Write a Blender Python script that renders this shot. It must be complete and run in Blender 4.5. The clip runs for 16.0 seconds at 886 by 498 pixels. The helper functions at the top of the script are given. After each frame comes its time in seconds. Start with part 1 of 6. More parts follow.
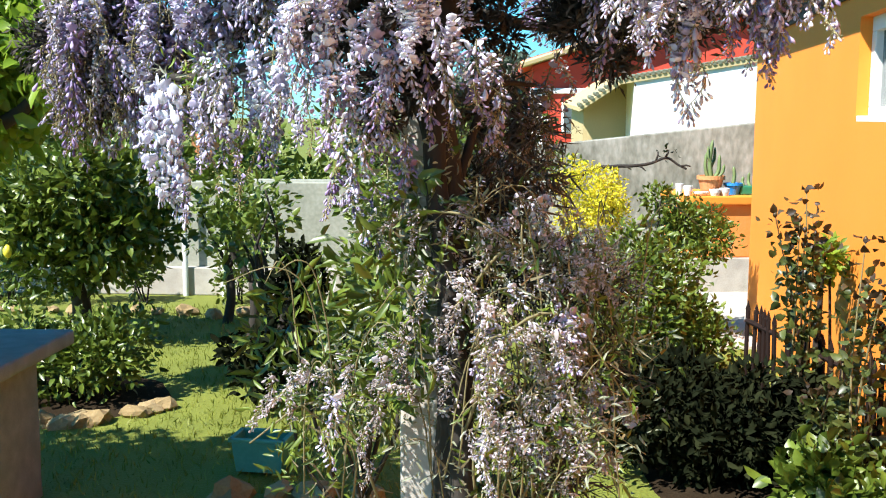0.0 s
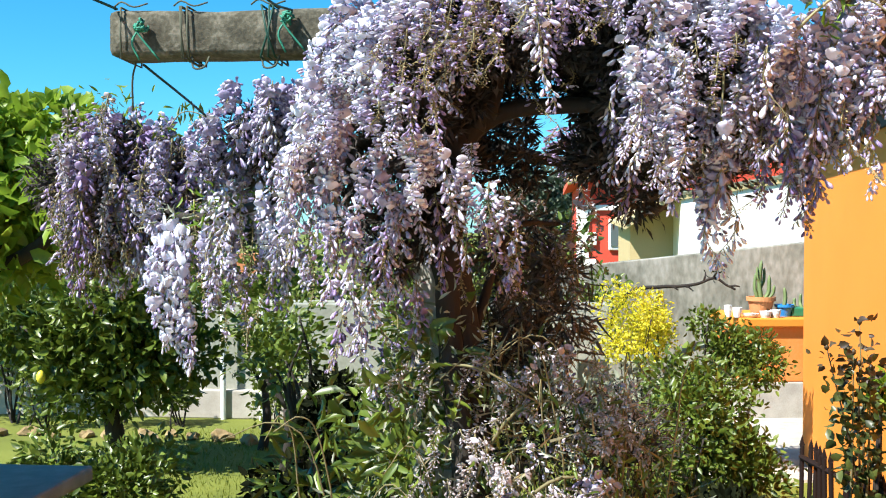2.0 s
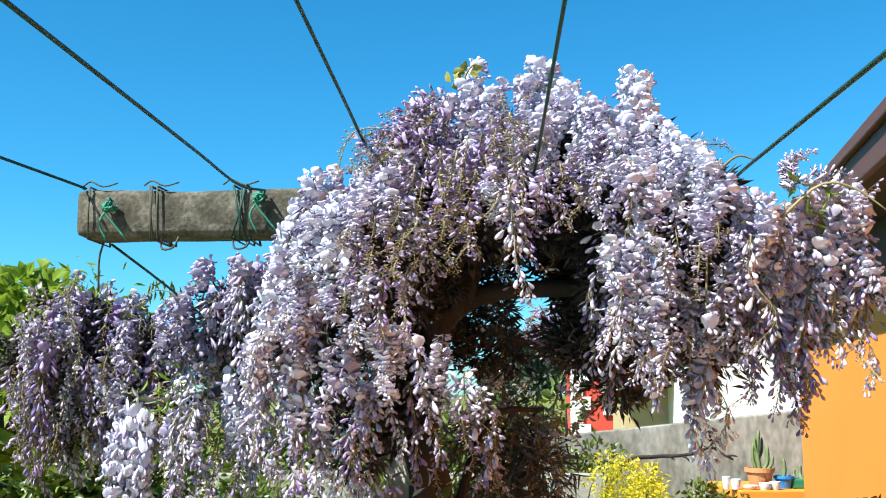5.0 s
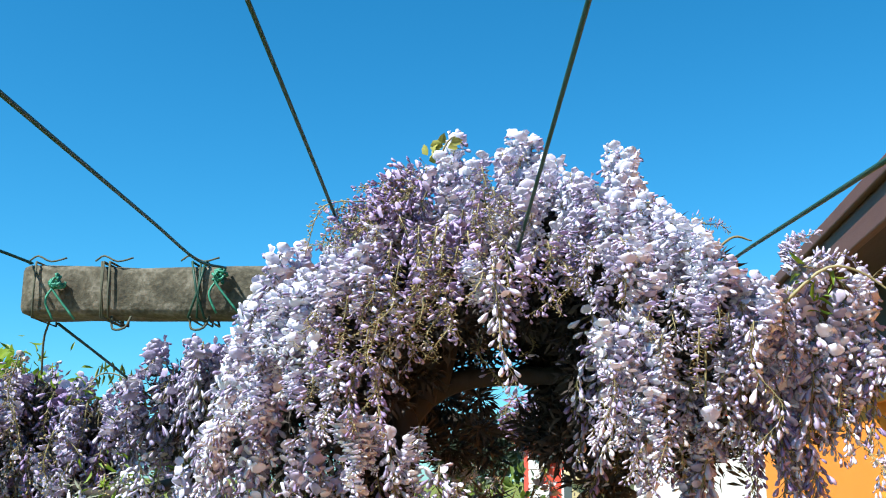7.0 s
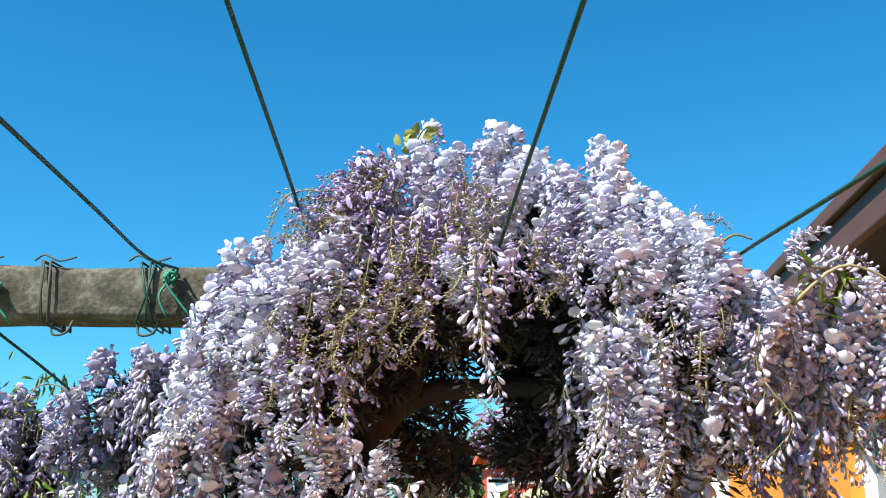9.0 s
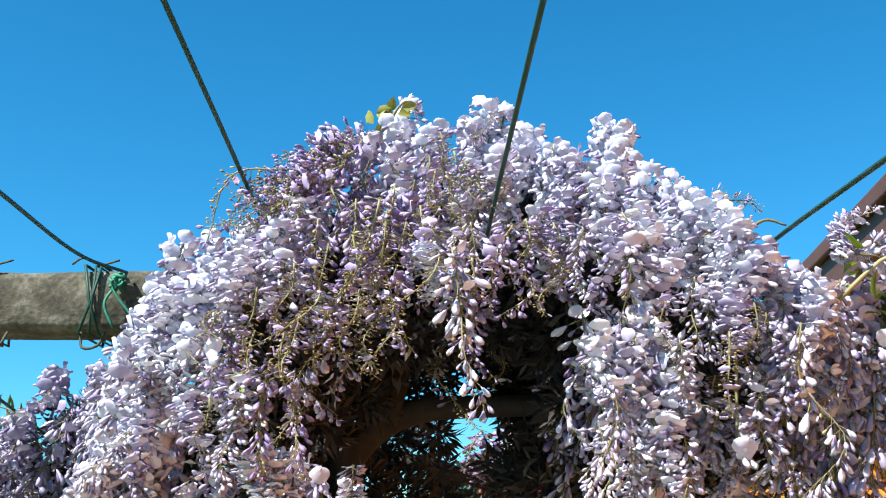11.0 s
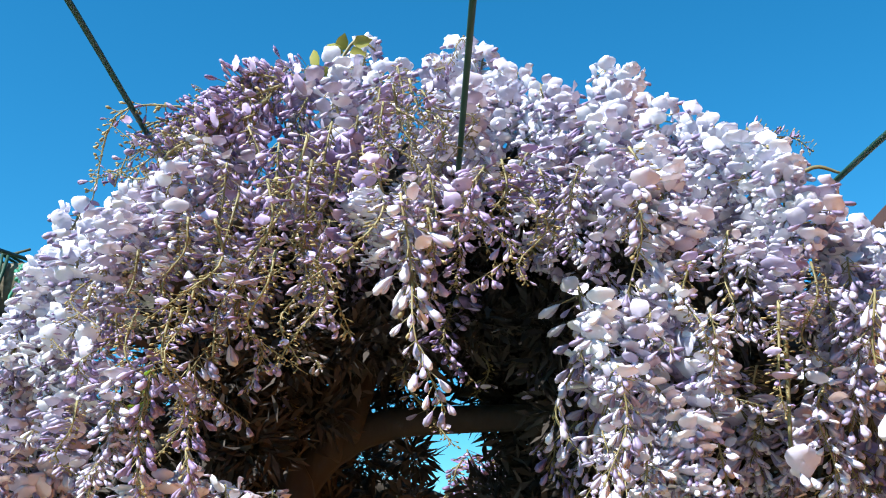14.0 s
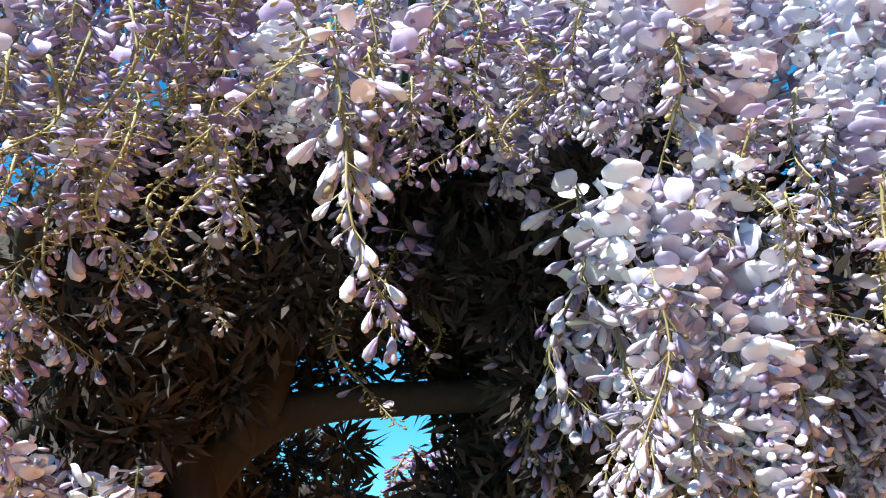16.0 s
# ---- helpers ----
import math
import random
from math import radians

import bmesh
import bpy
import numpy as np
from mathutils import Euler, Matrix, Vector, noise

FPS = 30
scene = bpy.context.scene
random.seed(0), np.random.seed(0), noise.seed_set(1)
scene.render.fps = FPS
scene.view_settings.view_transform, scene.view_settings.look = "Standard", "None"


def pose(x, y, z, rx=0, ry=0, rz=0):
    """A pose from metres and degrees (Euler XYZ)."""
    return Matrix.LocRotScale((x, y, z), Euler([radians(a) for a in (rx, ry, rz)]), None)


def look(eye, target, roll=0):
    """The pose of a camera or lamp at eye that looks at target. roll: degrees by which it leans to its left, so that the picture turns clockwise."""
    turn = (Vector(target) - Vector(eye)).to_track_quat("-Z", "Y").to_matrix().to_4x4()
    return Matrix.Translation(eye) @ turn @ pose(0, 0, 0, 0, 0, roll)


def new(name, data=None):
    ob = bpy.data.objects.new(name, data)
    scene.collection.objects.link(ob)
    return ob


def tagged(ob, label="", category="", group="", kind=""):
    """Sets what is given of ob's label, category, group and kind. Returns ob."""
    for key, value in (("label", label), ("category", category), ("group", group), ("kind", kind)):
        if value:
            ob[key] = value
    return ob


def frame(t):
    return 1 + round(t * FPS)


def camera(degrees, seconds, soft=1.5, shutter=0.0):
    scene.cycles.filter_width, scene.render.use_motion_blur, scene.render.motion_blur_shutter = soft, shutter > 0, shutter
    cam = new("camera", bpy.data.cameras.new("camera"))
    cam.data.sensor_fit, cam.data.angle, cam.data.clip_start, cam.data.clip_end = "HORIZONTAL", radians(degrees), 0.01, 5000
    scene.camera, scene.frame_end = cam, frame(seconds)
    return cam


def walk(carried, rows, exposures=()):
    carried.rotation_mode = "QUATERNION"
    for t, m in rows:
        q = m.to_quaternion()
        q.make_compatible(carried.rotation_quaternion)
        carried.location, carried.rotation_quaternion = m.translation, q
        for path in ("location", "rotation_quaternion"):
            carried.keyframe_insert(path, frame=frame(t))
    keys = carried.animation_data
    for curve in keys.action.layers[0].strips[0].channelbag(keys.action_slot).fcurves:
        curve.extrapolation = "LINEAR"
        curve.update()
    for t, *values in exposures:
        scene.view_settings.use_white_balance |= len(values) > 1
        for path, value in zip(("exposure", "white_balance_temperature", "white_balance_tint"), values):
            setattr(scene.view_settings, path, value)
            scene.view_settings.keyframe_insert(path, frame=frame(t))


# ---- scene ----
cam = camera(45.8, 16.0, soft=1.1)
PATH = [
    (0, (0.039, 0.117, 1.659), (-0.058, 2.099, 1.408), 0.3),
    (0.5, (0.045, 0.155, 1.677), (-0.071, 2.141, 1.473), 0.2),
    (1, (0.06, 0.191, 1.686), (-0.077, 2.181, 1.539), 0.2),
    (1.5, (0.085, 0.247, 1.697), (-0.081, 2.238, 1.61), 0.2),
    (2, (0.107, 0.292, 1.724), (-0.087, 2.283, 1.688), 0.1),
    (2.5, (0.125, 0.323, 1.741), (-0.086, 2.312, 1.764), 0.1),
    (3, (0.134, 0.346, 1.754), (-0.084, 2.332, 1.838), 0.2),
    (3.5, (0.131, 0.353, 1.762), (-0.078, 2.337, 1.902), 0.0),
    (4, (0.132, 0.362, 1.768), (-0.068, 2.343, 1.958), -0.0),
    (4.5, (0.136, 0.373, 1.774), (-0.055, 2.35, 2.004), 0.1),
    (7, (0.094, 0.516, 1.798), (-0.006, 2.468, 2.224), 0.5),
    (7.5, (0.069, 0.54, 1.799), (0.005, 2.486, 2.256), 0.5),
    (8, (0.059, 0.574, 1.8), (0.014, 2.515, 2.279), 0.4),
    (8.5, (0.052, 0.617, 1.797), (0.026, 2.557, 2.282), 0.5),
    (9, (0.066, 0.665, 1.793), (0.043, 2.61, 2.26), 0.6),
    (9.2, (0.072, 0.683, 1.792), (0.048, 2.63, 2.25), 0.7),
    (11.3, (0.099, 0.932, 1.813), (0.064, 2.863, 2.332), 0.3),
    (11.5, (0.095, 0.949, 1.821), (0.065, 2.88, 2.342), 0.1),
    (12, (0.108, 0.994, 1.826), (0.058, 2.917, 2.373), 0.2),
    (12.5, (0.13, 1.031, 1.825), (0.052, 2.956, 2.361), 0.0),
    (13, (0.152, 1.065, 1.817), (0.056, 2.995, 2.333), -0.4),
    (13.5, (0.158, 1.119, 1.814), (0.069, 3.046, 2.342), -0.4),
    (14, (0.143, 1.196, 1.816), (0.092, 3.112, 2.385), -0.1),
    (14.5, (0.109, 1.272, 1.812), (0.143, 3.176, 2.424), -0.4),
    (15, (0.089, 1.341, 1.806), (0.195, 3.24, 2.426), -1.1),
    (15.5, (0.102, 1.411, 1.8), (0.212, 3.309, 2.421), -1.4),
    (16, (0.126, 1.474, 1.806), (0.207, 3.377, 2.416), -1.3),
]
walk(cam, [(t, look(eye, target, roll)) for t, eye, target, roll in PATH],
     exposures=[(0.0, 1.28), (2.0, 1.2), (3.5, 1.17), (7.0, 1.04), (9.2, 1.04), (11.5, 1.11), (13.5, 1.06), (16.0, 1.28)])

# ---- world and sun ----
SUN_DIR = Vector((-0.49, -0.42, 0.765)).normalized()      # towards the sun
world = bpy.data.worlds.new("sky")
scene.world = world
world.use_nodes = True
wn = world.node_tree.nodes
sky = wn.new("ShaderNodeTexSky")
sky.sky_type = "NISHITA"
sky.sun_disc = False
sky.sun_elevation = math.asin(SUN_DIR.z)
sky.sun_rotation = math.atan2(SUN_DIR.x, SUN_DIR.y)
sky.air_density, sky.dust_density, sky.ozone_density = 1.0, 0.2, 2.5
wn["Background"].inputs["Strength"].default_value = 0.062
split, merge = wn.new("ShaderNodeSeparateColor"), wn.new("ShaderNodeCombineColor")
world.node_tree.links.new(sky.outputs[0], split.inputs[0])
for i, (gain, power) in enumerate(((0.158, 1.6), (1.08, 1.0), (1.42, 1.0))):
    po, mu = wn.new("ShaderNodeMath"), wn.new("ShaderNodeMath")
    po.operation, mu.operation = "POWER", "MULTIPLY"
    po.inputs[1].default_value, mu.inputs[1].default_value = power, gain
    world.node_tree.links.new(split.outputs[i], po.inputs[0])
    world.node_tree.links.new(po.outputs[0], mu.inputs[0])
    world.node_tree.links.new(mu.outputs[0], merge.inputs[i])
world.node_tree.links.new(merge.outputs[0], wn["Background"].inputs["Color"])
sun = new("sun", bpy.data.lights.new("sun", "SUN"))
sun.data.energy, sun.data.angle, sun.data.color = 5.0, radians(0.53), (1.0, 0.965, 0.92)
sun.matrix_world = look(SUN_DIR * 30, (0, 0, 0))
scene.view_settings.exposure = 0.0


# ---- materials ----
def material(name, colours, rough=0.7, scale=6.0, fine=60.0, bump=0.3, spread=0.25, metal=0.0, translucent=0.0,
             per_object=0.0, per_island=0.0, stretch=(1, 1, 1), dist=0.01, gloss=0.5):
    """Two noises blend the colours; random shifts per object or per island vary them."""
    m = bpy.data.materials.new(name)
    m.use_nodes = True
    nt = m.node_tree
    n, l = nt.nodes, nt.links.new
    bsdf = n["Principled BSDF"]
    co = n.new("ShaderNodeTexCoord")
    mp = n.new("ShaderNodeMapping")
    mp.inputs["Scale"].default_value = stretch
    l(co.outputs["Object"], mp.inputs["Vector"])
    big, small = n.new("ShaderNodeTexNoise"), n.new("ShaderNodeTexNoise")
    big.inputs["Scale"].default_value, small.inputs["Scale"].default_value = scale, fine
    big.inputs["Detail"].default_value, small.inputs["Detail"].default_value = 5, 4
    l(mp.outputs[0], big.inputs["Vector"])
    l(mp.outputs[0], small.inputs["Vector"])
    ramp = n.new("ShaderNodeValToRGB")
    els = ramp.color_ramp.elements
    while len(els) < len(colours):
        els.new(0.5)
    for i, c in enumerate(colours):
        els[i].position = 0.5 + (i / max(1, len(colours) - 1) - 0.5) * (0.2 + spread * 2)
        els[i].color = (*c, 1)
    mixv = n.new("ShaderNodeMath")
    mixv.operation = "MULTIPLY_ADD"
    mixv.inputs[1].default_value = 0.35
    l(small.outputs[0], mixv.inputs[0])
    off = n.new("ShaderNodeMath")
    off.operation = "MULTIPLY_ADD"
    off.inputs[1].default_value = 0.65
    off.inputs[2].default_value = 0.0
    l(big.outputs[0], off.inputs[0])
    l(off.outputs[0], mixv.inputs[2])
    value = mixv.outputs[0]
    for amount, node, out in ((per_object, "ShaderNodeObjectInfo", "Random"), (per_island, "ShaderNodeNewGeometry", "Random Per Island")):
        if amount:
            src = n.new(node)
            mm = n.new("ShaderNodeMath")
            mm.operation = "MULTIPLY_ADD"
            mm.inputs[1].default_value = amount
            l(src.outputs[out], mm.inputs[0])
            sh = n.new("ShaderNodeMath")
            sh.operation = "SUBTRACT"
            sh.inputs[1].default_value = amount / 2
            l(value, sh.inputs[0])
            l(sh.outputs[0], mm.inputs[2])
            value = mm.outputs[0]
    l(value, ramp.inputs[0])
    l(ramp.outputs[0], bsdf.inputs["Base Color"])
    bsdf.inputs["Roughness"].default_value = rough
    bsdf.inputs["Metallic"].default_value = metal
    bsdf.inputs["Specular IOR Level"].default_value = gloss
    if bump:
        b = n.new("ShaderNodeBump")
        b.inputs["Strength"].default_value, b.inputs["Distance"].default_value = bump, dist
        l(mixv.outputs[0], b.inputs["Height"])
        l(b.outputs[0], bsdf.inputs["Normal"])
    if translucent:
        tr = n.new("ShaderNodeBsdfTranslucent")
        mx = n.new("ShaderNodeMixShader")
        mx.inputs[0].default_value = translucent
        l(ramp.outputs[0], tr.inputs["Color"])
        l(bsdf.outputs[0], mx.inputs[1])
        l(tr.outputs[0], mx.inputs[2])
        l(mx.outputs[0], n["Material Output"].inputs["Surface"])
    return m


PETAL = material("wisteria petal", [(0.29, 0.25, 0.40), (0.54, 0.51, 0.65), (0.83, 0.83, 0.90)], 0.55, 8, 90, 0.0, 0.3, translucent=0.12, per_object=0.3, per_island=0.7)
KEEL = material("wisteria keel", [(0.15, 0.11, 0.23), (0.36, 0.30, 0.46), (0.66, 0.63, 0.76)], 0.5, 8, 90, 0.0, 0.3, translucent=0.1, per_object=0.3, per_island=0.6)
FADED = material("faded floret", [(0.19, 0.16, 0.14), (0.39, 0.345, 0.35), (0.64, 0.59, 0.65)], 0.7, 8, 90, 0.0, 0.3, translucent=0.08, per_object=0.3, per_island=0.6)
SPENT = material("spent golden floret", [(0.14, 0.105, 0.042), (0.27, 0.215, 0.085), (0.42, 0.35, 0.18)], 0.7, 8, 90, 0.0, 0.3, per_object=0.3, per_island=0.6)
PURPLE = material("purple wisteria bud", [(0.10, 0.062, 0.16), (0.255, 0.185, 0.36), (0.55, 0.47, 0.66)], 0.55, 8, 90, 0.0, 0.3, per_object=0.3, per_island=0.7)
PALE = material("pale wisteria petal", [(0.46, 0.45, 0.62), (0.70, 0.71, 0.83), (0.87, 0.89, 0.94)], 0.55, 8, 90, 0.0, 0.3, translucent=0.12, per_object=0.2, per_island=0.6)
RACHIS = material("flower stalk", [(0.105, 0.092, 0.040), (0.22, 0.195, 0.085), (0.34, 0.305, 0.16)], 0.6, 20, 150, 0.0, 0.3, per_object=0.5)
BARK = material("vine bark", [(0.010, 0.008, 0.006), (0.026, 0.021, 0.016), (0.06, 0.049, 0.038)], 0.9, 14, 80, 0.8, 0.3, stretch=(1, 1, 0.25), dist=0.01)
OLIVE = material("unfolding olive leaf", [(0.16, 0.15, 0.03), (0.30, 0.30, 0.06), (0.42, 0.42, 0.12)], 0.6, 20, 90, 0.0, 0.3, translucent=0.2, per_island=0.5)
CANE = material("young cane", [(0.11, 0.095, 0.04), (0.23, 0.20, 0.09)], 0.75, 14, 80, 0.3, 0.3, per_object=0.4)
CONCRETE = material("weathered concrete", [(0.022, 0.021, 0.013), (0.085, 0.079, 0.053), (0.21, 0.195, 0.15)], 0.95, 17, 120, 1.0, 0.07, dist=0.006)
POSTMAT = material("whitewashed post", [(0.22, 0.20, 0.165), (0.40, 0.375, 0.325), (0.55, 0.53, 0.48)], 0.9, 8, 90, 0.5, 0.3, dist=0.004)
WALLGREY = material("stained cement render", [(0.09, 0.092, 0.068), (0.23, 0.228, 0.185), (0.40, 0.39, 0.34)], 0.95, 2.2, 22, 0.6, 0.06, stretch=(1, 1, 0.45), dist=0.012)
ORANGE = material("orange house paint", [(0.74, 0.215, 0.016), (0.80, 0.25, 0.022), (0.83, 0.28, 0.032)], 0.8, 1.5, 60, 0.25, 0.3, dist=0.004)
ORANGEDARK = material("orange plinth paint", [(0.70, 0.18, 0.03), (0.78, 0.23, 0.04), (0.80, 0.32, 0.12)], 0.85, 2, 50, 0.2, 0.4, dist=0.004)
WHITE = material("white wall paint", [(0.70, 0.68, 0.62), (0.80, 0.78, 0.73), (0.84, 0.82, 0.78)], 0.85, 1.2, 30, 0.2, 0.3, dist=0.004)
PALEWALL = material("pale green-grey wall", [(0.17, 0.18, 0.135), (0.28, 0.29, 0.23), (0.40, 0.40, 0.34)], 0.9, 1.2, 30, 0.3, 0.1, dist=0.006)
REDPAINT = material("red house paint", [(0.55, 0.055, 0.03), (0.66, 0.08, 0.04)], 0.85, 1.5, 40, 0.2, 0.3)
TILERED = material("red roof tile", [(0.42, 0.06, 0.03), (0.60, 0.10, 0.05), (0.66, 0.16, 0.09)], 0.85, 3, 40, 0.4, 0.4, per_object=0.3)
TILEBROWN = material("weathered brown roof tile", [(0.06, 0.032, 0.022), (0.13, 0.06, 0.04), (0.22, 0.12, 0.075)], 0.9, 5, 50, 0.6, 0.4, per_object=0.4)
FASCIA = material("reddish brown fascia paint", [(0.075, 0.030, 0.020), (0.12, 0.052, 0.034)], 0.6, 5, 60, 0.2, 0.2, stretch=(6, 1, 6))
# eave boards, and the strip that paints the eave's shadow on the wall
EAVEWOODSHADE = material("dark brown eave board and wall shadow strip", [(0.018, 0.009, 0.007), (0.035, 0.016, 0.012)], 0.7, 5, 60, 0.3, 0.3, stretch=(6, 1, 6))
TILEGREEN = material("greenish glazed tile", [(0.08, 0.09, 0.055), (0.15, 0.16, 0.10), (0.26, 0.26, 0.17)], 0.6, 6, 50, 0.3, 0.4)
CREAM = material("cream paint", [(0.42, 0.33, 0.16), (0.54, 0.43, 0.22)], 0.8, 2, 40, 0.2, 0.3)
GRASS = material("lawn", [(0.06, 0.08, 0.008), (0.13, 0.155, 0.015), (0.21, 0.23, 0.032)], 0.9, 2.2, 70, 0.8, 0.35, dist=0.03)
BLADE = material("grass blade", [(0.085, 0.11, 0.010), (0.165, 0.20, 0.018), (0.26, 0.28, 0.045)], 0.6, 2.2, 40, 0.0, 0.3, translucent=0.3, per_island=0.5)
EARTH = material("garden soil", [(0.010, 0.007, 0.004), (0.024, 0.017, 0.010), (0.05, 0.037, 0.022)], 1.0, 5, 70, 0.9, 0.35, dist=0.02, gloss=0.05)
STONE = material("tawny field stone", [(0.12, 0.080, 0.032), (0.25, 0.18, 0.080), (0.40, 0.31, 0.17)], 0.95, 9, 80, 1.0, 0.35, per_object=0.4, dist=0.01)
GRANITE = material("grey granite", [(0.10, 0.096, 0.085), (0.20, 0.19, 0.17), (0.32, 0.31, 0.28)], 0.8, 12, 160, 0.4, 0.3, dist=0.003)
LEAFDARK = material("citrus leaf", [(0.032, 0.056, 0.008), (0.085, 0.13, 0.015), (0.19, 0.25, 0.032)], 0.38, 6, 60, 0.0, 0.3, translucent=0.2, per_island=0.5)
# leaf green taken down to near black, so the colour carries the bushes' shade
LEAFSHADE = material("blackish leaf with shade in its colour", [(0.004, 0.006, 0.003), (0.009, 0.012, 0.005), (0.022, 0.026, 0.010)], 0.95, 6, 60, 0.0, 0.3, per_island=0.5, gloss=0.05)
LEAFMID = material("shrub leaf", [(0.05, 0.08, 0.010), (0.11, 0.155, 0.020), (0.22, 0.27, 0.05)], 0.45, 6, 60, 0.0, 0.3, translucent=0.25, per_island=0.5)
LEAFBRIGHT = material("spring green leaf", [(0.09, 0.17, 0.012), (0.19, 0.31, 0.028), (0.32, 0.44, 0.05)], 0.45, 6, 60, 0.0, 0.3, translucent=0.45, per_island=0.5)
LEAFROSE = material("rose leaf", [(0.035, 0.060, 0.008), (0.085, 0.13, 0.014), (0.17, 0.23, 0.030)], 0.4, 6, 60, 0.0, 0.3, translucent=0.2, per_island=0.5)
ROSELEAF = material("dark rose leaf", [(0.018, 0.028, 0.008), (0.045, 0.062, 0.014), (0.11, 0.13, 0.028)], 0.4, 6, 60, 0.0, 0.3, translucent=0.15, per_island=0.5)
LEAFRED = material("young reddish rose leaf", [(0.022, 0.014, 0.009), (0.050, 0.032, 0.015), (0.10, 0.075, 0.028)], 0.45, 6, 60, 0.0, 0.3, translucent=0.2, per_island=0.5)
LEAFGREY = material("grey-green leaf", [(0.12, 0.135, 0.085), (0.24, 0.26, 0.17), (0.40, 0.42, 0.31)], 0.55, 6, 60, 0.0, 0.3, translucent=0.25, per_island=0.5)
LEAFFAR = material("far evergreen leaf", [(0.02, 0.035, 0.02), (0.045, 0.07, 0.04), (0.08, 0.10, 0.06)], 0.6, 1, 8, 0.0, 0.3, per_island=0.5)
YELLOW = material("yellow blossom", [(0.34, 0.34, 0.02), (0.66, 0.58, 0.02), (0.80, 0.74, 0.06)], 0.55, 6, 60, 0.0, 0.3, translucent=0.3, per_island=0.5)
LEMON = material("lemon peel", [(0.62, 0.52, 0.03), (0.74, 0.64, 0.06)], 0.45, 10, 80, 0.2, 0.3)
ROPE = material("dark green garden wire", [(0.010, 0.050, 0.034), (0.016, 0.066, 0.045)], 0.5, 30, 200, 0.0, 0.3, gloss=0.3)
TWINE = material("bright green twine", [(0.015, 0.16, 0.10), (0.03, 0.27, 0.17)], 0.6, 30, 200, 0.3, 0.3)
OLDTWINE = material("weathered dark twine", [(0.04, 0.045, 0.03), (0.09, 0.10, 0.06)], 0.85, 30, 200, 0.3, 0.3)
IRON = material("black-brown iron fence paint", [(0.010, 0.006, 0.005), (0.024, 0.013, 0.010)], 0.8, 20, 120, 0.2, 0.3, gloss=0.15)
TERRACOTTA = material("terracotta", [(0.50, 0.20, 0.07), (0.62, 0.28, 0.11)], 0.85, 12, 90, 0.3, 0.3)
CACTUS = material("cactus skin", [(0.05, 0.10, 0.03), (0.14, 0.20, 0.07), (0.26, 0.30, 0.12)], 0.6, 15, 90, 0.3, 0.3)
BLUE = material("blue plastic", [(0.02, 0.20, 0.55), (0.03, 0.26, 0.66)], 0.4, 5, 60, 0.0, 0.3)
GREENPLASTIC = material("green plastic tray", [(0.02, 0.14, 0.07), (0.03, 0.20, 0.10)], 0.4, 5, 60, 0.0, 0.3)
TEAL = material("faded teal plastic", [(0.03, 0.17, 0.12), (0.06, 0.27, 0.20), (0.12, 0.36, 0.28)], 0.5, 6, 60, 0.1, 0.3)
OFFWHITE = material("white plaster or plastic", [(0.62, 0.61, 0.58), (0.78, 0.77, 0.74)], 0.6, 8, 60, 0.1, 0.3)
PIPE = material("white plastic pipe", [(0.66, 0.68, 0.66), (0.78, 0.79, 0.77)], 0.45, 5, 60, 0.0, 0.3)
BRICK = material("orange chimney brick", [(0.46, 0.17, 0.07), (0.60, 0.26, 0.11)], 0.9, 8, 70, 0.4, 0.3, per_object=0.4)
GLASS = bpy.data.materials.new("window glass")
GLASS.use_nodes = True
gb = GLASS.node_tree.nodes["Principled BSDF"]
gb.inputs["Base Color"].default_value = (0.10, 0.13, 0.13, 1)
gb.inputs["Roughness"].default_value = 0.06
gb.inputs["Specular IOR Level"].default_value = 0.8


# ---- building helpers ----
rng = np.random.default_rng(7)


def link_mesh(name, bm, mats, parent=None, label="", smooth=False):
    me = bpy.data.meshes.new(name)
    bm.to_mesh(me)
    bm.free()
    for m in (mats if isinstance(mats, (list, tuple)) else [mats]):
        me.materials.append(m)
    if smooth:
        me.shade_smooth()
    ob = new(name, me)
    if parent:
        ob.parent = parent
    if label:
        ob["label"] = label
    return ob


def part(name, bm, mats, parent, label="", smooth=False):
    return link_mesh(name, bm, mats, parent, label, smooth)


def thing(name, label, category, group="", at=(0, 0, 0), rz=0, kind=""):
    ob = new(name)
    ob.empty_display_size = 0.1
    ob.matrix_world = pose(*at, 0, 0, rz)
    return tagged(ob, label, category, group, kind)


def box(bm, size, centre, bevel=0.0, rot=(0, 0, 0), seg=2):
    made = bmesh.ops.create_cube(bm, size=1)["verts"]
    bmesh.ops.transform(bm, matrix=pose(*centre, *rot) @ Matrix.Diagonal((*size, 1)), verts=made)
    if bevel:
        edges = list({e for v in made for e in v.link_edges})
        bmesh.ops.bevel(bm, geom=edges, offset=bevel, segments=seg, affect="EDGES", profile=0.5)
    return bm


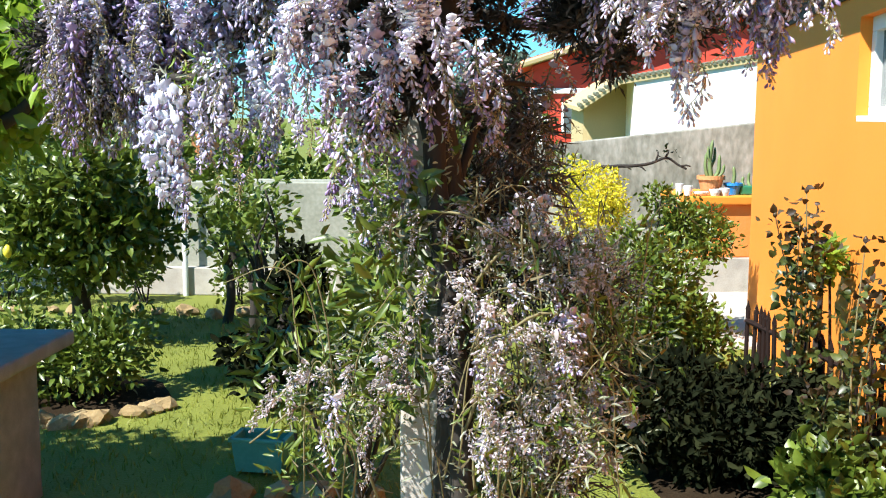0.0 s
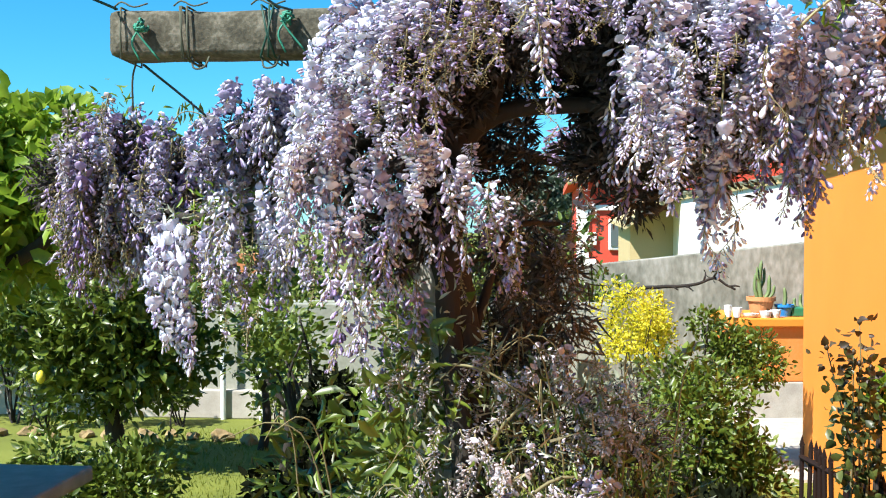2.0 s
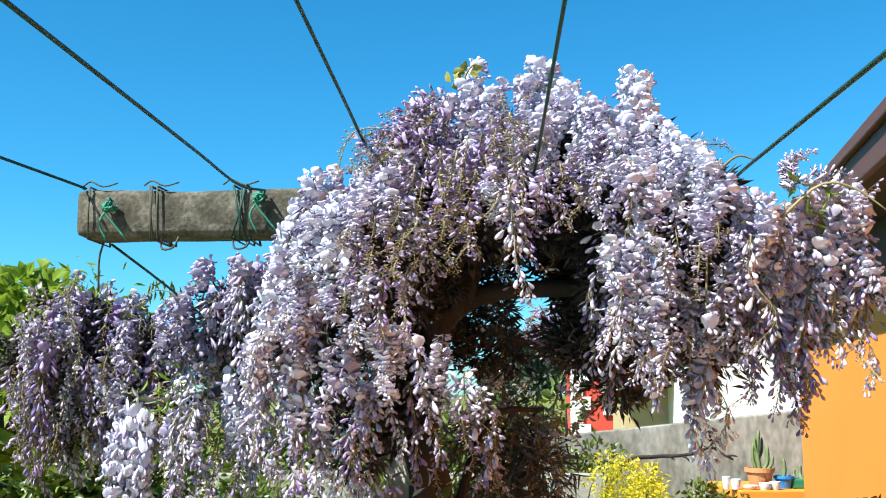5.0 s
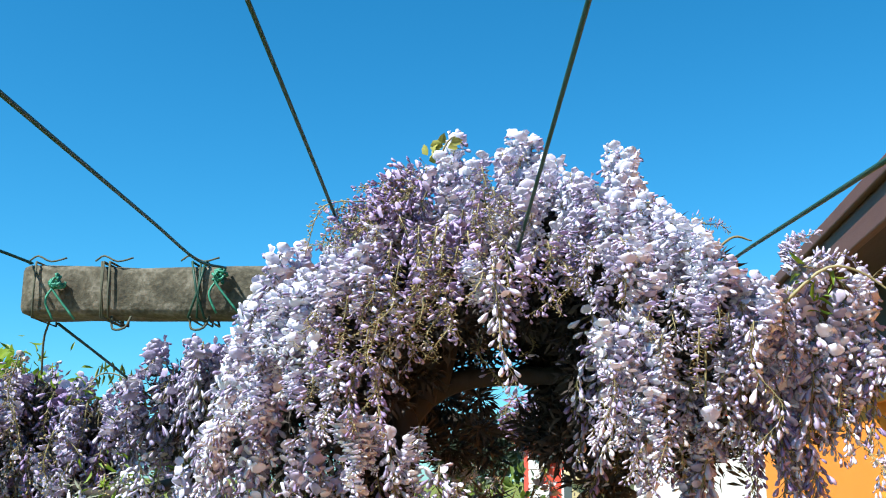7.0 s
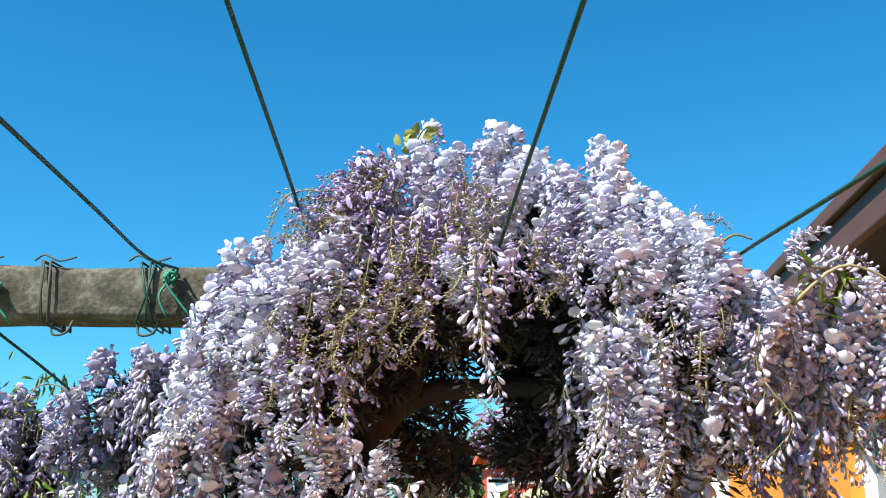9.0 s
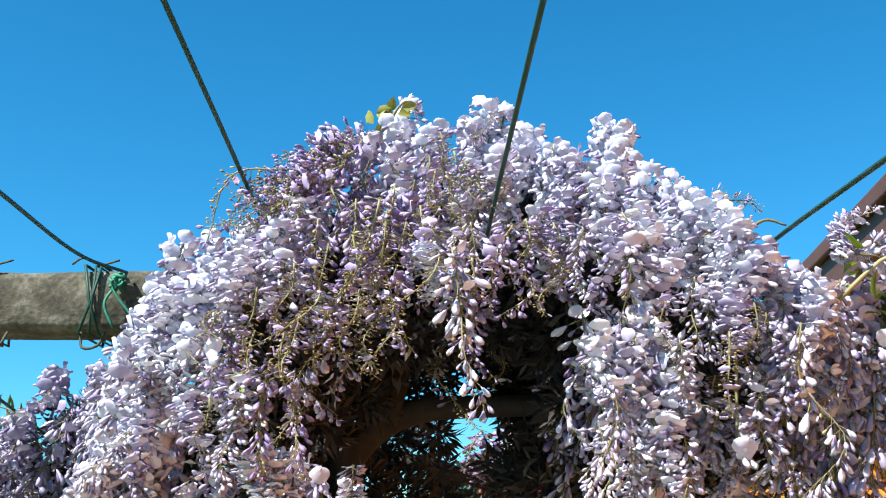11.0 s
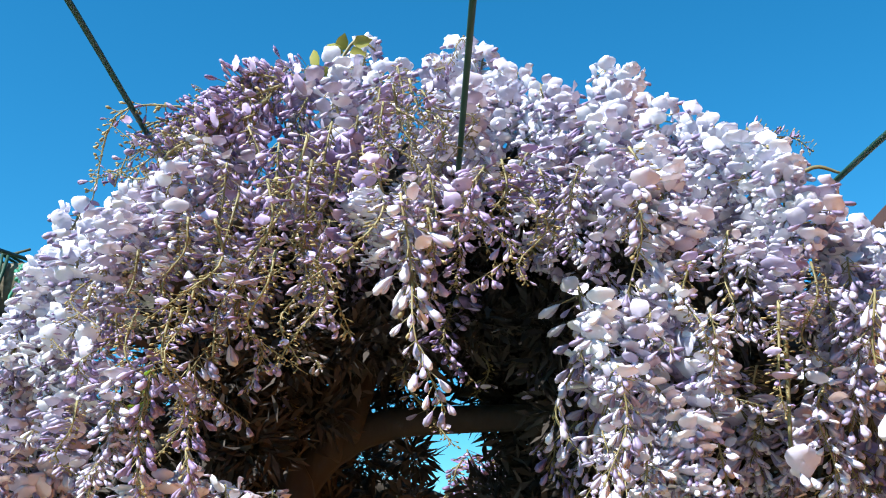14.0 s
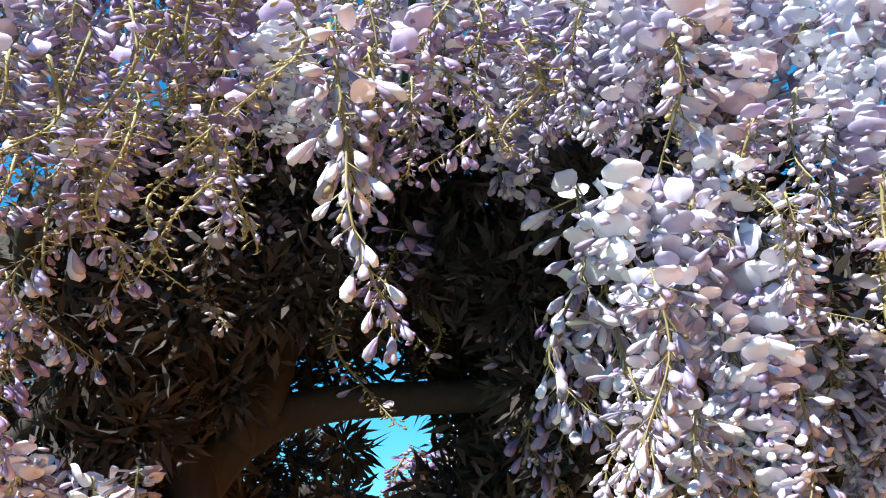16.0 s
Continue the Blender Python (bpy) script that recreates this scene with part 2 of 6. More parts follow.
def tube(bm, pts, radii, sides=6, caps=True):
    """A tapered tube through the points."""
    pts = [Vector(p) for p in pts]
    if not hasattr(radii, "__len__"):
        radii = [radii] * len(pts)
    rings, side = [], None
    for i, p in enumerate(pts):
        d = (pts[min(i + 1, len(pts) - 1)] - pts[max(i - 1, 0)])
        d = d.normalized() if d.length > 1e-9 else Vector((0, 0, 1))
        if side is None:
            side = d.cross(Vector((0.31, 0.87, 0.22))).normalized()
        side = (side - d * side.dot(d)).normalized()
        up = d.cross(side)
        rings.append([bm.verts.new(p + (side * math.cos(a) + up * math.sin(a)) * radii[i])
                      for a in (2 * math.pi * k / sides for k in range(sides))])
    for a, b in zip(rings, rings[1:]):
        for k in range(sides):
            bm.faces.new((a[k], a[(k + 1) % sides], b[(k + 1) % sides], b[k]))
    if caps:
        bm.faces.new(rings[0][::-1])
        bm.faces.new(rings[-1])
    return bm


def curve(pts, n=12):
    """n points on a smooth line through the given ones."""
    P = [Vector(p) for p in pts]
    P = [2 * P[0] - P[1]] + P + [2 * P[-1] - P[-2]]
    out, m = [], len(P) - 3
    for i in range(n):
        t = min(i / (n - 1) * m, m - 1e-6)
        k = int(t)
        u = t - k
        a, b, c, d = P[k:k + 4]
        out.append(0.5 * (2 * b + (c - a) * u + (2 * a - 5 * b + 4 * c - d) * u * u + (3 * b - a - 3 * c + d) * u ** 3))
    return out


def lathe(bm, profile, sides=20, at=(0, 0, 0)):
    """Turns (radius, height) pairs about the upright axis."""
    rings = []
    for r, z in profile:
        rings.append([bm.verts.new((at[0] + r * math.cos(2 * math.pi * k / sides), at[1] + r * math.sin(2 * math.pi * k / sides), at[2] + z)) for k in range(sides)])
    for a, b in zip(rings, rings[1:]):
        for k in range(sides):
            bm.faces.new((a[k], a[(k + 1) % sides], b[(k + 1) % sides], b[k]))
    bm.faces.new(rings[0][::-1])
    bm.faces.new(rings[-1])
    return bm


def scatter_mesh(name, groups, mats, smooth=True):
    """One mesh of many small copies. groups: (template points, template faces, face material numbers, turns (N,3,3), places (N,3))."""
    V, L, S, M = [], [], [], []
    base = 0
    for tv, tf, tm, R, T in groups:
        tv, R, T = np.asarray(tv, float), np.asarray(R, float), np.asarray(T, float)
        if not len(T):
            continue
        V.append((np.einsum("nij,kj->nki", R, tv) + T[:, None, :]).reshape(-1, 3))
        flat = np.concatenate([np.asarray(f) for f in tf])
        L.append((flat[None, :] + (base + np.arange(len(T)) * len(tv))[:, None]).reshape(-1))
        S.append(np.tile([len(f) for f in tf], len(T)))
        M.append(np.tile(tm, len(T)))
        base += len(tv) * len(T)
    V, L, S, M = (np.concatenate(q) for q in (V, L, S, M))
    me = bpy.data.meshes.new(name)
    me.vertices.add(len(V))
    me.vertices.foreach_set("co", V.ravel())
    me.loops.add(len(L))
    me.loops.foreach_set("vertex_index", L.astype(np.int32))
    me.polygons.add(len(S))
    me.polygons.foreach_set("loop_start", np.concatenate([[0], np.cumsum(S)[:-1]]).astype(np.int32))
    me.polygons.foreach_set("material_index", M.astype(np.int32))
    me.polygons.foreach_set("use_smooth", np.full(len(S), smooth))
    me.update(calc_edges=True)
    for m in mats:
        me.materials.append(m)
    return me


def turns(z_axis, x_hint, size, spin=None):
    """Turning matrices (N,3,3) whose columns are side, across, along."""
    z = z_axis / np.linalg.norm(z_axis, axis=1, keepdims=True)
    x = x_hint - z * np.sum(x_hint * z, axis=1, keepdims=True)
    x /= np.maximum(np.linalg.norm(x, axis=1, keepdims=True), 1e-9)
    y = np.cross(z, x)
    return np.stack([x, y, z], axis=2) * np.asarray(size).reshape(-1, 1, 1)


def leaf_template(width=0.5, cup=0.12, droop=0.15):
    """A pointed leaf one unit long along z, 8 triangles, folded along its rib."""
    v = [(0, 0, 0), (-width * 0.42, cup, 0.3), (0, 0, 0.32), (width * 0.42, cup, 0.3), (-width * 0.36, cup * 0.8 - droop * 0.4, 0.68),
         (0, -droop * 0.35, 0.68), (width * 0.36, cup * 0.8 - droop * 0.4, 0.68), (0, -droop, 1.0)]
    f = [(0, 2, 1), (0, 3, 2), (1, 2, 5, 4), (2, 3, 6, 5), (4, 5, 7), (5, 6, 7)]
    return v, f, [0] * len(f)


LEAF, LEAFLONG, LEAFROUND = leaf_template(0.55), leaf_template(0.26), leaf_template(0.8, 0.16)


def rand_dirs(n, up=0.0):
    d = rng.normal(size=(n, 3))
    d /= np.linalg.norm(d, axis=1, keepdims=True)
    d[:, 2] += up
    return d / np.linalg.norm(d, axis=1, keepdims=True)


def leaves(name, places, out, size, mat, parent, template=LEAF, vary=0.35, label=""):
    """A crown of separate leaves at the places, pointing more or less along out."""
    n = len(places)
    z = out * 0.8 + rand_dirs(n) * 0.75
    R = turns(z, rand_dirs(n), size * (1 + vary * rng.uniform(-1, 1, n)))
    me = scatter_mesh(name, [(*template, R, places)], [mat])
    ob = new(name, me)
    ob.parent = parent
    if label:
        ob["label"] = label
    return ob


def blobs(centres, radii, n, shell=0.55):
    """n places and outward directions in clumps round the centres, thin towards their middle."""
    centres, radii = np.asarray(centres, float), np.asarray(radii, float)
    w = radii ** 2 / np.sum(radii ** 2)
    pick = rng.choice(len(centres), n, p=w)
    d = rand_dirs(n, 0.1)
    r = radii[pick] * (shell + (1 - shell) * rng.uniform(0, 1, n) ** 0.7) * (1 + 0.18 * rng.normal(size=n))
    return centres[pick] + d * r[:, None] * np.array([1, 1, 0.9]), d


def clump_centres(n, centre, spread, low=None):
    c = np.asarray(centre, float) + rand_dirs(n) * np.asarray(spread, float) * rng.uniform(0.35, 1, (n, 1))
    if low is not None:
        c[:, 2] = np.maximum(c[:, 2], low)
    return c


# ---- the setting ----
def ground_sheet():
    bm = bmesh.new()
    xs = [-400, -60, -20, -10] + [-6 + 0.3 * i for i in range(41)] + [10, 20, 60, 400]
    ys = [-400, -60, -15, -5] + [-1 + 0.35 * i for i in range(42)] + [18, 30, 80, 600]
    grid = [[bm.verts.new((x, y, 0.02 * noise.noise((x * 0.8, y * 0.8, 0)) if -5 < x < 5 and 0 < y < 9 else 0)) for x in xs] for y in ys]
    for a, b in zip(grid, grid[1:]):
        for i in range(len(xs) - 1):
            bm.faces.new((a[i], a[i + 1], b[i + 1], b[i]))
    return tagged(link_mesh("ground", bm, GRASS, smooth=True), "mown green lawn with long tree shadows", "lawn", kind="structure")


ground_sheet()


def bed(name, cx, cy, rx, ry, label):
    """A low mound of dark soil."""
    bm = bmesh.new()
    rings = []
    for k in range(6):
        f = 1 - k / 5
        rings.append([bm.verts.new((cx + rx * f * math.cos(a) * (1 + 0.12 * math.sin(3 * a + cx)), cy + ry * f * math.sin(a) * (1 + 0.1 * math.cos(2 * a)),
                                    -0.03 + 0.10 * (1 - f) ** 0.6 + 0.015 * noise.noise((a * 3, k, cx)))) for a in (2 * math.pi * i / 28 for i in range(28))])
    for a, b in zip(rings, rings[1:]):
        for i in range(28):
            bm.faces.new((a[i], a[(i + 1) % 28], b[(i + 1) % 28], b[i]))
    return tagged(link_mesh(name, bm, EARTH, smooth=True), label, "flower bed", kind="structure")


bed("soil_bed", -2.55, 6.05, 0.9, 0.65, "dark soil bed under a low bush, edged with stones")
bed("soil_bed", -0.35, 3.0, 0.85, 0.55, "dark soil round the pergola post")
bed("soil_bed", 1.35, 5.2, 0.85, 1.5, "dark soil bed of roses and shrubs")

# garden wall at the back, with low white plinth and upright pipes
back = tagged(new("wall_back"), "pale green-grey garden wall on a white plinth", "wall", kind="structure")
bm = bmesh.new()
box(bm, (8.0, 0.15, 1.05), (-3.6, 9.75, 0.525), 0.01)
part("panel_wall", bm, PALEWALL, back)
bm = bmesh.new()
box(bm, (8.0, 0.22, 0.26), (-3.6, 9.70, 0.13), 0.01)
part("plinth", bm, POSTMAT, back, "low whitewashed plinth")
for px in (-2.80, -2.44):
    bm = bmesh.new()
    tube(bm, [(px, 9.56, 0.0), (px, 9.56, 1.12)], 0.025, 10)
    part("pipe", bm, PIPE, back, "upright white pipe")
# cement wall behind the house, running on to the garden's right side
wr = tagged(new("wall_right_back"), "tall stained grey cement boundary wall", "wall", kind="structure")
bm = bmesh.new()
box(bm, (7.2, 0.2, 1.9), (3.6, 11.45, 0.745), 0.012, rot=(0, -6.5, -3))
part("cement_wall", bm, WALLGREY, wr)
bm = bmesh.new()
box(bm, (3.4, 0.18, 1.05), (-1.0, 10.2, 0.52), 0.012)
part("low_wall", bm, PALEWALL, wr)


bm = bmesh.new()
box(bm, (2.2, 2.5, 0.06), (2.35, 8.9, -0.004), 0.008)
tagged(link_mesh("pavement", bm, POSTMAT), "pale worn concrete paving beside the house", "paving", kind="structure")

# out-of-view slab, added so the ground bounces neutral light up to the petals
bm = bmesh.new()
box(bm, (3.2, 6.0, 0.06), (-0.45, -1.1, -0.012), 0.008)
tagged(link_mesh("pavement", bm, GRANITE), "unseen grey slab added for neutral bounce light under the flowers", "paving", kind="structure")

# ---- the orange house ----
YAW = math.degrees(math.atan(0.087))
house = thing("orange_house", "orange painted house with brown tiled eave and white window", "house", at=(1.298, 0, 0), rz=-YAW)
# local: x = 0 is the garden face, +x into the house, y along the wall
bm = bmesh.new()
Y0, Y1, WY0, WY1, WZ0, WZ1 = -4.5, 8.33, 3.7, 5.27, 1.645, 2.135
for y0, y1, z0, z1 in ((Y0, WY0, 0, 2.82), (WY1, Y1, 0, 2.82), (WY0, WY1, 0, WZ0), (WY0, WY1, WZ1, 2.82)):
    box(bm, (0.25, y1 - y0, z1 - z0), (0.125, (y0 + y1) / 2, (z0 + z1) / 2))
bmesh.ops.remove_doubles(bm, verts=bm.verts, dist=0.0005)
for y in (Y1 - 0.127, Y0 + 0.127):
    box(bm, (5.3, 0.25, 2.75), (2.90, y, 1.375))
    gable = [[bm.verts.new((x, y + d, z)) for x, z in ((0.252, 2.749), (5.548, 2.749), (2.9, 3.86))] for d in (-0.125, 0.125)]
    bm.faces.new(gable[0][::-1])
    bm.faces.new(gable[1])
    for i in range(3):
        bm.faces.new((gable[0][i], gable[0][(i + 1) % 3], gable[1][(i + 1) % 3], gable[1][i]))
box(bm, (0.25, Y1 - Y0, 2.8), (5.677, (Y0 + Y1) / 2, 1.4))
bmesh.ops.recalc_face_normals(bm, faces=bm.faces)
part("wall", bm, ORANGE, house)
win = None
for y0, y1, z0, z1 in ((WY0, WY1, WZ0, WZ0 + 0.07), (WY0, WY1, WZ1 - 0.07, WZ1), (WY0, WY0 + 0.07, WZ0 + 0.07, WZ1 - 0.07), (WY1 - 0.07, WY1, WZ0 + 0.07, WZ1 - 0.07),
                       (WY0 + 0.68, WY0 + 0.73, WZ0 + 0.07, WZ1 - 0.07), (WY1 - 0.47, WY1 - 0.42, WZ0 + 0.07, WZ1 - 0.07)):
    bm = bmesh.new()
    box(bm, (0.06, y1 - y0, z1 - z0), (0.085, (y0 + y1) / 2, (z0 + z1) / 2), 0.005)
    if win is None:
        win = part("window", bm, OFFWHITE, house, "white window frame")
    else:
        part("frame_bar", bm, OFFWHITE, win)
bm = bmesh.new()
box(bm, (0.008, WY1 - WY0 - 0.1, WZ1 - WZ0 - 0.1), (0.095, (WY0 + WY1) / 2, (WZ0 + WZ1) / 2))
part("pane", bm, GLASS, win, "dark reflecting pane")
bm = bmesh.new()
box(bm, (0.05, WY1 - WY0 - 0.01, 0.03), (0.026, (WY0 + WY1) / 2, WZ0 + 0.012), 0.004)
part("sill", bm, OFFWHITE, win)
# roof: boarded eave, fascia and rows of curved tiles
bm = bmesh.new()
v = [bm.verts.new(p) for p in ((-0.285, Y0 - 0.3, 2.70), (-0.285, Y1 + 0.3, 2.70), (2.9, Y1 + 0.3, 4.0), (2.9, Y0 - 0.3, 4.0))]
w = [bm.verts.new((p.co.x, p.co.y, p.co.z - 0.05)) for p in v]
bm.faces.new(v)
bm.faces.new(w[::-1])
for i in range(4):
    bm.faces.new((v[i], w[i], w[(i + 1) % 4], v[(i + 1) % 4]))
bmesh.ops.recalc_face_normals(bm, faces=bm.faces)
roof = part("roof", bm, EAVEWOODSHADE, house, "dark brown boarded roof underside")
bm = bmesh.new()
v = [bm.verts.new(p) for p in ((2.9, Y0 - 0.3, 4.0), (2.9, Y1 + 0.3, 4.0), (6.15, Y1 + 0.3, 2.68), (6.15, Y0 - 0.3, 2.68))]
w = [bm.verts.new((p.co.x, p.co.y, p.co.z - 0.05)) for p in v]
bm.faces.new(v)
bm.faces.new(w[::-1])
for i in range(4):
    bm.faces.new((v[i], w[i], w[(i + 1) % 4], v[(i + 1) % 4]))
bmesh.ops.recalc_face_normals(bm, faces=bm.faces)
part("far_slope", bm, TILEBROWN, house, "brown tiled far slope of the roof")
bm = bmesh.new()
box(bm, (0.03, Y1 - Y0 + 0.6, 0.16), (-0.302, (Y0 + Y1) / 2, 2.675), 0.006)
part("fascia", bm, FASCIA, roof, "reddish brown fascia board")
bm = bmesh.new()
box(bm, (0.028, Y1 - Y0 + 0.6, 0.055), (-0.331, (Y0 + Y1) / 2, 2.738), 0.008, seg=3)
part("moulding", bm, FASCIA, roof, "reddish brown moulding along the fascia")
bm = bmesh.new()
box(bm, (0.285, Y1 - Y0 + 0.5, 0.02), (-0.144, (Y0 + Y1) / 2, 2.615), 0.003)
part("soffit", bm, EAVEWOODSHADE, roof, "blackish brown soffit boards")
# near-black strip on the wall, painted in place of the eave's cast shadow
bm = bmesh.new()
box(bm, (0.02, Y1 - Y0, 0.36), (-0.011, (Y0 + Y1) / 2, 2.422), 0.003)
part("eave_shadow_strip", bm, EAVEWOODSHADE, house, "blackish brown strip painting the eave's shadow on the wall")
tile = bmesh.new()
n = 7
prof = [(0.078 * math.cos(math.pi * k / (n - 1)), 0.044 * math.sin(math.pi * k / (n - 1))) for k in range(n)]
ends = []
for d, s in ((0.0, 1.0), (0.42, 0.86)):
    ends.append([[tile.verts.new((d, y * s * q, z * s * q)) for y, z in prof] for q in (1.0, 0.8)])
for k in range(n - 1):
    tile.faces.new((ends[0][0][k], ends[0][0][k + 1], ends[1][0][k + 1], ends[1][0][k]))
    tile.faces.new((ends[0][1][k + 1], ends[0][1][k], ends[1][1][k], ends[1][1][k + 1]))
    tile.faces.new((ends[0][0][k + 1], ends[0][0][k], ends[0][1][k], ends[0][1][k + 1]))
bmesh.ops.recalc_face_normals(tile, faces=tile.faces)
tile_mesh = bpy.data.meshes.new("roof_tile")
tile.to_mesh(tile_mesh)
tile.free()
tile_mesh.materials.append(TILEBROWN)
slope = math.degrees(math.atan2(1.35, 3.26))
for row in range(3):
    for k in range(44):
        y = 0.2 + k * 0.198
        if y > Y1 + 0.25:
            continue
        ob = new("roof_tile", tile_mesh)
        ob.parent = roof
        d = row * 0.36 - 0.015
        ob.matrix_basis = pose(-0.30 + d * math.cos(radians(slope)) + rng.normal() * 0.008, y + rng.normal() * 0.006, 2.722 + d * math.sin(radians(slope)) + 0.012 * row, rng.normal() * 2, -slope + 3 + rng.normal(), rng.normal() * 1.5)

# low orange annex with a ledge, against the far end of the house
annex = thing("orange_ledge", "low orange masonry ledge with white base, holding potted plants", "ledge", at=(0, 0, 0))
bm = bmesh.new()
box(bm, (1.55, 0.9, 0.50), (2.60, 10.55, 0.60), 0.012, rot=(0, 0, 8))
part("body", bm, ORANGEDARK, annex)
bm = bmesh.new()
box(bm, (1.62, 0.99, 0.085), (2.60, 10.54, 0.893), 0.015, rot=(0, 0, 8))
part("ledge_top", bm, ORANGE, annex)
bm = bmesh.new()
box(bm, (1.58, 0.93, 0.35), (2.60, 10.55, 0.175), 0.012, rot=(0, 0, 8))
part("base", bm, POSTMAT, annex, "worn white painted base")


# ---- neighbours behind ----
def white_house():
    h = thing("white_house", "white neighbouring house with greenish tiled eave", "house")
    bm = bmesh.new()
    eave = ((1.28, 1.80), (1.88, 2.20), (9.2, 3.42))
    front = [(2.08, 0.0), (9.0, 0.0), (9.0, 3.30), (2.08, 2.18)]
    f = [bm.verts.new((x, 15.9, z)) for x, z in front]
    g = [bm.verts.new((x, 19.5, z)) for x, z in front]
    bm.faces.new(f)
    bm.faces.new(g[::-1])
    for i in range(4):
        bm.faces.new((f[i], g[i], g[(i + 1) % 4], f[(i + 1) % 4]))
    bmesh.ops.recalc_face_normals(bm, faces=bm.faces)
    part("wall", bm, WHITE, h)
    bm = bmesh.new()
    f = [bm.verts.new((x, 16.8, z)) for x, z in ((1.42, 0), (2.1, 0), (2.1, 2.2), (1.86, 2.14), (1.42, 1.84))]
    g = [bm.verts.new((v.co.x, 19.4, v.co.z)) for v in f]
    bm.faces.new(f)
    bm.faces.new(g[::-1])
    for i in range(5):
        bm.faces.new((f[i], g[i], g[(i + 1) % 5], f[(i + 1) % 5]))
    bmesh.ops.recalc_face_normals(bm, faces=bm.faces)
    part("porch_wall", bm, CREAM, h, "cream wall set back under the roof")
    bm = bmesh.new()
    top = [[bm.verts.new((x, y, z + r)) for x, z in eave] for y, r in ((15.87, 0.0), (19.7, 0.12))]
    low = [[bm.verts.new(v.co - Vector((0, 0, 0.06))) for v in q] for q in top]
    for k in range(2):
        bm.faces.new((top[0][k], top[0][k + 1], top[1][k + 1], top[1][k]))
        bm.faces.new((low[0][k + 1], low[0][k], low[1][k], low[1][k + 1]))
        bm.faces.new((low[0][k], low[0][k + 1], top[0][k + 1], top[0][k]))
        bm.faces.new((low[1][k + 1], low[1][k], top[1][k], top[1][k + 1]))
    for k in (0, 2):
        bm.faces.new((low[0][k], top[0][k], top[1][k], low[1][k]))
    bmesh.ops.recalc_face_normals(bm, faces=bm.faces)
    r = part("roof", bm, CREAM, h, "cream eave")
    tm = bpy.data.meshes.new("eave_tile")
    b2 = bmesh.new()
    tube(b2, [(0, 0, 0), (0, 0.5, 0.02)], 0.03, 8)
    b2.to_mesh(tm)
    b2.free()
    tm.materials.append(TILEGREEN)
    for k in range(98):
        x = 1.3 + 7.8 * k / 97
        z = 1.80 + (x - 1.28) * 0.667 if x < 1.88 else 2.20 + (x - 1.88) * 0.1667
        ob = new("eave_tile", tm)
        ob.parent = r
        ob.matrix_basis = pose(x, 15.85, z + 0.025)
    bm = bmesh.new()
    box(bm, (0.9, 0.06, 0.6), (5.6, 15.885, 1.75), 0.01)
    part("shutter", bm, PALEWALL, h)


white_house()


def red_house():
    h = thing("red_house", "red painted gabled house with white window and cream corner stones", "house")
    bm = bmesh.new()
    prof = [(0.82, 0), (8.2, 0), (8.2, 2.8), (4.5, 3.9), (0.82, 2.72)]
    f = [bm.verts.new((x, 22.5, z)) for x, z in prof]
    g = [bm.verts.new((x, 28.5, z)) for x, z in prof]
    bm.faces.new(f)
    bm.faces.new(g[::-1])
    for i in range(5):
        bm.faces.new((f[i], g[i], g[(i + 1) % 5], f[(i + 1) % 5]))
    bmesh.ops.recalc_face_normals(bm, faces=bm.faces)
    part("wall", bm, REDPAINT, h)
    bm = bmesh.new()
    for (x0, z0), (x1, z1) in (((0.58, 2.68), (4.5, 3.93)), ((8.5, 2.74), (4.5, 3.93))):
        v = [bm.verts.new(p) for p in ((x0, 22.2, z0), (x1, 22.2, z1), (x1, 28.8, z1), (x0, 28.8, z0))]
        w = [bm.verts.new((p.co.x, p.co.y, p.co.z + 0.14)) for p in v]
        bm.faces.new(v[::-1])
        bm.faces.new(w)
        for i in range(4):
            bm.faces.new((v[i], v[(i + 1) % 4], w[(i + 1) % 4], w[i]))
    bmesh.ops.recalc_face_normals(bm, faces=bm.faces)
    r = part("roof", bm, TILERED, h, "red tiled roof")
    bm = bmesh.new()
    tube(bm, [(0.55, 22.16, 2.72), (4.5, 22.16, 3.97)], 0.07, 6)
    part("verge_board", bm, CREAM, r, "cream verge board")
    bm = bmesh.new()
    box(bm, (7.5, 0.08, 0.12), (4.5, 22.47, 2.2), 0.02)
    part("string_course", bm, WHITE, h, "white band across the wall")
    for k in range(8):
        bm = bmesh.new()
        box(bm, (0.42 if k % 2 else 0.26, 0.08, 0.27), (0.97 if k % 2 else 0.89, 22.47, 0.15 + k * 0.28), 0.015)
        part("corner_stone", bm, WHITE, h)
    bm = bmesh.new()
    box(bm, (0.85, 0.08, 0.66), (1.85, 22.47, 1.64), 0.02)
    wf = part("window", bm, OFFWHITE, h, "white window frame and shutter")
    bm = bmesh.new()
    box(bm, (0.26, 0.03, 0.5), (1.60, 22.42, 1.64), 0.005)
    part("pane", bm, GLASS, wf)


red_house()

# chimney of a house beyond the garden wall
chimney = thing("brick_chimney", "small orange brick chimney on a pale wall", "chimney", at=(-3.82, 14.0, 0))
bm = bmesh.new()
box(bm, (0.34, 0.34, 1.15), (0, 0, 0.575), 0.01)
part("shaft", bm, CREAM, chimney, "cream rendered shaft")
bm = bmesh.new()
box(bm, (0.3, 0.3, 0.26), (0, 0, 1.28), 0.01)
part("cap", bm, BRICK, chimney, "orange brick top")
shed = thing("far_shed", "yellowish rendered outbuilding behind the trees", "shed", at=(-7.6, 14.5, 0))
bm = bmesh.new()
box(bm, (3.2, 3.0, 1.5), (0, 0, 0.75), 0.02)
part("wall", bm, CREAM, shed)
bm = bmesh.new()
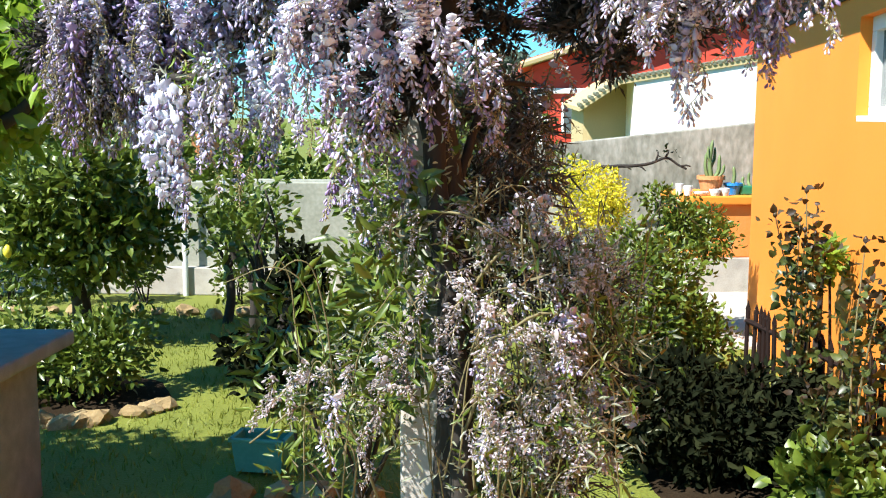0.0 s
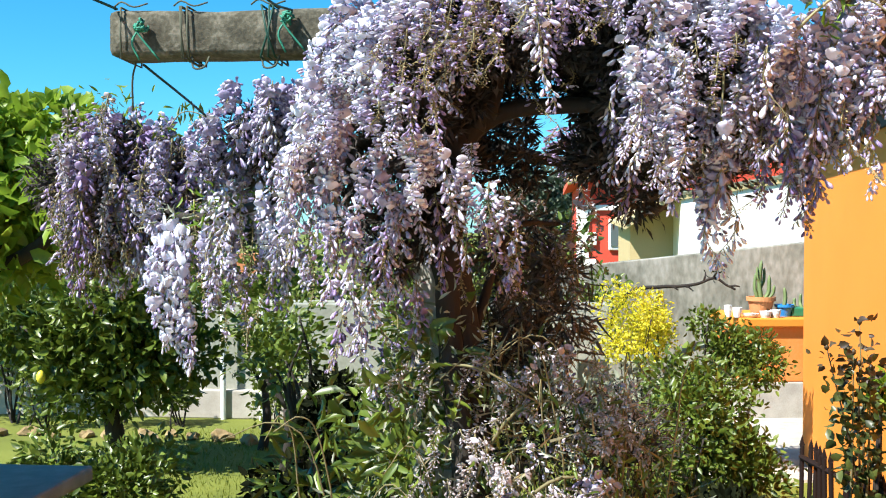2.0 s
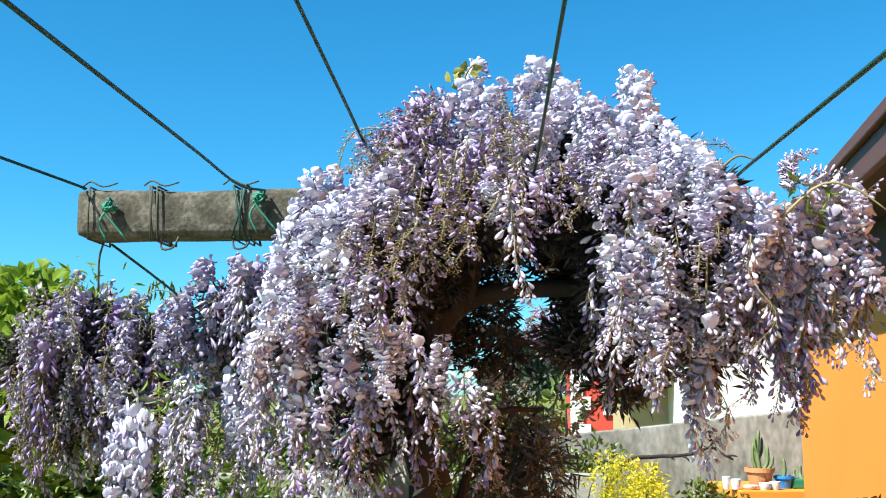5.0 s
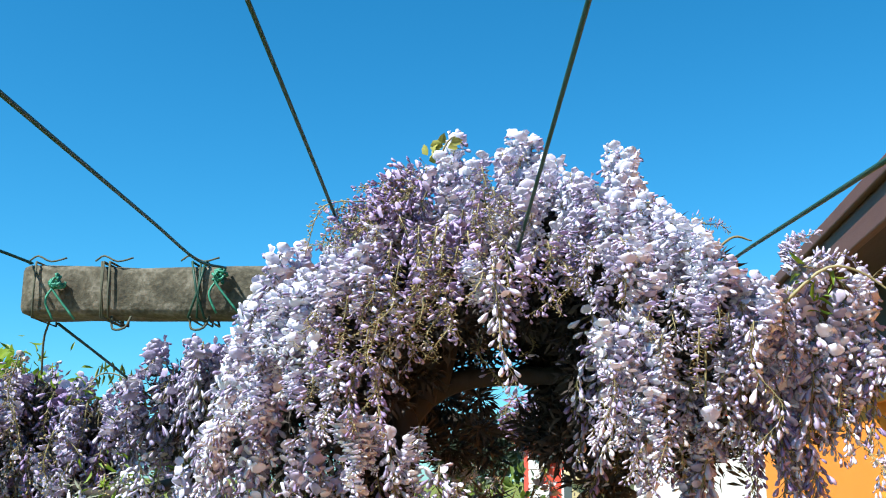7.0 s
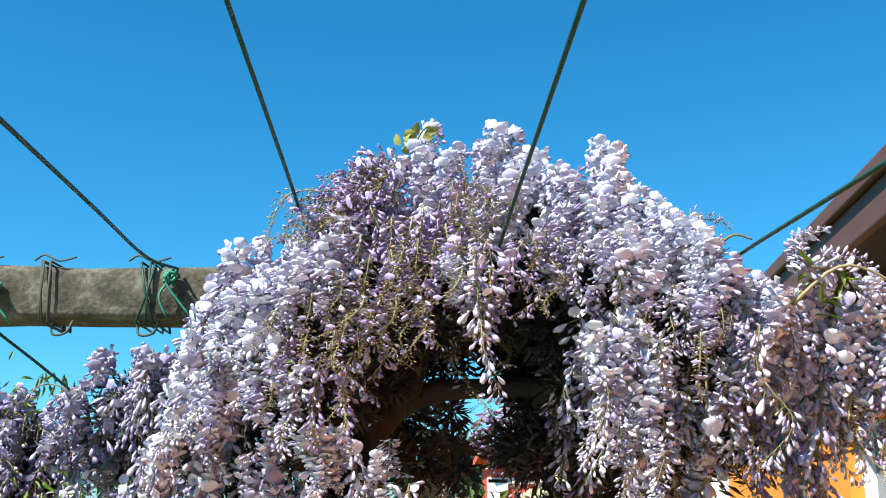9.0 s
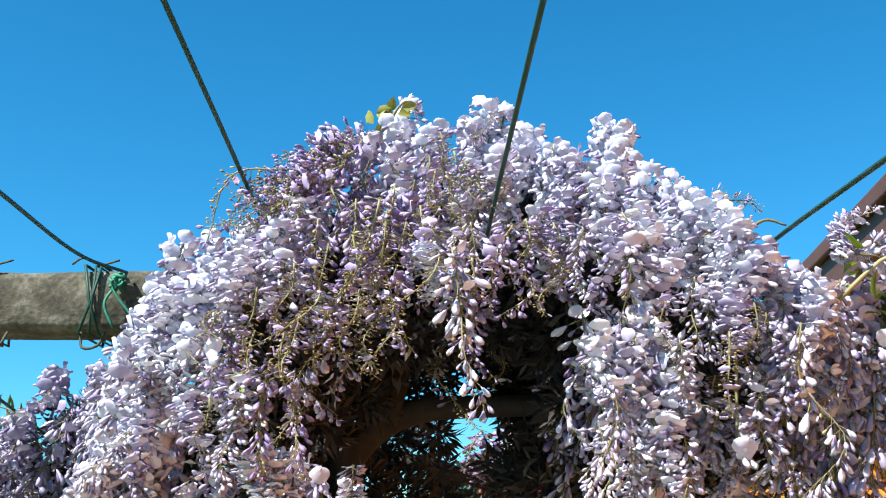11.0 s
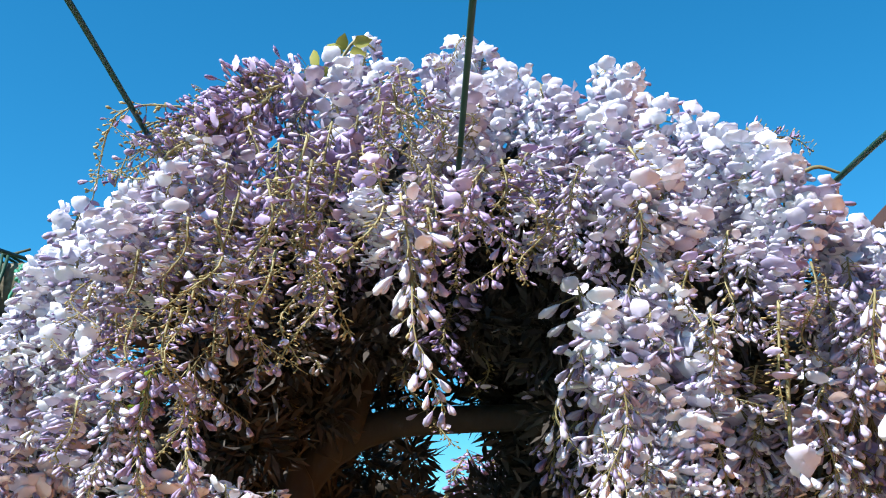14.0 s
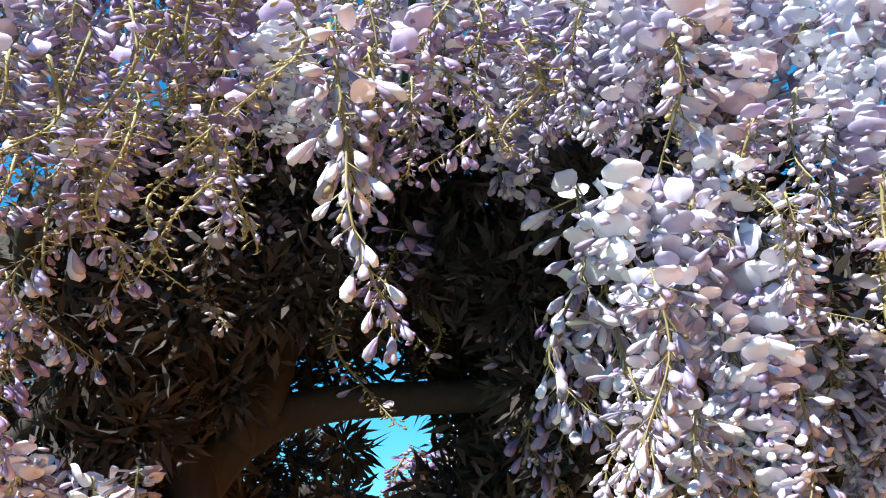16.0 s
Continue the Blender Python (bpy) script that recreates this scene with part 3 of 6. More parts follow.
box(bm, (3.6, 3.4, 0.12), (0, 0, 1.56), 0.02, rot=(4, 0, 0))
part("roof", bm, TILEBROWN, shed)


# ---- pergola post, beam and wires ----
def rough_block(bm, size, centre, cuts=6, amp=0.004, bevel=0.012):
    start = len(bm.verts)
    made = bmesh.ops.create_cube(bm, size=1)["verts"]
    long = max(range(3), key=lambda i: size[i])
    bmesh.ops.transform(bm, matrix=Matrix.Translation(centre) @ Matrix.Diagonal((*size, 1)), verts=made)
    edges = list({e for v in made for e in v.link_edges})
    bmesh.ops.bevel(bm, geom=edges, offset=bevel, segments=2, affect="EDGES", profile=0.5)
    for i in range(1, cuts):
        co = [c for c in centre]
        co[long] += size[long] * (i / cuts - 0.5)
        no = [0, 0, 0]
        no[long] = 1
        bmesh.ops.bisect_plane(bm, geom=bm.verts[:] + bm.edges[:] + bm.faces[:], plane_co=co, plane_no=no)
    for v in bm.verts:
        v.co += Vector((noise.noise(v.co * 9), noise.noise(v.co * 9 + Vector((5, 0, 0))), noise.noise(v.co * 9 + Vector((0, 7, 0))))) * amp


pergola = thing("pergola_support", "concrete pergola post with a mossy cross beam", "pergola")
bm = bmesh.new()
rough_block(bm, (0.098, 0.105, 2.1), (-0.138, 2.665, 1.05), 12)
part("post", bm, POSTMAT, pergola, "pale whitewashed concrete post", True)
bm = bmesh.new()
rough_block(bm, (1.365, 0.105, 0.102), (-0.1895, 2.6225, 2.163), 22, 0.005, 0.014)
part("beam", bm, CONCRETE, pergola, "grey mossy concrete cross beam", True)

for x, z, dx, dz in ((-0.4412, 2.1715, 0.1073, -0.0563), (-0.1674, 2.1775, 0.0256, 0.0562), (0.1147, 2.1503, 0.0456, 0.0196), (0.4744, 2.1654, -0.0601, -0.101)):
    # x and z where the wire meets the beam's side, and their change for each metre away from it
    bm = bmesh.new()
    near = z + 0.025 if dz > 0 else z + 0.035
    tube(bm, curve([(x - 0.06 * dx, 2.56, near)] + [(x + dx * d, 2.5 - d, z + dz * d) for d in (0.25, 0.6, 1.0, 1.6, 2.4, 3.6, 5.0)], 40), 0.0026, 7)
    tagged(link_mesh("garden_wire", bm, ROPE, smooth=True), "taut dark green coated wire tied to the beam", "wire", "pergola wires")
bm = bmesh.new()
tube(bm, curve([(-0.852, 2.565, 2.217)] + [(-0.8585 - 0.1013 * d, 2.5 - d, 2.219) for d in (0.0, 0.7, 2.0, 4.5)], 24), 0.0031, 7)
tagged(link_mesh("garden_wire", bm, ROPE, smooth=True), "dark green wire tied to the beam end", "wire", "pergola wires")
bm = bmesh.new()
tube(bm, curve([(-0.824, 2.66, 2.107), (-0.79, 2.88, 2.047), (-0.77, 3.1, 1.991), (-0.75, 3.4, 1.91)], 14), 0.0032, 6)
tagged(link_mesh("garden_wire", bm, ROPE, smooth=True), "thin dark wire slanting down behind the beam", "wire", "pergola wires")
bm = bmesh.new()
tube(bm, curve([(-0.83, 2.63, 2.107), (-0.843, 2.64, 2.07), (-0.85, 2.66, 2.0)], 8), 0.0025, 5)
tagged(link_mesh("string", bm, OLDTWINE, smooth=True), "short loose string hanging under the beam", "string")


def wrap(x, n, mat, name, label, spread=0.012, bright=False):
    """Twine wound round the beam a few times."""
    t = thing(name, label, "twine")
    for k in range(n):
        bm = bmesh.new()
        a, b = x + rng.uniform(-spread, spread), x + rng.uniform(-spread, spread)
        y0, y1, z0, z1 = 2.5625, 2.682, 2.106, 2.2195
        pts = [(a, y0, z1), (0.6 * a + 0.4 * b, y0 - 0.003, 2.16), (b, y0, z0), (b, y1, z0 - 0.002), (a, y1, z1 + 0.002), (a, y0, z1)]
        tube(bm, pts, 0.0022 + 0.0008 * rng.uniform(), 5)
        part("loop", bm, mat, t, smooth=True)
    return t


def knot(x, z, mat, name, label, n=5, size=0.018):
    t = thing(name, label, "twine")
    for k in range(n):
        bm = bmesh.new()
        c = Vector((x, 2.552, z))
        pts = [c + Vector(rand_dirs(1)[0]) * size * Vector((1, 0.5, 1)).length * 0.6 for _ in range(5)]
        pts = [Vector((p.x, min(p.y, 2.562), p.z)) for p in pts]
        tube(bm, curve(pts, 14), 0.0028, 5)
        part("strand", bm, mat, t, smooth=True)
    for k in range(2):
        bm = bmesh.new()
        d = (-0.05, -0.02)[k]
        tube(bm, curve([(x, 2.552, z), (x + d * 0.4, 2.547, z + d * 0.7), (x + 0.03 * (k * 2 - 1) - d * 0.5, 2.552, z - 0.075)], 10), 0.0025, 5)
        part("tail", bm, mat, t, smooth=True)
    return t


wrap(-0.833, 1, OLDTWINE, "twine_wrap", "single old twine loop round the beam end")
wrap(-0.692, 3, OLDTWINE, "twine_wrap", "three dark twine loops round the beam")
wrap(-0.502, 3, ROPE, "twine_wrap", "loose dark green loops round the beam", 0.02)
knot(-0.786, 2.175, TWINE, "twine_knot", "frayed bright green twine knot on the beam")
knot(-0.455, 2.188, TWINE, "twine_knot", "bright green twine knot holding a wire")
for x in (-0.692, -0.515, -0.83):
    bm = bmesh.new()
    tube(bm, curve([(x - 0.03, 2.577, 2.224), (x - 0.01, 2.572, 2.234), (x + 0.02, 2.567, 2.221), (x + 0.05, 2.573, 2.230)], 10), 0.002, 5)
    tagged(link_mesh("twine_end", bm, OLDTWINE, smooth=True), "loose dark twine end lying on the beam", "twine")
for x in (-0.50, -0.66):
    bm = bmesh.new()
    tube(bm, curve([(x - 0.02, 2.577, 2.11), (x - 0.012, 2.567, 2.083), (x + 0.012, 2.567, 2.086), (x + 0.02, 2.577, 2.11)], 10), 0.0025, 5)
    tagged(link_mesh("twine_end", bm, OLDTWINE, smooth=True), "slack twine loop hanging under the beam", "twine")
bm = bmesh.new()
tube(bm, curve([(0.09, 2.6, 2.15), (0.102, 2.6, 2.13), (0.112, 2.595, 2.11), (0.122, 2.6, 2.09), (0.105, 2.6, 2.07)], 14), 0.0028, 5)
tagged(link_mesh("twine_end", bm, TWINE, smooth=True), "bright green cord tying a vine limb", "twine")


# ---- wisteria ----
def spindle(a, b, r, sides=5, flat=1.0, bias=0.55):
    """A bud-like pod from a to b."""
    a, b = np.array(a, float), np.array(b, float)
    d = (b - a) / np.linalg.norm(b - a)
    s = np.cross(d, [0, 1, 0.1])
    s /= np.linalg.norm(s)
    u = np.cross(d, s)
    v, f = [a], []
    for q, k in ((0.28, 0.7), (bias + 0.12, 1.0)):
        for i in range(sides):
            t = 2 * math.pi * i / sides
            v.append(a + (b - a) * q + (s * math.cos(t) + u * math.sin(t) * flat) * r * k)
    v.append(b)
    for i in range(sides):
        j = (i + 1) % sides
        f += [(0, 1 + j, 1 + i), (1 + i, 1 + j, 1 + sides + j, 1 + sides + i), (1 + sides + i, 1 + sides + j, 1 + 2 * sides)]
    return v, f


def teardrop(a, b, r, sides=6, flat=0.8, sag=0.0):
    """A closed petal bud: narrow at the stalk, fullest near its rounded end."""
    a, b = np.array(a, float), np.array(b, float)
    d = (b - a) / np.linalg.norm(b - a)
    s = np.cross(d, [0, 1, 0.1])
    s /= np.linalg.norm(s)
    u = np.cross(d, s)
    v, f = [a], []
    rows = ((0.20, 0.42), (0.64, 0.97), (0.89, 0.80))
    for q, k in rows:
        for i in range(sides):
            t = 2 * math.pi * i / sides
            v.append(a + (b - a) * q + (s * math.cos(t) * flat + u * math.sin(t)) * r * k + np.array((0, 0, -sag * q * q)))
    v.append(b + np.array((0, 0, -sag)))
    for i in range(sides):
        j = (i + 1) % sides
        f.append((0, 1 + j, 1 + i))
        for n in range(len(rows) - 1):
            f.append((1 + n * sides + i, 1 + n * sides + j, 1 + (n + 1) * sides + j, 1 + (n + 1) * sides + i))
        f.append((1 + (len(rows) - 1) * sides + i, 1 + (len(rows) - 1) * sides + j, 1 + len(rows) * sides))
    return v, f


def floret(kind):
    """An open floret (banner, wings and keel), a half-open one, a bud, or a faded one, on its stalk along x. Materials: 0 petal, 1 keel, 2 stalk, 3 faded."""
    V, Fc, M = [], [], []

    def add(v, f, m):
        o = len(V)
        V.extend([tuple(p) for p in v])
        Fc.extend([tuple(i + o for i in q) for q in f])
        M.extend([m] * len(f))

    stalk = {"open": 0.013, "half": 0.014, "bud": 0.010, "faded": 0.010}[kind]
    end = np.array((stalk, 0, -0.2 * stalk))
    r = 0.00055
    ring = [(0, r, r), (0, -r, r), (0, 0, -r)]
    add(ring + [tuple(np.array(p) + end) for p in ring], [(0, 1, 4, 3), (1, 2, 5, 4), (2, 0, 3, 5)], 2)
    if kind == "open":
        w, h, tilt = 0.0112, 0.0185, 0.22
        grid, nu = [], 4
        rows = ((0.0, 0.2), (0.2, 0.74), (0.46, 1.0), (0.72, 0.97), (0.90, 0.72), (1.0, 0.30))
        nv = len(rows) - 1
        for q, wide in rows:
            for iu in range(nu + 1):
                u = iu / nu * 2 - 1
                bow = 0.0032 * abs(u) ** 1.6 * (0.4 + q) + 0.0009 * math.sin(7 * u + 5 * q)
                x = end[0] + 0.004 * q + math.sin(tilt) * h * q - 0.0035 * q * q - bow
                z = end[2] + math.cos(tilt) * h * q - (0.0024 * u * u + 0.0014 * max(0, 1 - 3 * abs(u))) * q * q
                grid.append((x, u * w * wide, z))
        add(grid, [(a, a + 1, a + nu + 2, a + nu + 1) for a in (r * (nu + 1) + c for r in range(nv) for c in range(nu))], 0)
        add(*teardrop(end, end + np.array((0.0150, 0, -0.0060)), 0.0036, 4, 0.8), 1)
    elif kind == "half":
        add(*teardrop(end, end + np.array((0.0190, 0, -0.0040)), 0.0046, 5, 0.72, 0.0030), 0)
        add(*teardrop(end + np.array((0.002, 0, -0.0015)), end + np.array((0.0145, 0, -0.0085)), 0.0030, 4, 0.8), 1)
    elif kind == "bud":
        add(*teardrop(end, end + np.array((0.0120, 0, -0.0040)), 0.0027, 4, 0.85, 0.0015), 1)
    else:
        add(*spindle(end, end + np.array((0.0085, 0, -0.003)), 0.0022, 4), 3)
    return V, Fc, M


FLORETS = {k: floret(k) for k in ("open", "half", "bud", "faded")}


def raceme_mesh(name, length, n, mix, droop, width=1.0, bend=0.02, faded_petals=False, petal=None, stalk=0.0015):
    """A hanging flower cluster from z = 0 down. mix(q) gives the odds of open, half, bud, faded at q along it."""
    ax = curve([(0, 0, 0), (bend * rng.uniform(0.3, 1), bend * rng.normal() * 0.5, -length * 0.35), (bend * rng.normal(), bend * rng.normal(), -length * 0.7), (bend * rng.normal(), bend * rng.normal(), -length)], 14)
    bm = bmesh.new()
    tube(bm, ax, [stalk - 0.65 * stalk * i / 13 for i in range(14)], 5)
    rv = np.array([v.co[:] for v in bm.verts])
    bm.verts.index_update()
    rf = [tuple(v.index for v in f.verts) for f in bm.faces]
    bm.free()
    groups = [(rv, rf, [2] * len(rf), np.eye(3)[None], np.zeros((1, 3)))]
    A = np.array([p[:] for p in ax])
    q = (np.arange(n) + rng.uniform(-0.4, 0.4, n)) / n
    q = np.clip(q, 0.0, 0.995)
    phi = np.arange(n) * 2.4 + rng.normal(size=n) * 0.35
    k = q * 13
    i0 = np.minimum(k.astype(int), 12)
    P = A[i0] + (A[i0 + 1] - A[i0]) * (k - i0)[:, None]
    drop = droop(q) + rng.normal(size=n) * 0.32
    out = np.stack([np.cos(phi) * np.cos(drop), np.sin(phi) * np.cos(drop), -np.sin(drop)], 1)
    size = width * (1.10 - 0.42 * q ** 1.8) * (1 + 0.16 * rng.normal(size=n))
    upv = np.tile([0.0, 0, 1], (n, 1)) + rng.normal(size=(n, 3)) * 0.32
    x = out / np.linalg.norm(out, axis=1, keepdims=True)
    z = upv - x * np.sum(upv * x, 1, keepdims=True)
    z /= np.linalg.norm(z, axis=1, keepdims=True)
    y = np.cross(z, x)
    R = np.stack([x, y, z], 2) * size[:, None, None]
    pick = rng.uniform(size=n)
    kinds = np.array([np.searchsorted(np.cumsum(mix(v)), p) for v, p in zip(q, pick)])
    for i, kk in enumerate(("open", "half", "bud", "faded")):
        s = kinds == i
        groups.append((*FLORETS[kk], R[s], P[s]))
    return scatter_mesh(name, groups, [FADED if faded_petals else (petal or PETAL), FADED if faded_petals else (PURPLE if petal == PURPLE else KEEL), RACHIS, FADED if faded_petals else SPENT])


LONG = {"lush": 0.19, "half": 0.24, "spent": 0.23, "faded": 0.20, "pale": 0.19, "purple": 0.21}
KINDS = {k: [] for k in LONG}
for i in range(5):
    KINDS["lush"].append(raceme_mesh("raceme", 0.19, 84, lambda q: (0.95 - 0.65 * q, 0.1 + 0.5 * q, 0.3 * q, 0), lambda q: 0.42 + 0.5 * q, 1.0))
    KINDS["pale"].append(raceme_mesh("raceme", 0.19, 88, lambda q: (1.0 - 0.5 * q, 0.05 + 0.35 * q, 0.3 * q, 0), lambda q: 0.32 + 0.5 * q, 1.05, petal=PALE))
    KINDS["half"].append(raceme_mesh("raceme", 0.24, 70, lambda q: (max(0, 0.45 - 0.9 * q), 0.55 + 0.15 * q, 0.75 * max(0, q - 0.45) + 0.02, 0.05), lambda q: 0.5 + 0.5 * q, 1.1))
    KINDS["spent"].append(raceme_mesh("raceme", 0.23, 78, lambda q: (0.02, 0.10 - 0.06 * q, 0.16 - 0.06 * q, 1), lambda q: 0.0 + 0.6 * q, 0.9, petal=PURPLE, stalk=0.0021))
    KINDS["purple"].append(raceme_mesh("raceme", 0.21, 76, lambda q: (max(0, 0.12 - 0.2 * q), 0.50 - 0.25 * q, 0.22 + 0.1 * q, 1), lambda q: 0.5 + 0.5 * q, 1.08, petal=PURPLE))
    KINDS["faded"].append(raceme_mesh("raceme", 0.20, 96, lambda q: (0.10, 0.22, 0.34, 1), lambda q: 0.3 + 0.6 * q, 0.82, faded_petals=True))

wisteria = thing("wisteria", "old climbing wisteria with hanging lilac and white flower racemes", "climbing plant")
RACEMES = []


def hang(pts, n, odds, length=1.0, spread=(0.03, 0.05, 0.03), lean=10, width=1.0):
    """Hangs n racemes along a curve. odds: lush, half, spent, faded."""
    line = np.array([p[:] for p in curve(pts, 60)])
    names = ("lush", "half", "spent", "faded", "pale", "purple")
    for k in range(n):
        p = line[int((k + rng.uniform(0, 1)) / n * 59.9)] + rng.normal(size=3) * np.array(spread)
        kind = names[min(len(odds) - 1, int(np.searchsorted(np.cumsum(odds), rng.uniform() * sum(odds))))]
        RACEMES.append((p, kind, length * rng.uniform(0.78, 1.2), width * rng.uniform(0.88, 1.12), rng.normal() * lean, rng.normal() * lean, rng.uniform(0, 360)))


def strand(kind, top, tip):
    """One raceme from its tie to its tip, a piece of its own."""
    d = Vector(tip) - Vector(top)
    turn = d.normalized().to_track_quat("-Z", "Y").to_matrix().to_4x4() @ Matrix.Rotation(rng.uniform(0, 6.283), 4, "Z")
    ln = d.length / LONG[kind]
    wd = min(1.0, 0.45 + 0.5 * ln) * rng.uniform(0.85, 1.1)
    ob = new("raceme", KINDS[kind][int(rng.integers(5))])
    ob.parent = wisteria
    ob.matrix_basis = Matrix.Translation(top) @ turn @ Matrix.Diagonal((wd, wd, ln, 1))


# crest of the crown
strand("pale", (0.025, 2.295, 2.387), (0.025, 2.295, 2.228))
strand("pale", (0.012, 2.193, 2.319), (0.004, 2.193, 2.181))
strand("lush", (-0.017, 2.144, 2.288), (-0.020, 2.144, 2.146))
strand("purple", (-0.056, 2.149, 2.292), (-0.097, 2.149, 2.182))
strand("purple", (-0.079, 2.084, 2.245), (-0.111, 2.084, 2.161))
strand("pale", (0.132, 2.318, 2.402), (0.137, 2.318, 2.255))
strand("pale", (0.161, 2.322, 2.387), (0.158, 2.322, 2.233))
strand("spent", (0.072, 2.148, 2.290), (0.087, 2.148, 2.177))
strand("spent", (0.102, 2.042, 2.213), (0.129, 2.042, 2.147))
strand("purple", (0.062, 2.084, 2.244), (0.053, 2.084, 2.127))
strand("pale", (0.199, 2.262, 2.337), (0.191, 2.262, 2.199))
strand("pale", (0.219, 2.213, 2.300), (0.212, 2.213, 2.176))
strand("lush", (0.238, 2.198, 2.286), (0.233, 2.198, 2.164))
strand("purple", (0.257, 2.139, 2.241), (0.247, 2.139, 2.139))
strand("pale", (0.310, 2.364, 2.391), (0.301, 2.364, 2.244))
strand("pale", (0.339, 2.351, 2.377), (0.339, 2.351, 2.239))
strand("pale", (0.302, 2.198, 2.282), (0.295, 2.198, 2.143))
strand("pale", (0.328, 2.127, 2.232), (0.324, 2.127, 2.109))
strand("pale", (0.346, 2.100, 2.212), (0.338, 2.100, 2.089))
strand("pale", (0.362, 2.068, 2.187), (0.357, 2.068, 2.075))
strand("pale", (0.384, 2.044, 2.168), (0.380, 2.044, 2.057))
strand("pale", (0.405, 2.008, 2.132), (0.396, 2.008, 2.032))
strand("lush", (0.423, 2.000, 2.102), (0.416, 2.000, 1.998))
strand("pale", (0.392, 2.019, 2.148), (0.387, 2.019, 2.045))
strand("pale", (0.264, 2.098, 2.210), (0.259, 2.098, 2.102))
strand("pale", (0.177, 2.238, 2.327), (0.175, 2.238, 2.205))
strand("lush", (0.106, 2.235, 2.342), (0.105, 2.235, 2.213))
strand("lush", (0.018, 2.079, 2.237), (0.014, 2.079, 2.114))
strand("pale", (0.297, 2.021, 2.151), (0.297, 2.021, 2.047))
strand("lush", (0.147, 2.102, 2.242), (0.145, 2.102, 2.118))
strand("pale", (0.055, 2.193, 2.307), (0.055, 2.193, 2.193))
strand("lush", (0.077, 2.263, 2.348), (0.077, 2.263, 2.223))
strand("purple", (-0.014, 2.131, 2.249), (-0.036, 2.131, 2.143))
strand("lush", (-0.066, 2.144, 2.246), (-0.075, 2.144, 2.135))
strand("pale", (0.118, 2.290, 2.359), (0.117, 2.290, 2.231))
strand("pale", (0.232, 2.211, 2.274), (0.228, 2.211, 2.161))
strand("pale", (0.266, 2.227, 2.280), (0.261, 2.227, 2.165))
strand("pale", (0.353, 2.142, 2.211), (0.347, 2.142, 2.113))
strand("pale", (0.385, 2.103, 2.181), (0.381, 2.103, 2.083))
strand("lush", (-0.098, 2.122, 2.212), (-0.106, 2.122, 2.104))
strand("lush", (-0.127, 2.096, 2.172), (-0.133, 2.096, 2.062))
strand("pale", (-0.154, 2.073, 2.134), (-0.154, 2.073, 2.034))
strand("pale", (0.452, 2.060, 2.099), (0.446, 2.060, 2.010))
strand("pale", (0.160, 2.249, 2.317), (0.158, 2.249, 2.195))
strand("lush", (0.017, 2.185, 2.287), (0.012, 2.185, 2.165))
strand("lush", (0.328, 2.245, 2.286), (0.322, 2.245, 2.169))
strand("purple", (-0.044, 2.163, 2.252), (-0.054, 2.163, 2.140))
strand("pale", (0.213, 2.233, 2.280), (0.209, 2.233, 2.155))
strand("lush", (0.041, 2.201, 2.265), (0.042, 2.201, 2.149))
strand("lush", (0.288, 2.207, 2.237), (0.283, 2.207, 2.132))
strand("lush", (0.416, 2.100, 2.145), (0.409, 2.100, 2.053))
strand("half", (0.109, 2.158, 2.240), (0.108, 2.158, 2.122))
strand("lush", (-0.096, 2.171, 2.216), (-0.098, 2.171, 2.104))
strand("lush", (0.146, 2.220, 2.256), (0.144, 2.220, 2.139))
strand("lush", (0.342, 2.155, 2.190), (0.335, 2.155, 2.086))
strand("lush", (-0.021, 2.180, 2.231), (-0.025, 2.180, 2.118))
strand("lush", (0.093, 2.213, 2.233), (0.092, 2.213, 2.118))
strand("lush", (0.236, 2.210, 2.222), (0.232, 2.210, 2.108))
strand("lush", (-0.091, 2.048, 2.157), (-0.098, 2.048, 2.062))
strand("lush", (-0.125, 2.050, 2.135), (-0.131, 2.050, 2.040))
strand("pale", (-0.157, 2.068, 2.118), (-0.163, 2.068, 2.022))
strand("purple", (-0.074, 2.070, 2.201), (-0.094, 2.070, 2.114))
strand("purple", (-0.102, 2.047, 2.166), (-0.122, 2.047, 2.090))
# upper front
strand("pale", (-0.101, 2.004, 2.126), (-0.102, 2.004, 2.029))
strand("purple", (-0.104, 2.000, 2.094), (-0.094, 2.000, 2.007))
strand("lush", (-0.135, 2.013, 2.109), (-0.135, 2.013, 2.010))
strand("lush", (-0.164, 2.036, 2.094), (-0.168, 2.036, 1.994))
strand("pale", (-0.200, 2.067, 2.074), (-0.210, 2.067, 1.966))
strand("spent", (-0.141, 2.003, 2.073), (-0.152, 2.003, 1.988))
strand("half", (-0.082, 2.031, 2.166), (-0.083, 2.031, 2.063))
strand("purple", (-0.050, 2.041, 2.181), (-0.058, 2.041, 2.059))
strand("purple", (-0.020, 2.030, 2.164), (-0.038, 2.030, 2.034))
strand("spent", (0.010, 2.002, 2.156), (-0.048, 2.002, 2.001))
strand("purple", (0.023, 2.045, 2.186), (0.013, 2.045, 2.064))
strand("purple", (0.045, 2.050, 2.194), (0.029, 2.050, 2.060))
strand("spent", (0.053, 2.023, 2.154), (0.044, 2.023, 1.999))
strand("purple", (0.075, 2.023, 2.153), (0.067, 2.023, 2.041))
strand("half", (0.090, 2.000, 2.117), (0.085, 2.000, 2.036))
strand("half", (0.089, 1.970, 2.092), (0.093, 1.970, 1.921))
strand("pale", (0.061, 2.000, 2.101), (0.056, 2.000, 2.047))
strand("purple", (0.109, 2.007, 2.130), (0.110, 2.007, 2.005))
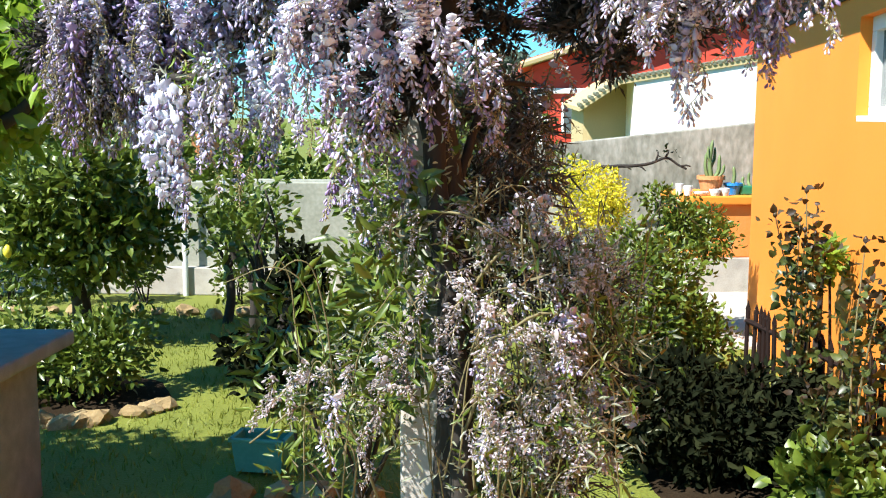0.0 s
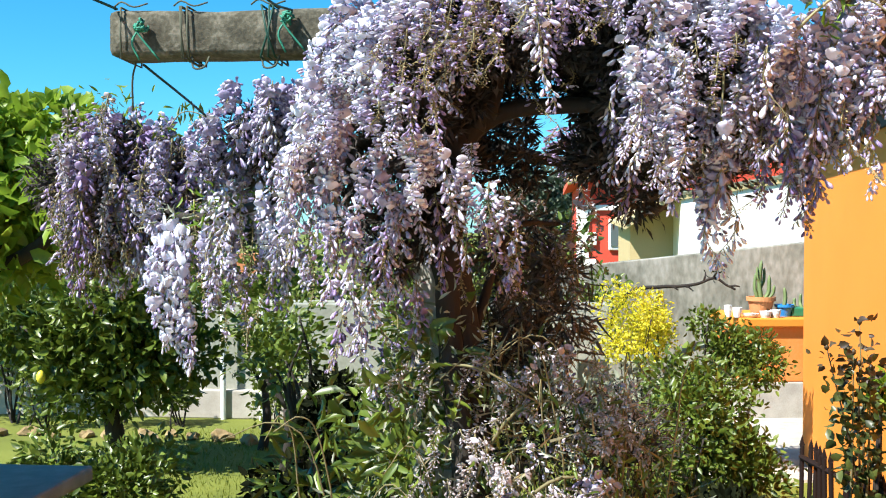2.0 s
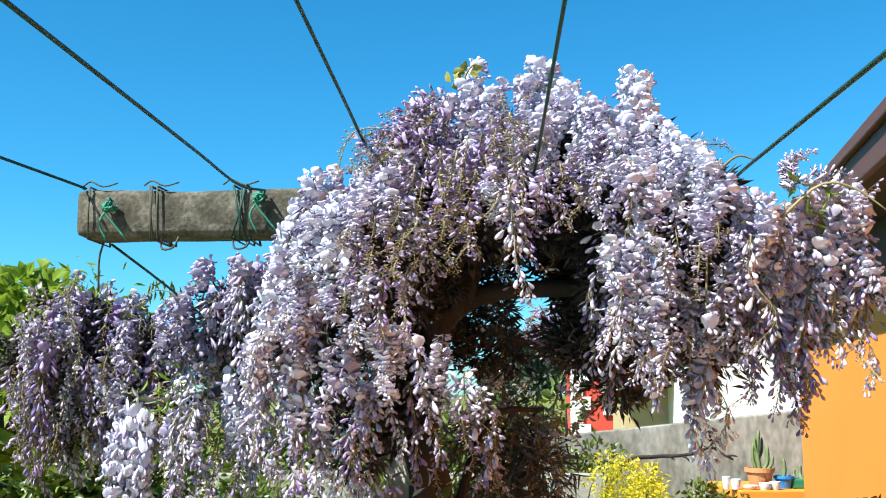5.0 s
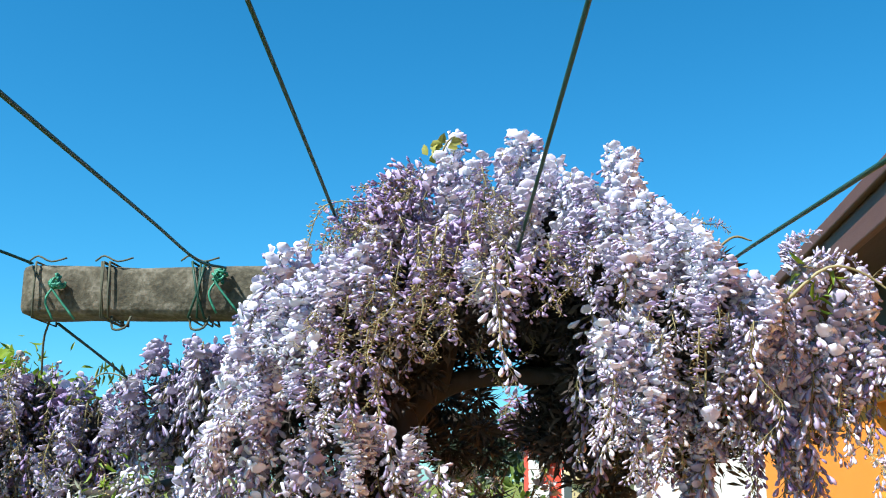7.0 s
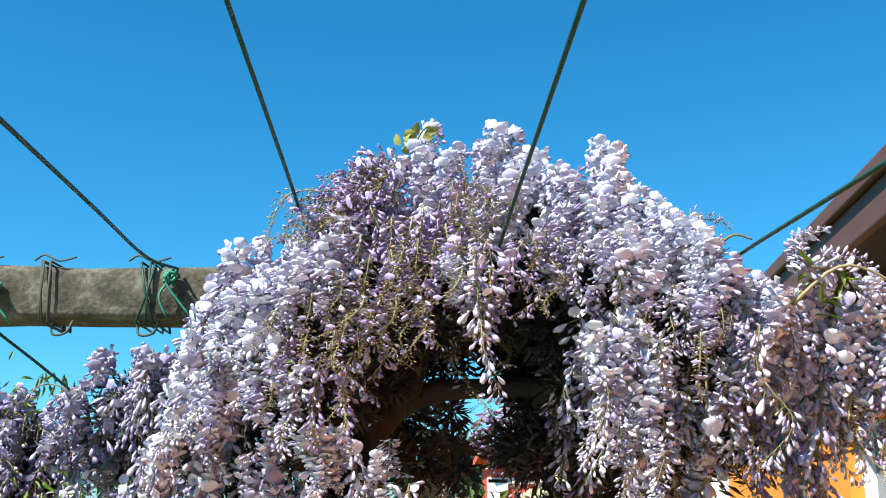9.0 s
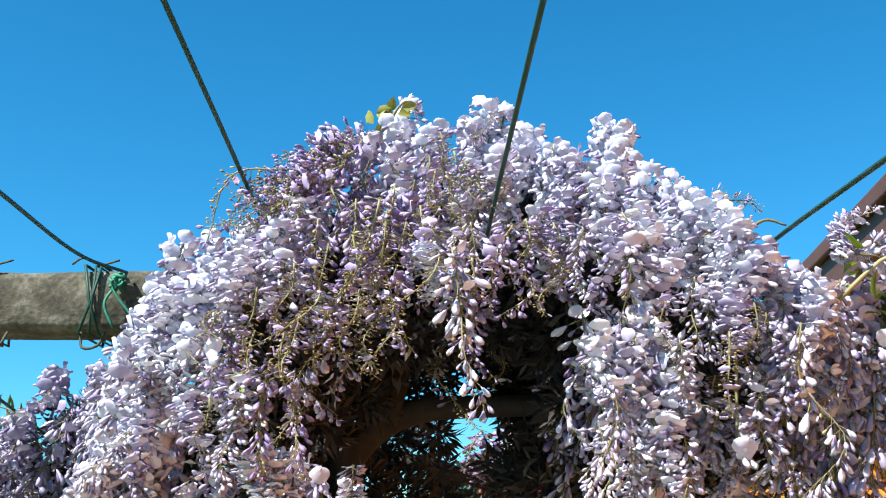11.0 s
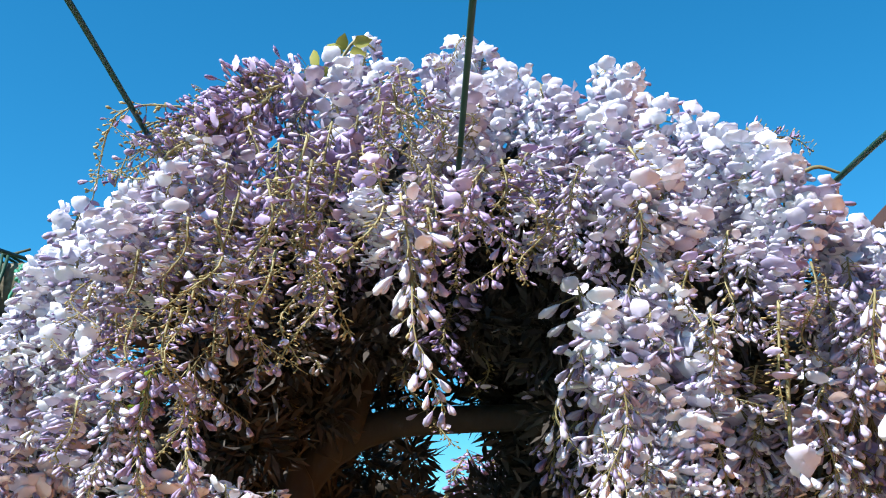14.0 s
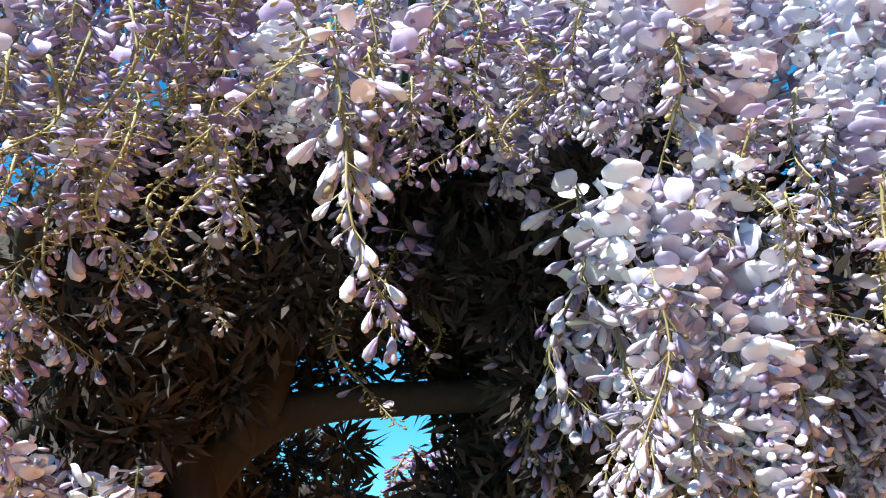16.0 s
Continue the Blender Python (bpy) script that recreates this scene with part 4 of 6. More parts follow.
strand("purple", (0.157, 2.006, 2.129), (0.155, 2.006, 2.025))
strand("purple", (0.179, 2.051, 2.137), (0.174, 2.051, 2.063))
strand("purple", (0.204, 2.055, 2.144), (0.210, 2.055, 2.069))
strand("purple", (0.223, 2.050, 2.130), (0.226, 2.050, 2.061))
strand("spent", (0.170, 2.010, 2.135), (0.166, 2.010, 2.047))
strand("spent", (0.196, 2.040, 2.156), (0.196, 2.040, 2.076))
strand("half", (0.237, 2.009, 2.133), (0.228, 2.009, 2.046))
strand("lush", (0.257, 2.003, 2.125), (0.257, 2.003, 2.023))
strand("half", (0.273, 1.980, 2.107), (0.274, 1.980, 1.967))
strand("pale", (0.304, 2.003, 2.124), (0.302, 2.003, 2.011))
strand("lush", (0.324, 2.000, 2.085), (0.318, 2.000, 1.980))
strand("half", (0.349, 2.000, 2.068), (0.341, 2.000, 1.959))
strand("half", (0.371, 2.000, 2.062), (0.360, 2.000, 1.979))
strand("lush", (0.391, 2.000, 2.051), (0.380, 2.000, 1.979))
strand("purple", (-0.059, 2.010, 2.135), (-0.071, 2.010, 2.019))
strand("half", (-0.088, 2.000, 2.093), (-0.094, 2.000, 1.991))
strand("spent", (0.007, 1.980, 2.064), (0.001, 1.980, 1.961))
strand("spent", (0.019, 1.969, 2.120), (0.002, 1.969, 2.020))
strand("spent", (0.041, 1.968, 2.119), (0.027, 1.968, 2.029))
strand("spent", (-0.016, 1.970, 2.105), (-0.036, 1.970, 2.000))
strand("spent", (0.076, 2.048, 2.222), (0.101, 2.048, 2.144))
strand("spent", (0.090, 2.053, 2.230), (0.112, 2.053, 2.145))
strand("spent", (0.069, 2.031, 2.198), (0.097, 2.031, 2.110))
strand("spent", (-0.077, 1.970, 2.074), (-0.089, 1.970, 2.001))
strand("spent", (-0.007, 1.970, 2.046), (-0.015, 1.970, 1.960))
strand("spent", (0.023, 1.980, 2.043), (0.021, 1.980, 1.956))
strand("spent", (0.067, 1.968, 2.118), (0.062, 1.968, 2.018))
strand("spent", (0.193, 2.000, 2.098), (0.185, 2.000, 2.023))
strand("spent", (0.272, 1.988, 2.136), (0.272, 1.988, 2.045))
strand("spent", (0.314, 1.970, 2.040), (0.316, 1.970, 1.955))
strand("spent", (-0.056, 1.970, 2.073), (-0.070, 1.970, 1.980))
strand("spent", (0.110, 1.980, 2.083), (0.107, 1.980, 2.000))
strand("spent", (-0.115, 1.973, 2.049), (-0.121, 1.973, 1.972))
strand("spent", (0.375, 1.970, 2.003), (0.375, 1.970, 1.915))
strand("spent", (0.402, 1.970, 2.033), (0.404, 1.970, 1.949))
strand("purple", (0.030, 2.000, 2.080), (0.026, 2.000, 1.984))
strand("purple", (0.134, 2.060, 2.106), (0.127, 2.060, 2.038))
strand("spent", (-0.045, 2.000, 2.104), (-0.057, 2.000, 1.986))
# right hand curtain
strand("pale", (0.249, 2.000, 2.012), (0.239, 2.000, 1.910))
strand("half", (0.253, 1.980, 1.957), (0.245, 1.980, 1.837))
strand("lush", (0.284, 2.000, 2.001), (0.280, 2.000, 1.886))
strand("pale", (0.320, 2.000, 1.980), (0.312, 2.000, 1.856))
strand("half", (0.323, 1.970, 1.994), (0.339, 1.970, 1.918))
strand("lush", (0.309, 2.000, 1.924), (0.305, 2.000, 1.819))
strand("half", (0.422, 2.000, 2.029), (0.429, 2.000, 1.948))
strand("half", (0.453, 1.984, 2.015), (0.458, 1.984, 1.836))
strand("half", (0.441, 2.000, 2.045), (0.434, 2.000, 1.928))
strand("lush", (0.489, 2.019, 2.065), (0.483, 2.019, 1.960))
strand("half", (0.516, 2.033, 2.073), (0.502, 2.033, 1.931))
strand("half", (0.420, 2.000, 1.958), (0.406, 2.000, 1.856))
strand("pale", (0.476, 2.013, 2.058), (0.466, 2.013, 1.959))
strand("half", (0.329, 2.000, 1.900), (0.320, 2.000, 1.795))
strand("half", (0.242, 2.000, 1.910), (0.234, 2.000, 1.838))
strand("half", (0.275, 2.000, 1.890), (0.265, 2.000, 1.796))
strand("half", (0.444, 2.000, 1.957), (0.436, 2.000, 1.851))
# left hand cascade
strand("pale", (-0.229, 2.091, 2.078), (-0.237, 2.091, 1.982))
strand("pale", (-0.249, 2.107, 2.067), (-0.256, 2.107, 1.973))
strand("lush", (-0.220, 2.104, 2.093), (-0.229, 2.104, 2.007))
strand("pale", (-0.200, 2.095, 2.105), (-0.205, 2.095, 2.010))
strand("lush", (-0.246, 2.105, 2.042), (-0.250, 2.105, 1.938))
strand("pale", (-0.203, 2.069, 2.023), (-0.201, 2.069, 1.912))
strand("pale", (-0.267, 2.122, 1.999), (-0.270, 2.122, 1.895))
strand("lush", (-0.169, 2.041, 1.984), (-0.158, 2.041, 1.888))
strand("lush", (-0.211, 2.076, 1.945), (-0.199, 2.076, 1.843))
strand("lush", (-0.269, 2.123, 1.940), (-0.254, 2.123, 1.834))
strand("half", (-0.151, 2.026, 1.939), (-0.145, 2.026, 1.847))
strand("spent", (-0.084, 1.970, 2.001), (-0.079, 1.970, 1.887))
strand("spent", (-0.070, 1.980, 2.024), (-0.066, 1.980, 1.932))
strand("spent", (-0.121, 2.001, 2.008), (-0.115, 2.001, 1.905))
strand("half", (-0.051, 2.000, 2.049), (-0.037, 2.000, 1.919))
strand("spent", (-0.058, 2.000, 2.007), (-0.062, 2.000, 1.914))
strand("purple", (-0.103, 2.000, 1.976), (-0.103, 2.000, 1.860))
strand("purple", (-0.040, 2.040, 2.047), (-0.038, 2.040, 1.949))
strand("purple", (-0.077, 2.000, 1.965), (-0.072, 2.000, 1.855))
strand("spent", (-0.169, 2.019, 1.938), (-0.171, 2.019, 1.872))
strand("pale", (-0.232, 2.093, 2.028), (-0.228, 2.093, 1.937))
strand("pale", (-0.263, 2.118, 2.034), (-0.259, 2.118, 1.951))
strand("lush", (-0.290, 2.140, 1.966), (-0.284, 2.140, 1.862))
strand("half", (-0.132, 2.010, 1.967), (-0.127, 2.010, 1.876))
strand("pale", (-0.128, 2.050, 1.878), (-0.121, 2.050, 1.807))
strand("pale", (-0.093, 2.080, 1.885), (-0.089, 2.080, 1.806))
strand("half", (-0.018, 2.060, 1.872), (-0.003, 2.060, 1.821))
strand("pale", (-0.112, 2.070, 1.882), (-0.108, 2.070, 1.796))
strand("purple", (-0.158, 2.032, 2.026), (-0.158, 2.032, 1.939))
strand("spent", (-0.167, 2.025, 2.035), (-0.185, 2.025, 1.971))
# foot of the cascade
strand("lush", (-0.355, 2.330, 1.982), (-0.364, 2.330, 1.787))
strand("pale", (-0.310, 2.330, 1.917), (-0.308, 2.330, 1.702))
strand("lush", (-0.266, 2.330, 1.852), (-0.253, 2.330, 1.681))
strand("lush", (-0.331, 2.330, 1.830), (-0.340, 2.330, 1.659))
strand("half", (-0.375, 2.330, 1.831), (-0.372, 2.330, 1.638))
strand("lush", (-0.222, 2.330, 1.873), (-0.221, 2.330, 1.681))
strand("half", (-0.187, 2.330, 1.809), (-0.167, 2.330, 1.587))
strand("half", (-0.265, 2.330, 1.734), (-0.263, 2.330, 1.576))
strand("pale", (-0.157, 2.330, 1.905), (-0.157, 2.330, 1.798))
strand("pale", (-0.119, 2.330, 1.894), (-0.135, 2.330, 1.766))
strand("half", (-0.092, 2.330, 1.883), (-0.058, 2.330, 1.656))
strand("lush", (-0.050, 2.330, 1.861), (-0.018, 2.330, 1.745))
strand("half", (-0.002, 2.330, 1.819), (0.029, 2.330, 1.625))
strand("half", (-0.135, 2.330, 1.787), (-0.135, 2.330, 1.661))
strand("half", (0.027, 2.330, 1.787), (0.037, 2.330, 1.693))
strand("purple", (-0.200, 2.330, 1.745), (-0.199, 2.330, 1.597))
strand("half", (-0.308, 2.330, 1.745), (-0.312, 2.330, 1.586))
strand("lush", (-0.289, 2.330, 1.982), (-0.287, 2.330, 1.787))
strand("pale", (-0.322, 2.330, 2.004), (-0.326, 2.330, 1.830))
strand("half", (-0.071, 2.330, 1.830), (-0.071, 2.330, 1.692))
strand("half", (-0.168, 2.330, 1.830), (-0.178, 2.330, 1.681))
strand("spent", (-0.007, 2.330, 1.734), (0.003, 2.330, 1.620))
strand("spent", (-0.352, 2.330, 1.745), (-0.355, 2.330, 1.575))
# side limb
strand("pale", (-0.822, 2.820, 1.738), (-0.828, 2.820, 1.444))
strand("pale", (-0.849, 2.820, 1.698), (-0.854, 2.820, 1.457))
strand("pale", (-0.788, 2.820, 1.718), (-0.786, 2.820, 1.418))
strand("pale", (-0.803, 2.820, 1.657), (-0.803, 2.820, 1.391))
strand("lush", (-0.721, 2.820, 1.738), (-0.716, 2.820, 1.524))
strand("half", (-0.666, 2.820, 1.765), (-0.661, 2.820, 1.538))
strand("spent", (-0.610, 2.820, 1.739), (-0.618, 2.820, 1.460))
strand("lush", (-0.608, 2.820, 1.792), (-0.608, 2.820, 1.605))
strand("half", (-0.556, 2.820, 1.806), (-0.552, 2.820, 1.579))
strand("spent", (-0.706, 2.820, 1.658), (-0.687, 2.820, 1.445))
strand("spent", (-0.647, 2.820, 1.631), (-0.629, 2.820, 1.420))
strand("half", (-0.514, 2.820, 1.765), (-0.524, 2.820, 1.553))
strand("lush", (-0.639, 2.820, 1.779), (-0.635, 2.820, 1.578))
strand("lush", (-0.577, 2.820, 1.792), (-0.581, 2.820, 1.632))
strand("spent", (-0.751, 2.820, 1.711), (-0.741, 2.820, 1.524))
strand("half", (-0.686, 2.820, 1.738), (-0.686, 2.820, 1.538))
strand("spent", (-0.581, 2.820, 1.672), (-0.584, 2.820, 1.460))
strand("purple", (-0.541, 2.820, 1.712), (-0.544, 2.820, 1.526))
# far side of the crown
strand("lush", (0.518, 2.080, 2.056), (0.515, 2.080, 1.820))
strand("half", (0.549, 2.080, 2.047), (0.549, 2.080, 1.784))
strand("half", (0.576, 2.080, 2.037), (0.577, 2.080, 1.838))
strand("purple", (0.535, 2.080, 1.892), (0.547, 2.080, 1.735))
strand("half", (0.478, 2.080, 2.057), (0.476, 2.080, 1.829))
strand("lush", (0.611, 2.080, 2.064), (0.614, 2.080, 1.900))
strand("lush", (0.646, 2.080, 2.073), (0.645, 2.080, 1.918))
strand("spent", (0.597, 2.080, 1.937), (0.623, 2.080, 1.793))
strand("half", (0.461, 2.080, 2.076), (0.456, 2.080, 1.893))
strand("pale", (0.497, 2.080, 2.085), (0.492, 2.080, 1.947))
strand("lush", (0.536, 2.080, 2.084), (0.532, 2.080, 1.946))
strand("pale", (0.475, 2.080, 2.094), (0.471, 2.080, 1.965))
strand("lush", (0.577, 2.080, 2.101), (0.572, 2.080, 1.964))
strand("purple", (0.649, 2.080, 2.027), (0.646, 2.080, 1.855))
strand("purple", (0.504, 2.080, 1.901), (0.508, 2.080, 1.748))
strand("half", (0.313, 2.080, 1.903), (0.320, 2.080, 1.784))
strand("purple", (0.465, 2.080, 1.902), (0.465, 2.080, 1.766))
strand("spent", (0.446, 2.080, 1.874), (0.447, 2.080, 1.748))
strand("lush", (0.591, 2.080, 2.009), (0.595, 2.080, 1.856))
strand("pale", (0.630, 2.080, 2.100), (0.625, 2.080, 1.982))
# tips over the far houses
strand("half", (0.249, 2.100, 2.011), (0.254, 2.100, 1.821))
strand("lush", (0.317, 2.100, 1.991), (0.325, 2.100, 1.767))
strand("lush", (0.328, 2.100, 2.030), (0.327, 2.100, 1.855))
strand("half", (0.403, 2.100, 1.884), (0.407, 2.100, 1.660))
strand("lush", (0.401, 2.100, 1.855), (0.400, 2.100, 1.718))
strand("lush", (0.527, 2.100, 1.989), (0.540, 2.100, 1.787))
strand("lush", (0.555, 2.100, 2.008), (0.559, 2.100, 1.816))
strand("half", (0.504, 2.100, 1.970), (0.516, 2.100, 1.787))
strand("half", (0.470, 2.100, 2.009), (0.468, 2.100, 1.845))
strand("half", (0.579, 2.100, 1.970), (0.587, 2.100, 1.825))
strand("half", (0.622, 2.100, 1.950), (0.635, 2.100, 1.787))
strand("purple", (0.539, 2.100, 1.854), (0.551, 2.100, 1.724))
strand("lush", (0.297, 2.100, 2.050), (0.304, 2.100, 1.875))
strand("half", (0.239, 2.100, 2.050), (0.241, 2.100, 1.885))
strand("half", (0.432, 2.100, 1.990), (0.435, 2.100, 1.845))
# long raceme below the white petal
strand("half", (0.455, 2.400, 1.905), (0.465, 2.400, 1.665))
strand("half", (0.443, 2.400, 1.873), (0.440, 2.400, 1.745))
# weeping growth low round the post
strand("faded", (-0.066, 2.420, 1.318), (0.010, 2.420, 1.217))
strand("faded", (-0.016, 2.420, 1.306), (0.055, 2.420, 1.166))
strand("faded", (0.021, 2.420, 1.432), (0.072, 2.420, 1.332))
strand("faded", (0.071, 2.420, 1.370), (0.141, 2.420, 1.283))
strand("faded", (-0.129, 2.420, 1.215), (-0.192, 2.420, 1.163))
strand("faded", (-0.091, 2.420, 1.216), (-0.052, 2.420, 1.113))
strand("faded", (0.010, 2.420, 1.204), (0.082, 2.420, 1.063))
strand("faded", (0.074, 2.420, 1.192), (0.157, 2.420, 1.078))
strand("faded", (0.136, 2.420, 1.193), (0.208, 2.420, 1.066))
strand("faded", (0.049, 2.420, 1.115), (0.121, 2.420, 0.999))
strand("faded", (0.112, 2.420, 1.142), (0.234, 2.420, 1.014))
strand("faded", (0.174, 2.420, 1.168), (0.259, 2.420, 1.041))
strand("faded", (0.201, 2.420, 1.117), (0.242, 2.420, 0.923))
strand("faded", (-0.013, 2.420, 0.957), (0.040, 2.420, 0.812))
strand("half", (0.026, 2.420, 0.931), (0.027, 2.420, 0.785))
strand("half", (0.102, 2.420, 0.972), (0.161, 2.420, 0.868))
strand("faded", (0.064, 2.420, 0.985), (0.122, 2.420, 0.894))
strand("faded", (-0.462, 2.420, 1.080), (-0.510, 2.420, 0.947))
strand("faded", (-0.421, 2.420, 1.094), (-0.409, 2.420, 0.969))
strand("faded", (-0.378, 2.420, 1.108), (-0.477, 2.420, 0.974))
strand("half", (-0.318, 2.420, 1.043), (-0.342, 2.420, 0.870))
strand("faded", (-0.282, 2.420, 1.109), (-0.295, 2.420, 1.004))
strand("faded", (0.269, 2.420, 1.422), (0.335, 2.420, 1.323))
strand("faded", (0.194, 2.420, 1.459), (0.276, 2.420, 1.385))
strand("faded", (0.135, 2.420, 1.295), (0.205, 2.420, 1.220))
strand("faded", (-0.173, 2.420, 1.456), (-0.192, 2.420, 1.367))
strand("faded", (-0.129, 2.420, 1.456), (-0.129, 2.420, 1.368))
strand("faded", (-0.029, 2.420, 1.469), (-0.054, 2.420, 1.381))
strand("faded", (0.145, 2.420, 1.396), (0.233, 2.420, 1.334))
strand("faded", (0.220, 2.420, 1.397), (0.296, 2.420, 1.297))
strand("faded", (-0.154, 2.420, 1.163), (-0.205, 2.420, 1.058))
strand("faded", (-0.192, 2.420, 1.111), (-0.257, 2.420, 1.005))
strand("faded", (-0.065, 2.420, 1.113), (-0.090, 2.420, 0.995))
strand("faded", (0.021, 2.420, 1.382), (-0.015, 2.420, 1.268))
strand("faded", (0.172, 2.420, 1.321), (0.260, 2.420, 1.246))
strand("faded", (-0.104, 2.420, 1.330), (-0.135, 2.420, 1.228))
strand("faded", (0.038, 2.420, 1.037), (0.013, 2.420, 0.905))
strand("faded", (0.126, 2.420, 1.051), (0.204, 2.420, 0.922))
strand("half", (-0.001, 2.420, 1.114), (0.051, 2.420, 1.011))
strand("faded", (0.246, 2.420, 1.347), (0.304, 2.420, 1.241))
strand("faded", (-0.218, 2.420, 1.058), (-0.244, 2.420, 0.899))
strand("faded", (0.153, 2.420, 0.934), (0.206, 2.420, 0.816))
strand("faded", (-0.244, 2.420, 0.966), (-0.257, 2.420, 0.819))
strand("half", (0.078, 2.420, 1.295), (0.118, 2.420, 1.193))
# sprays that stand out from the outline
strand("spent", (-0.027, 2.080, 2.239), (-0.207, 2.080, 2.144))
strand("purple", (-0.058, 2.078, 2.235), (-0.147, 2.078, 2.192))
strand("purple", (-0.034, 2.135, 2.283), (-0.127, 2.135, 2.245))
strand("purple", (-0.037, 2.072, 2.226), (-0.129, 2.072, 2.176))
strand("purple", (-0.058, 2.061, 2.210), (-0.120, 2.061, 2.169))
strand("spent", (-0.083, 2.034, 2.170), (-0.165, 2.034, 2.125))
strand("purple", (-0.013, 2.086, 2.247), (-0.084, 2.086, 2.204))
strand("spent", (-0.047, 2.052, 2.197), (-0.143, 2.052, 2.142))
strand("spent", (0.388, 2.062, 2.182), (0.443, 2.062, 2.157))
strand("spent", (0.110, 2.127, 2.274), (0.153, 2.127, 2.280))
strand("spent", (0.080, 2.035, 2.193), (0.141, 2.035, 2.156))
strand("purple", (-0.031, 2.086, 2.248), (-0.108, 2.086, 2.204))
strand("spent", (-0.039, 2.066, 2.217), (-0.176, 2.066, 2.147))
strand("purple", (-0.062, 2.064, 2.214), (-0.159, 2.064, 2.158))
strand("spent", (-0.071, 2.053, 2.198), (-0.189, 2.053, 2.139))
strand("purple", (-0.050, 2.091, 2.253), (-0.104, 2.091, 2.225))
strand("purple", (-0.075, 2.046, 2.188), (-0.142, 2.046, 2.155))
strand("spent", (-0.021, 2.113, 2.268), (-0.073, 2.113, 2.250))
strand("purple", (-0.033, 2.078, 2.234), (-0.082, 2.078, 2.211))
strand("purple", (-0.019, 2.162, 2.299), (-0.071, 2.162, 2.280))
strand("spent", (-0.091, 2.042, 2.182), (-0.152, 2.042, 2.148))
strand("purple", (-0.051, 2.069, 2.222), (-0.120, 2.069, 2.181))
# sprays that stand out from the outline
strand("half", (0.524, 2.037, 2.104), (0.651, 2.037, 2.075))
strand("lush", (0.519, 2.034, 2.095), (0.559, 2.034, 2.150))
strand("half", (0.563, 2.057, 2.121), (0.637, 2.057, 2.121))

# low on the far side
strand("half", (0.361, 2.060, 1.970), (0.359, 2.060, 1.888))
strand("half", (0.384, 2.060, 1.945), (0.378, 2.060, 1.855))
strand("lush", (0.406, 2.060, 1.928), (0.391, 2.060, 1.842))
strand("spent", (0.379, 2.060, 1.970), (0.375, 2.060, 1.907))
# shoulder over the beam
for x, y, z, kind in ((-0.27, 2.24, 2.17, "pale"), (-0.24, 2.27, 2.19, "lush"), (-0.30, 2.25, 2.12, "lush"), (-0.29, 2.30, 2.17, "half"), (-0.33, 2.28, 2.08, "pale"), (-0.32, 2.2, 2.03, "lush"), (-0.35, 2.26, 1.98, "pale"), (-0.36, 2.3, 1.9, "lush"), (-0.38, 2.32, 1.96, "half")):
    strand(kind, (x, y, z), (x - 0.025, y, z - 0.17))
# over the bare side limb
for x, y, z, kind in ((-0.42, 2.6, 1.86, "half"), (-0.5, 2.68, 1.83, "spent"), (-0.56, 2.72, 1.82, "lush"), (-0.62, 2.76, 1.81, "spent"), (-0.7, 2.8, 1.80, "half"), (-0.46, 2.62, 1.80, "lush"), (-0.76, 2.82, 1.80, "spent"), (-0.66, 2.74, 1.83, "half")):
    strand(kind, (x, y, z), (x + 0.01, y - 0.01, z - 0.2))
# before the head of the post
for x, y, z, kind in ((-0.2, 2.42, 1.78, "half"), (-0.12, 2.44, 1.8, "purple"), (-0.06, 2.44, 1.76, "spent"), (-0.25, 2.44, 1.72, "half"), (0.0, 2.46, 1.78, "purple"), (0.05, 2.5, 1.74, "spent"), (-0.3, 2.46, 1.66, "half"), (-0.16, 2.46, 1.62, "purple"), (-0.26, 2.52, 1.76, "purple"), (-0.3, 2.54, 1.7, "spent"), (-0.22, 2.5, 1.6, "spent"), (-0.28, 2.5, 1.54, "half"), (-0.34, 2.5, 1.62, "purple"), (-0.24, 2.56, 1.5, "purple"), (-0.2, 2.56, 1.7, "purple")):
    strand(kind, (x, y, z), (x + 0.01, y, z - 0.19))

# clumps beyond the side limb
hang([(-1.19, 3.05, 1.88), (-1.14, 3.05, 1.97), (-1.05, 3.05, 2.02), (-0.92, 3.05, 1.96), (-0.84, 3.05, 1.88)], 78, (1, 5, 7, 2, 1, 5), 0.95, (0.03, 0.08, 0.04), 9)
hang([(-1.16, 3.0, 1.84), (-1.05, 3.0, 1.86), (-0.90, 3.0, 1.84)], 40, (1, 5, 7, 2, 0, 5), 1.1, (0.03, 0.06, 0.03), 6)
hang([(-0.84, 3.1, 1.93), (-0.74, 3.08, 2.0), (-0.66, 3.05, 2.06), (-0.56, 3.0, 2.1)], 30, (7, 4, 1, 0), 1.05, (0.03, 0.05, 0.03), 7)
# faded mass low round the post
hang([(-0.15, 2.52, 1.42), (0.05, 2.48, 1.46), (0.2, 2.5, 1.4), (0.32, 2.52, 1.28)], 16, (0, 0, 1, 10), 0.62, (0.05, 0.05, 0.05), 34)
hang([(-0.12, 2.45, 1.25), (0.1, 2.42, 1.24), (0.24, 2.44, 1.14), (0.32, 2.46, 1.0)], 16, (0, 1, 1, 10), 0.65, (0.05, 0.05, 0.05), 34)
hang([(-0.28, 2.46, 1.08), (-0.18, 2.46, 1.12), (-0.1, 2.46, 1.02)], 8, (0, 0, 1, 10), 0.6, (0.05, 0.04, 0.05), 34)
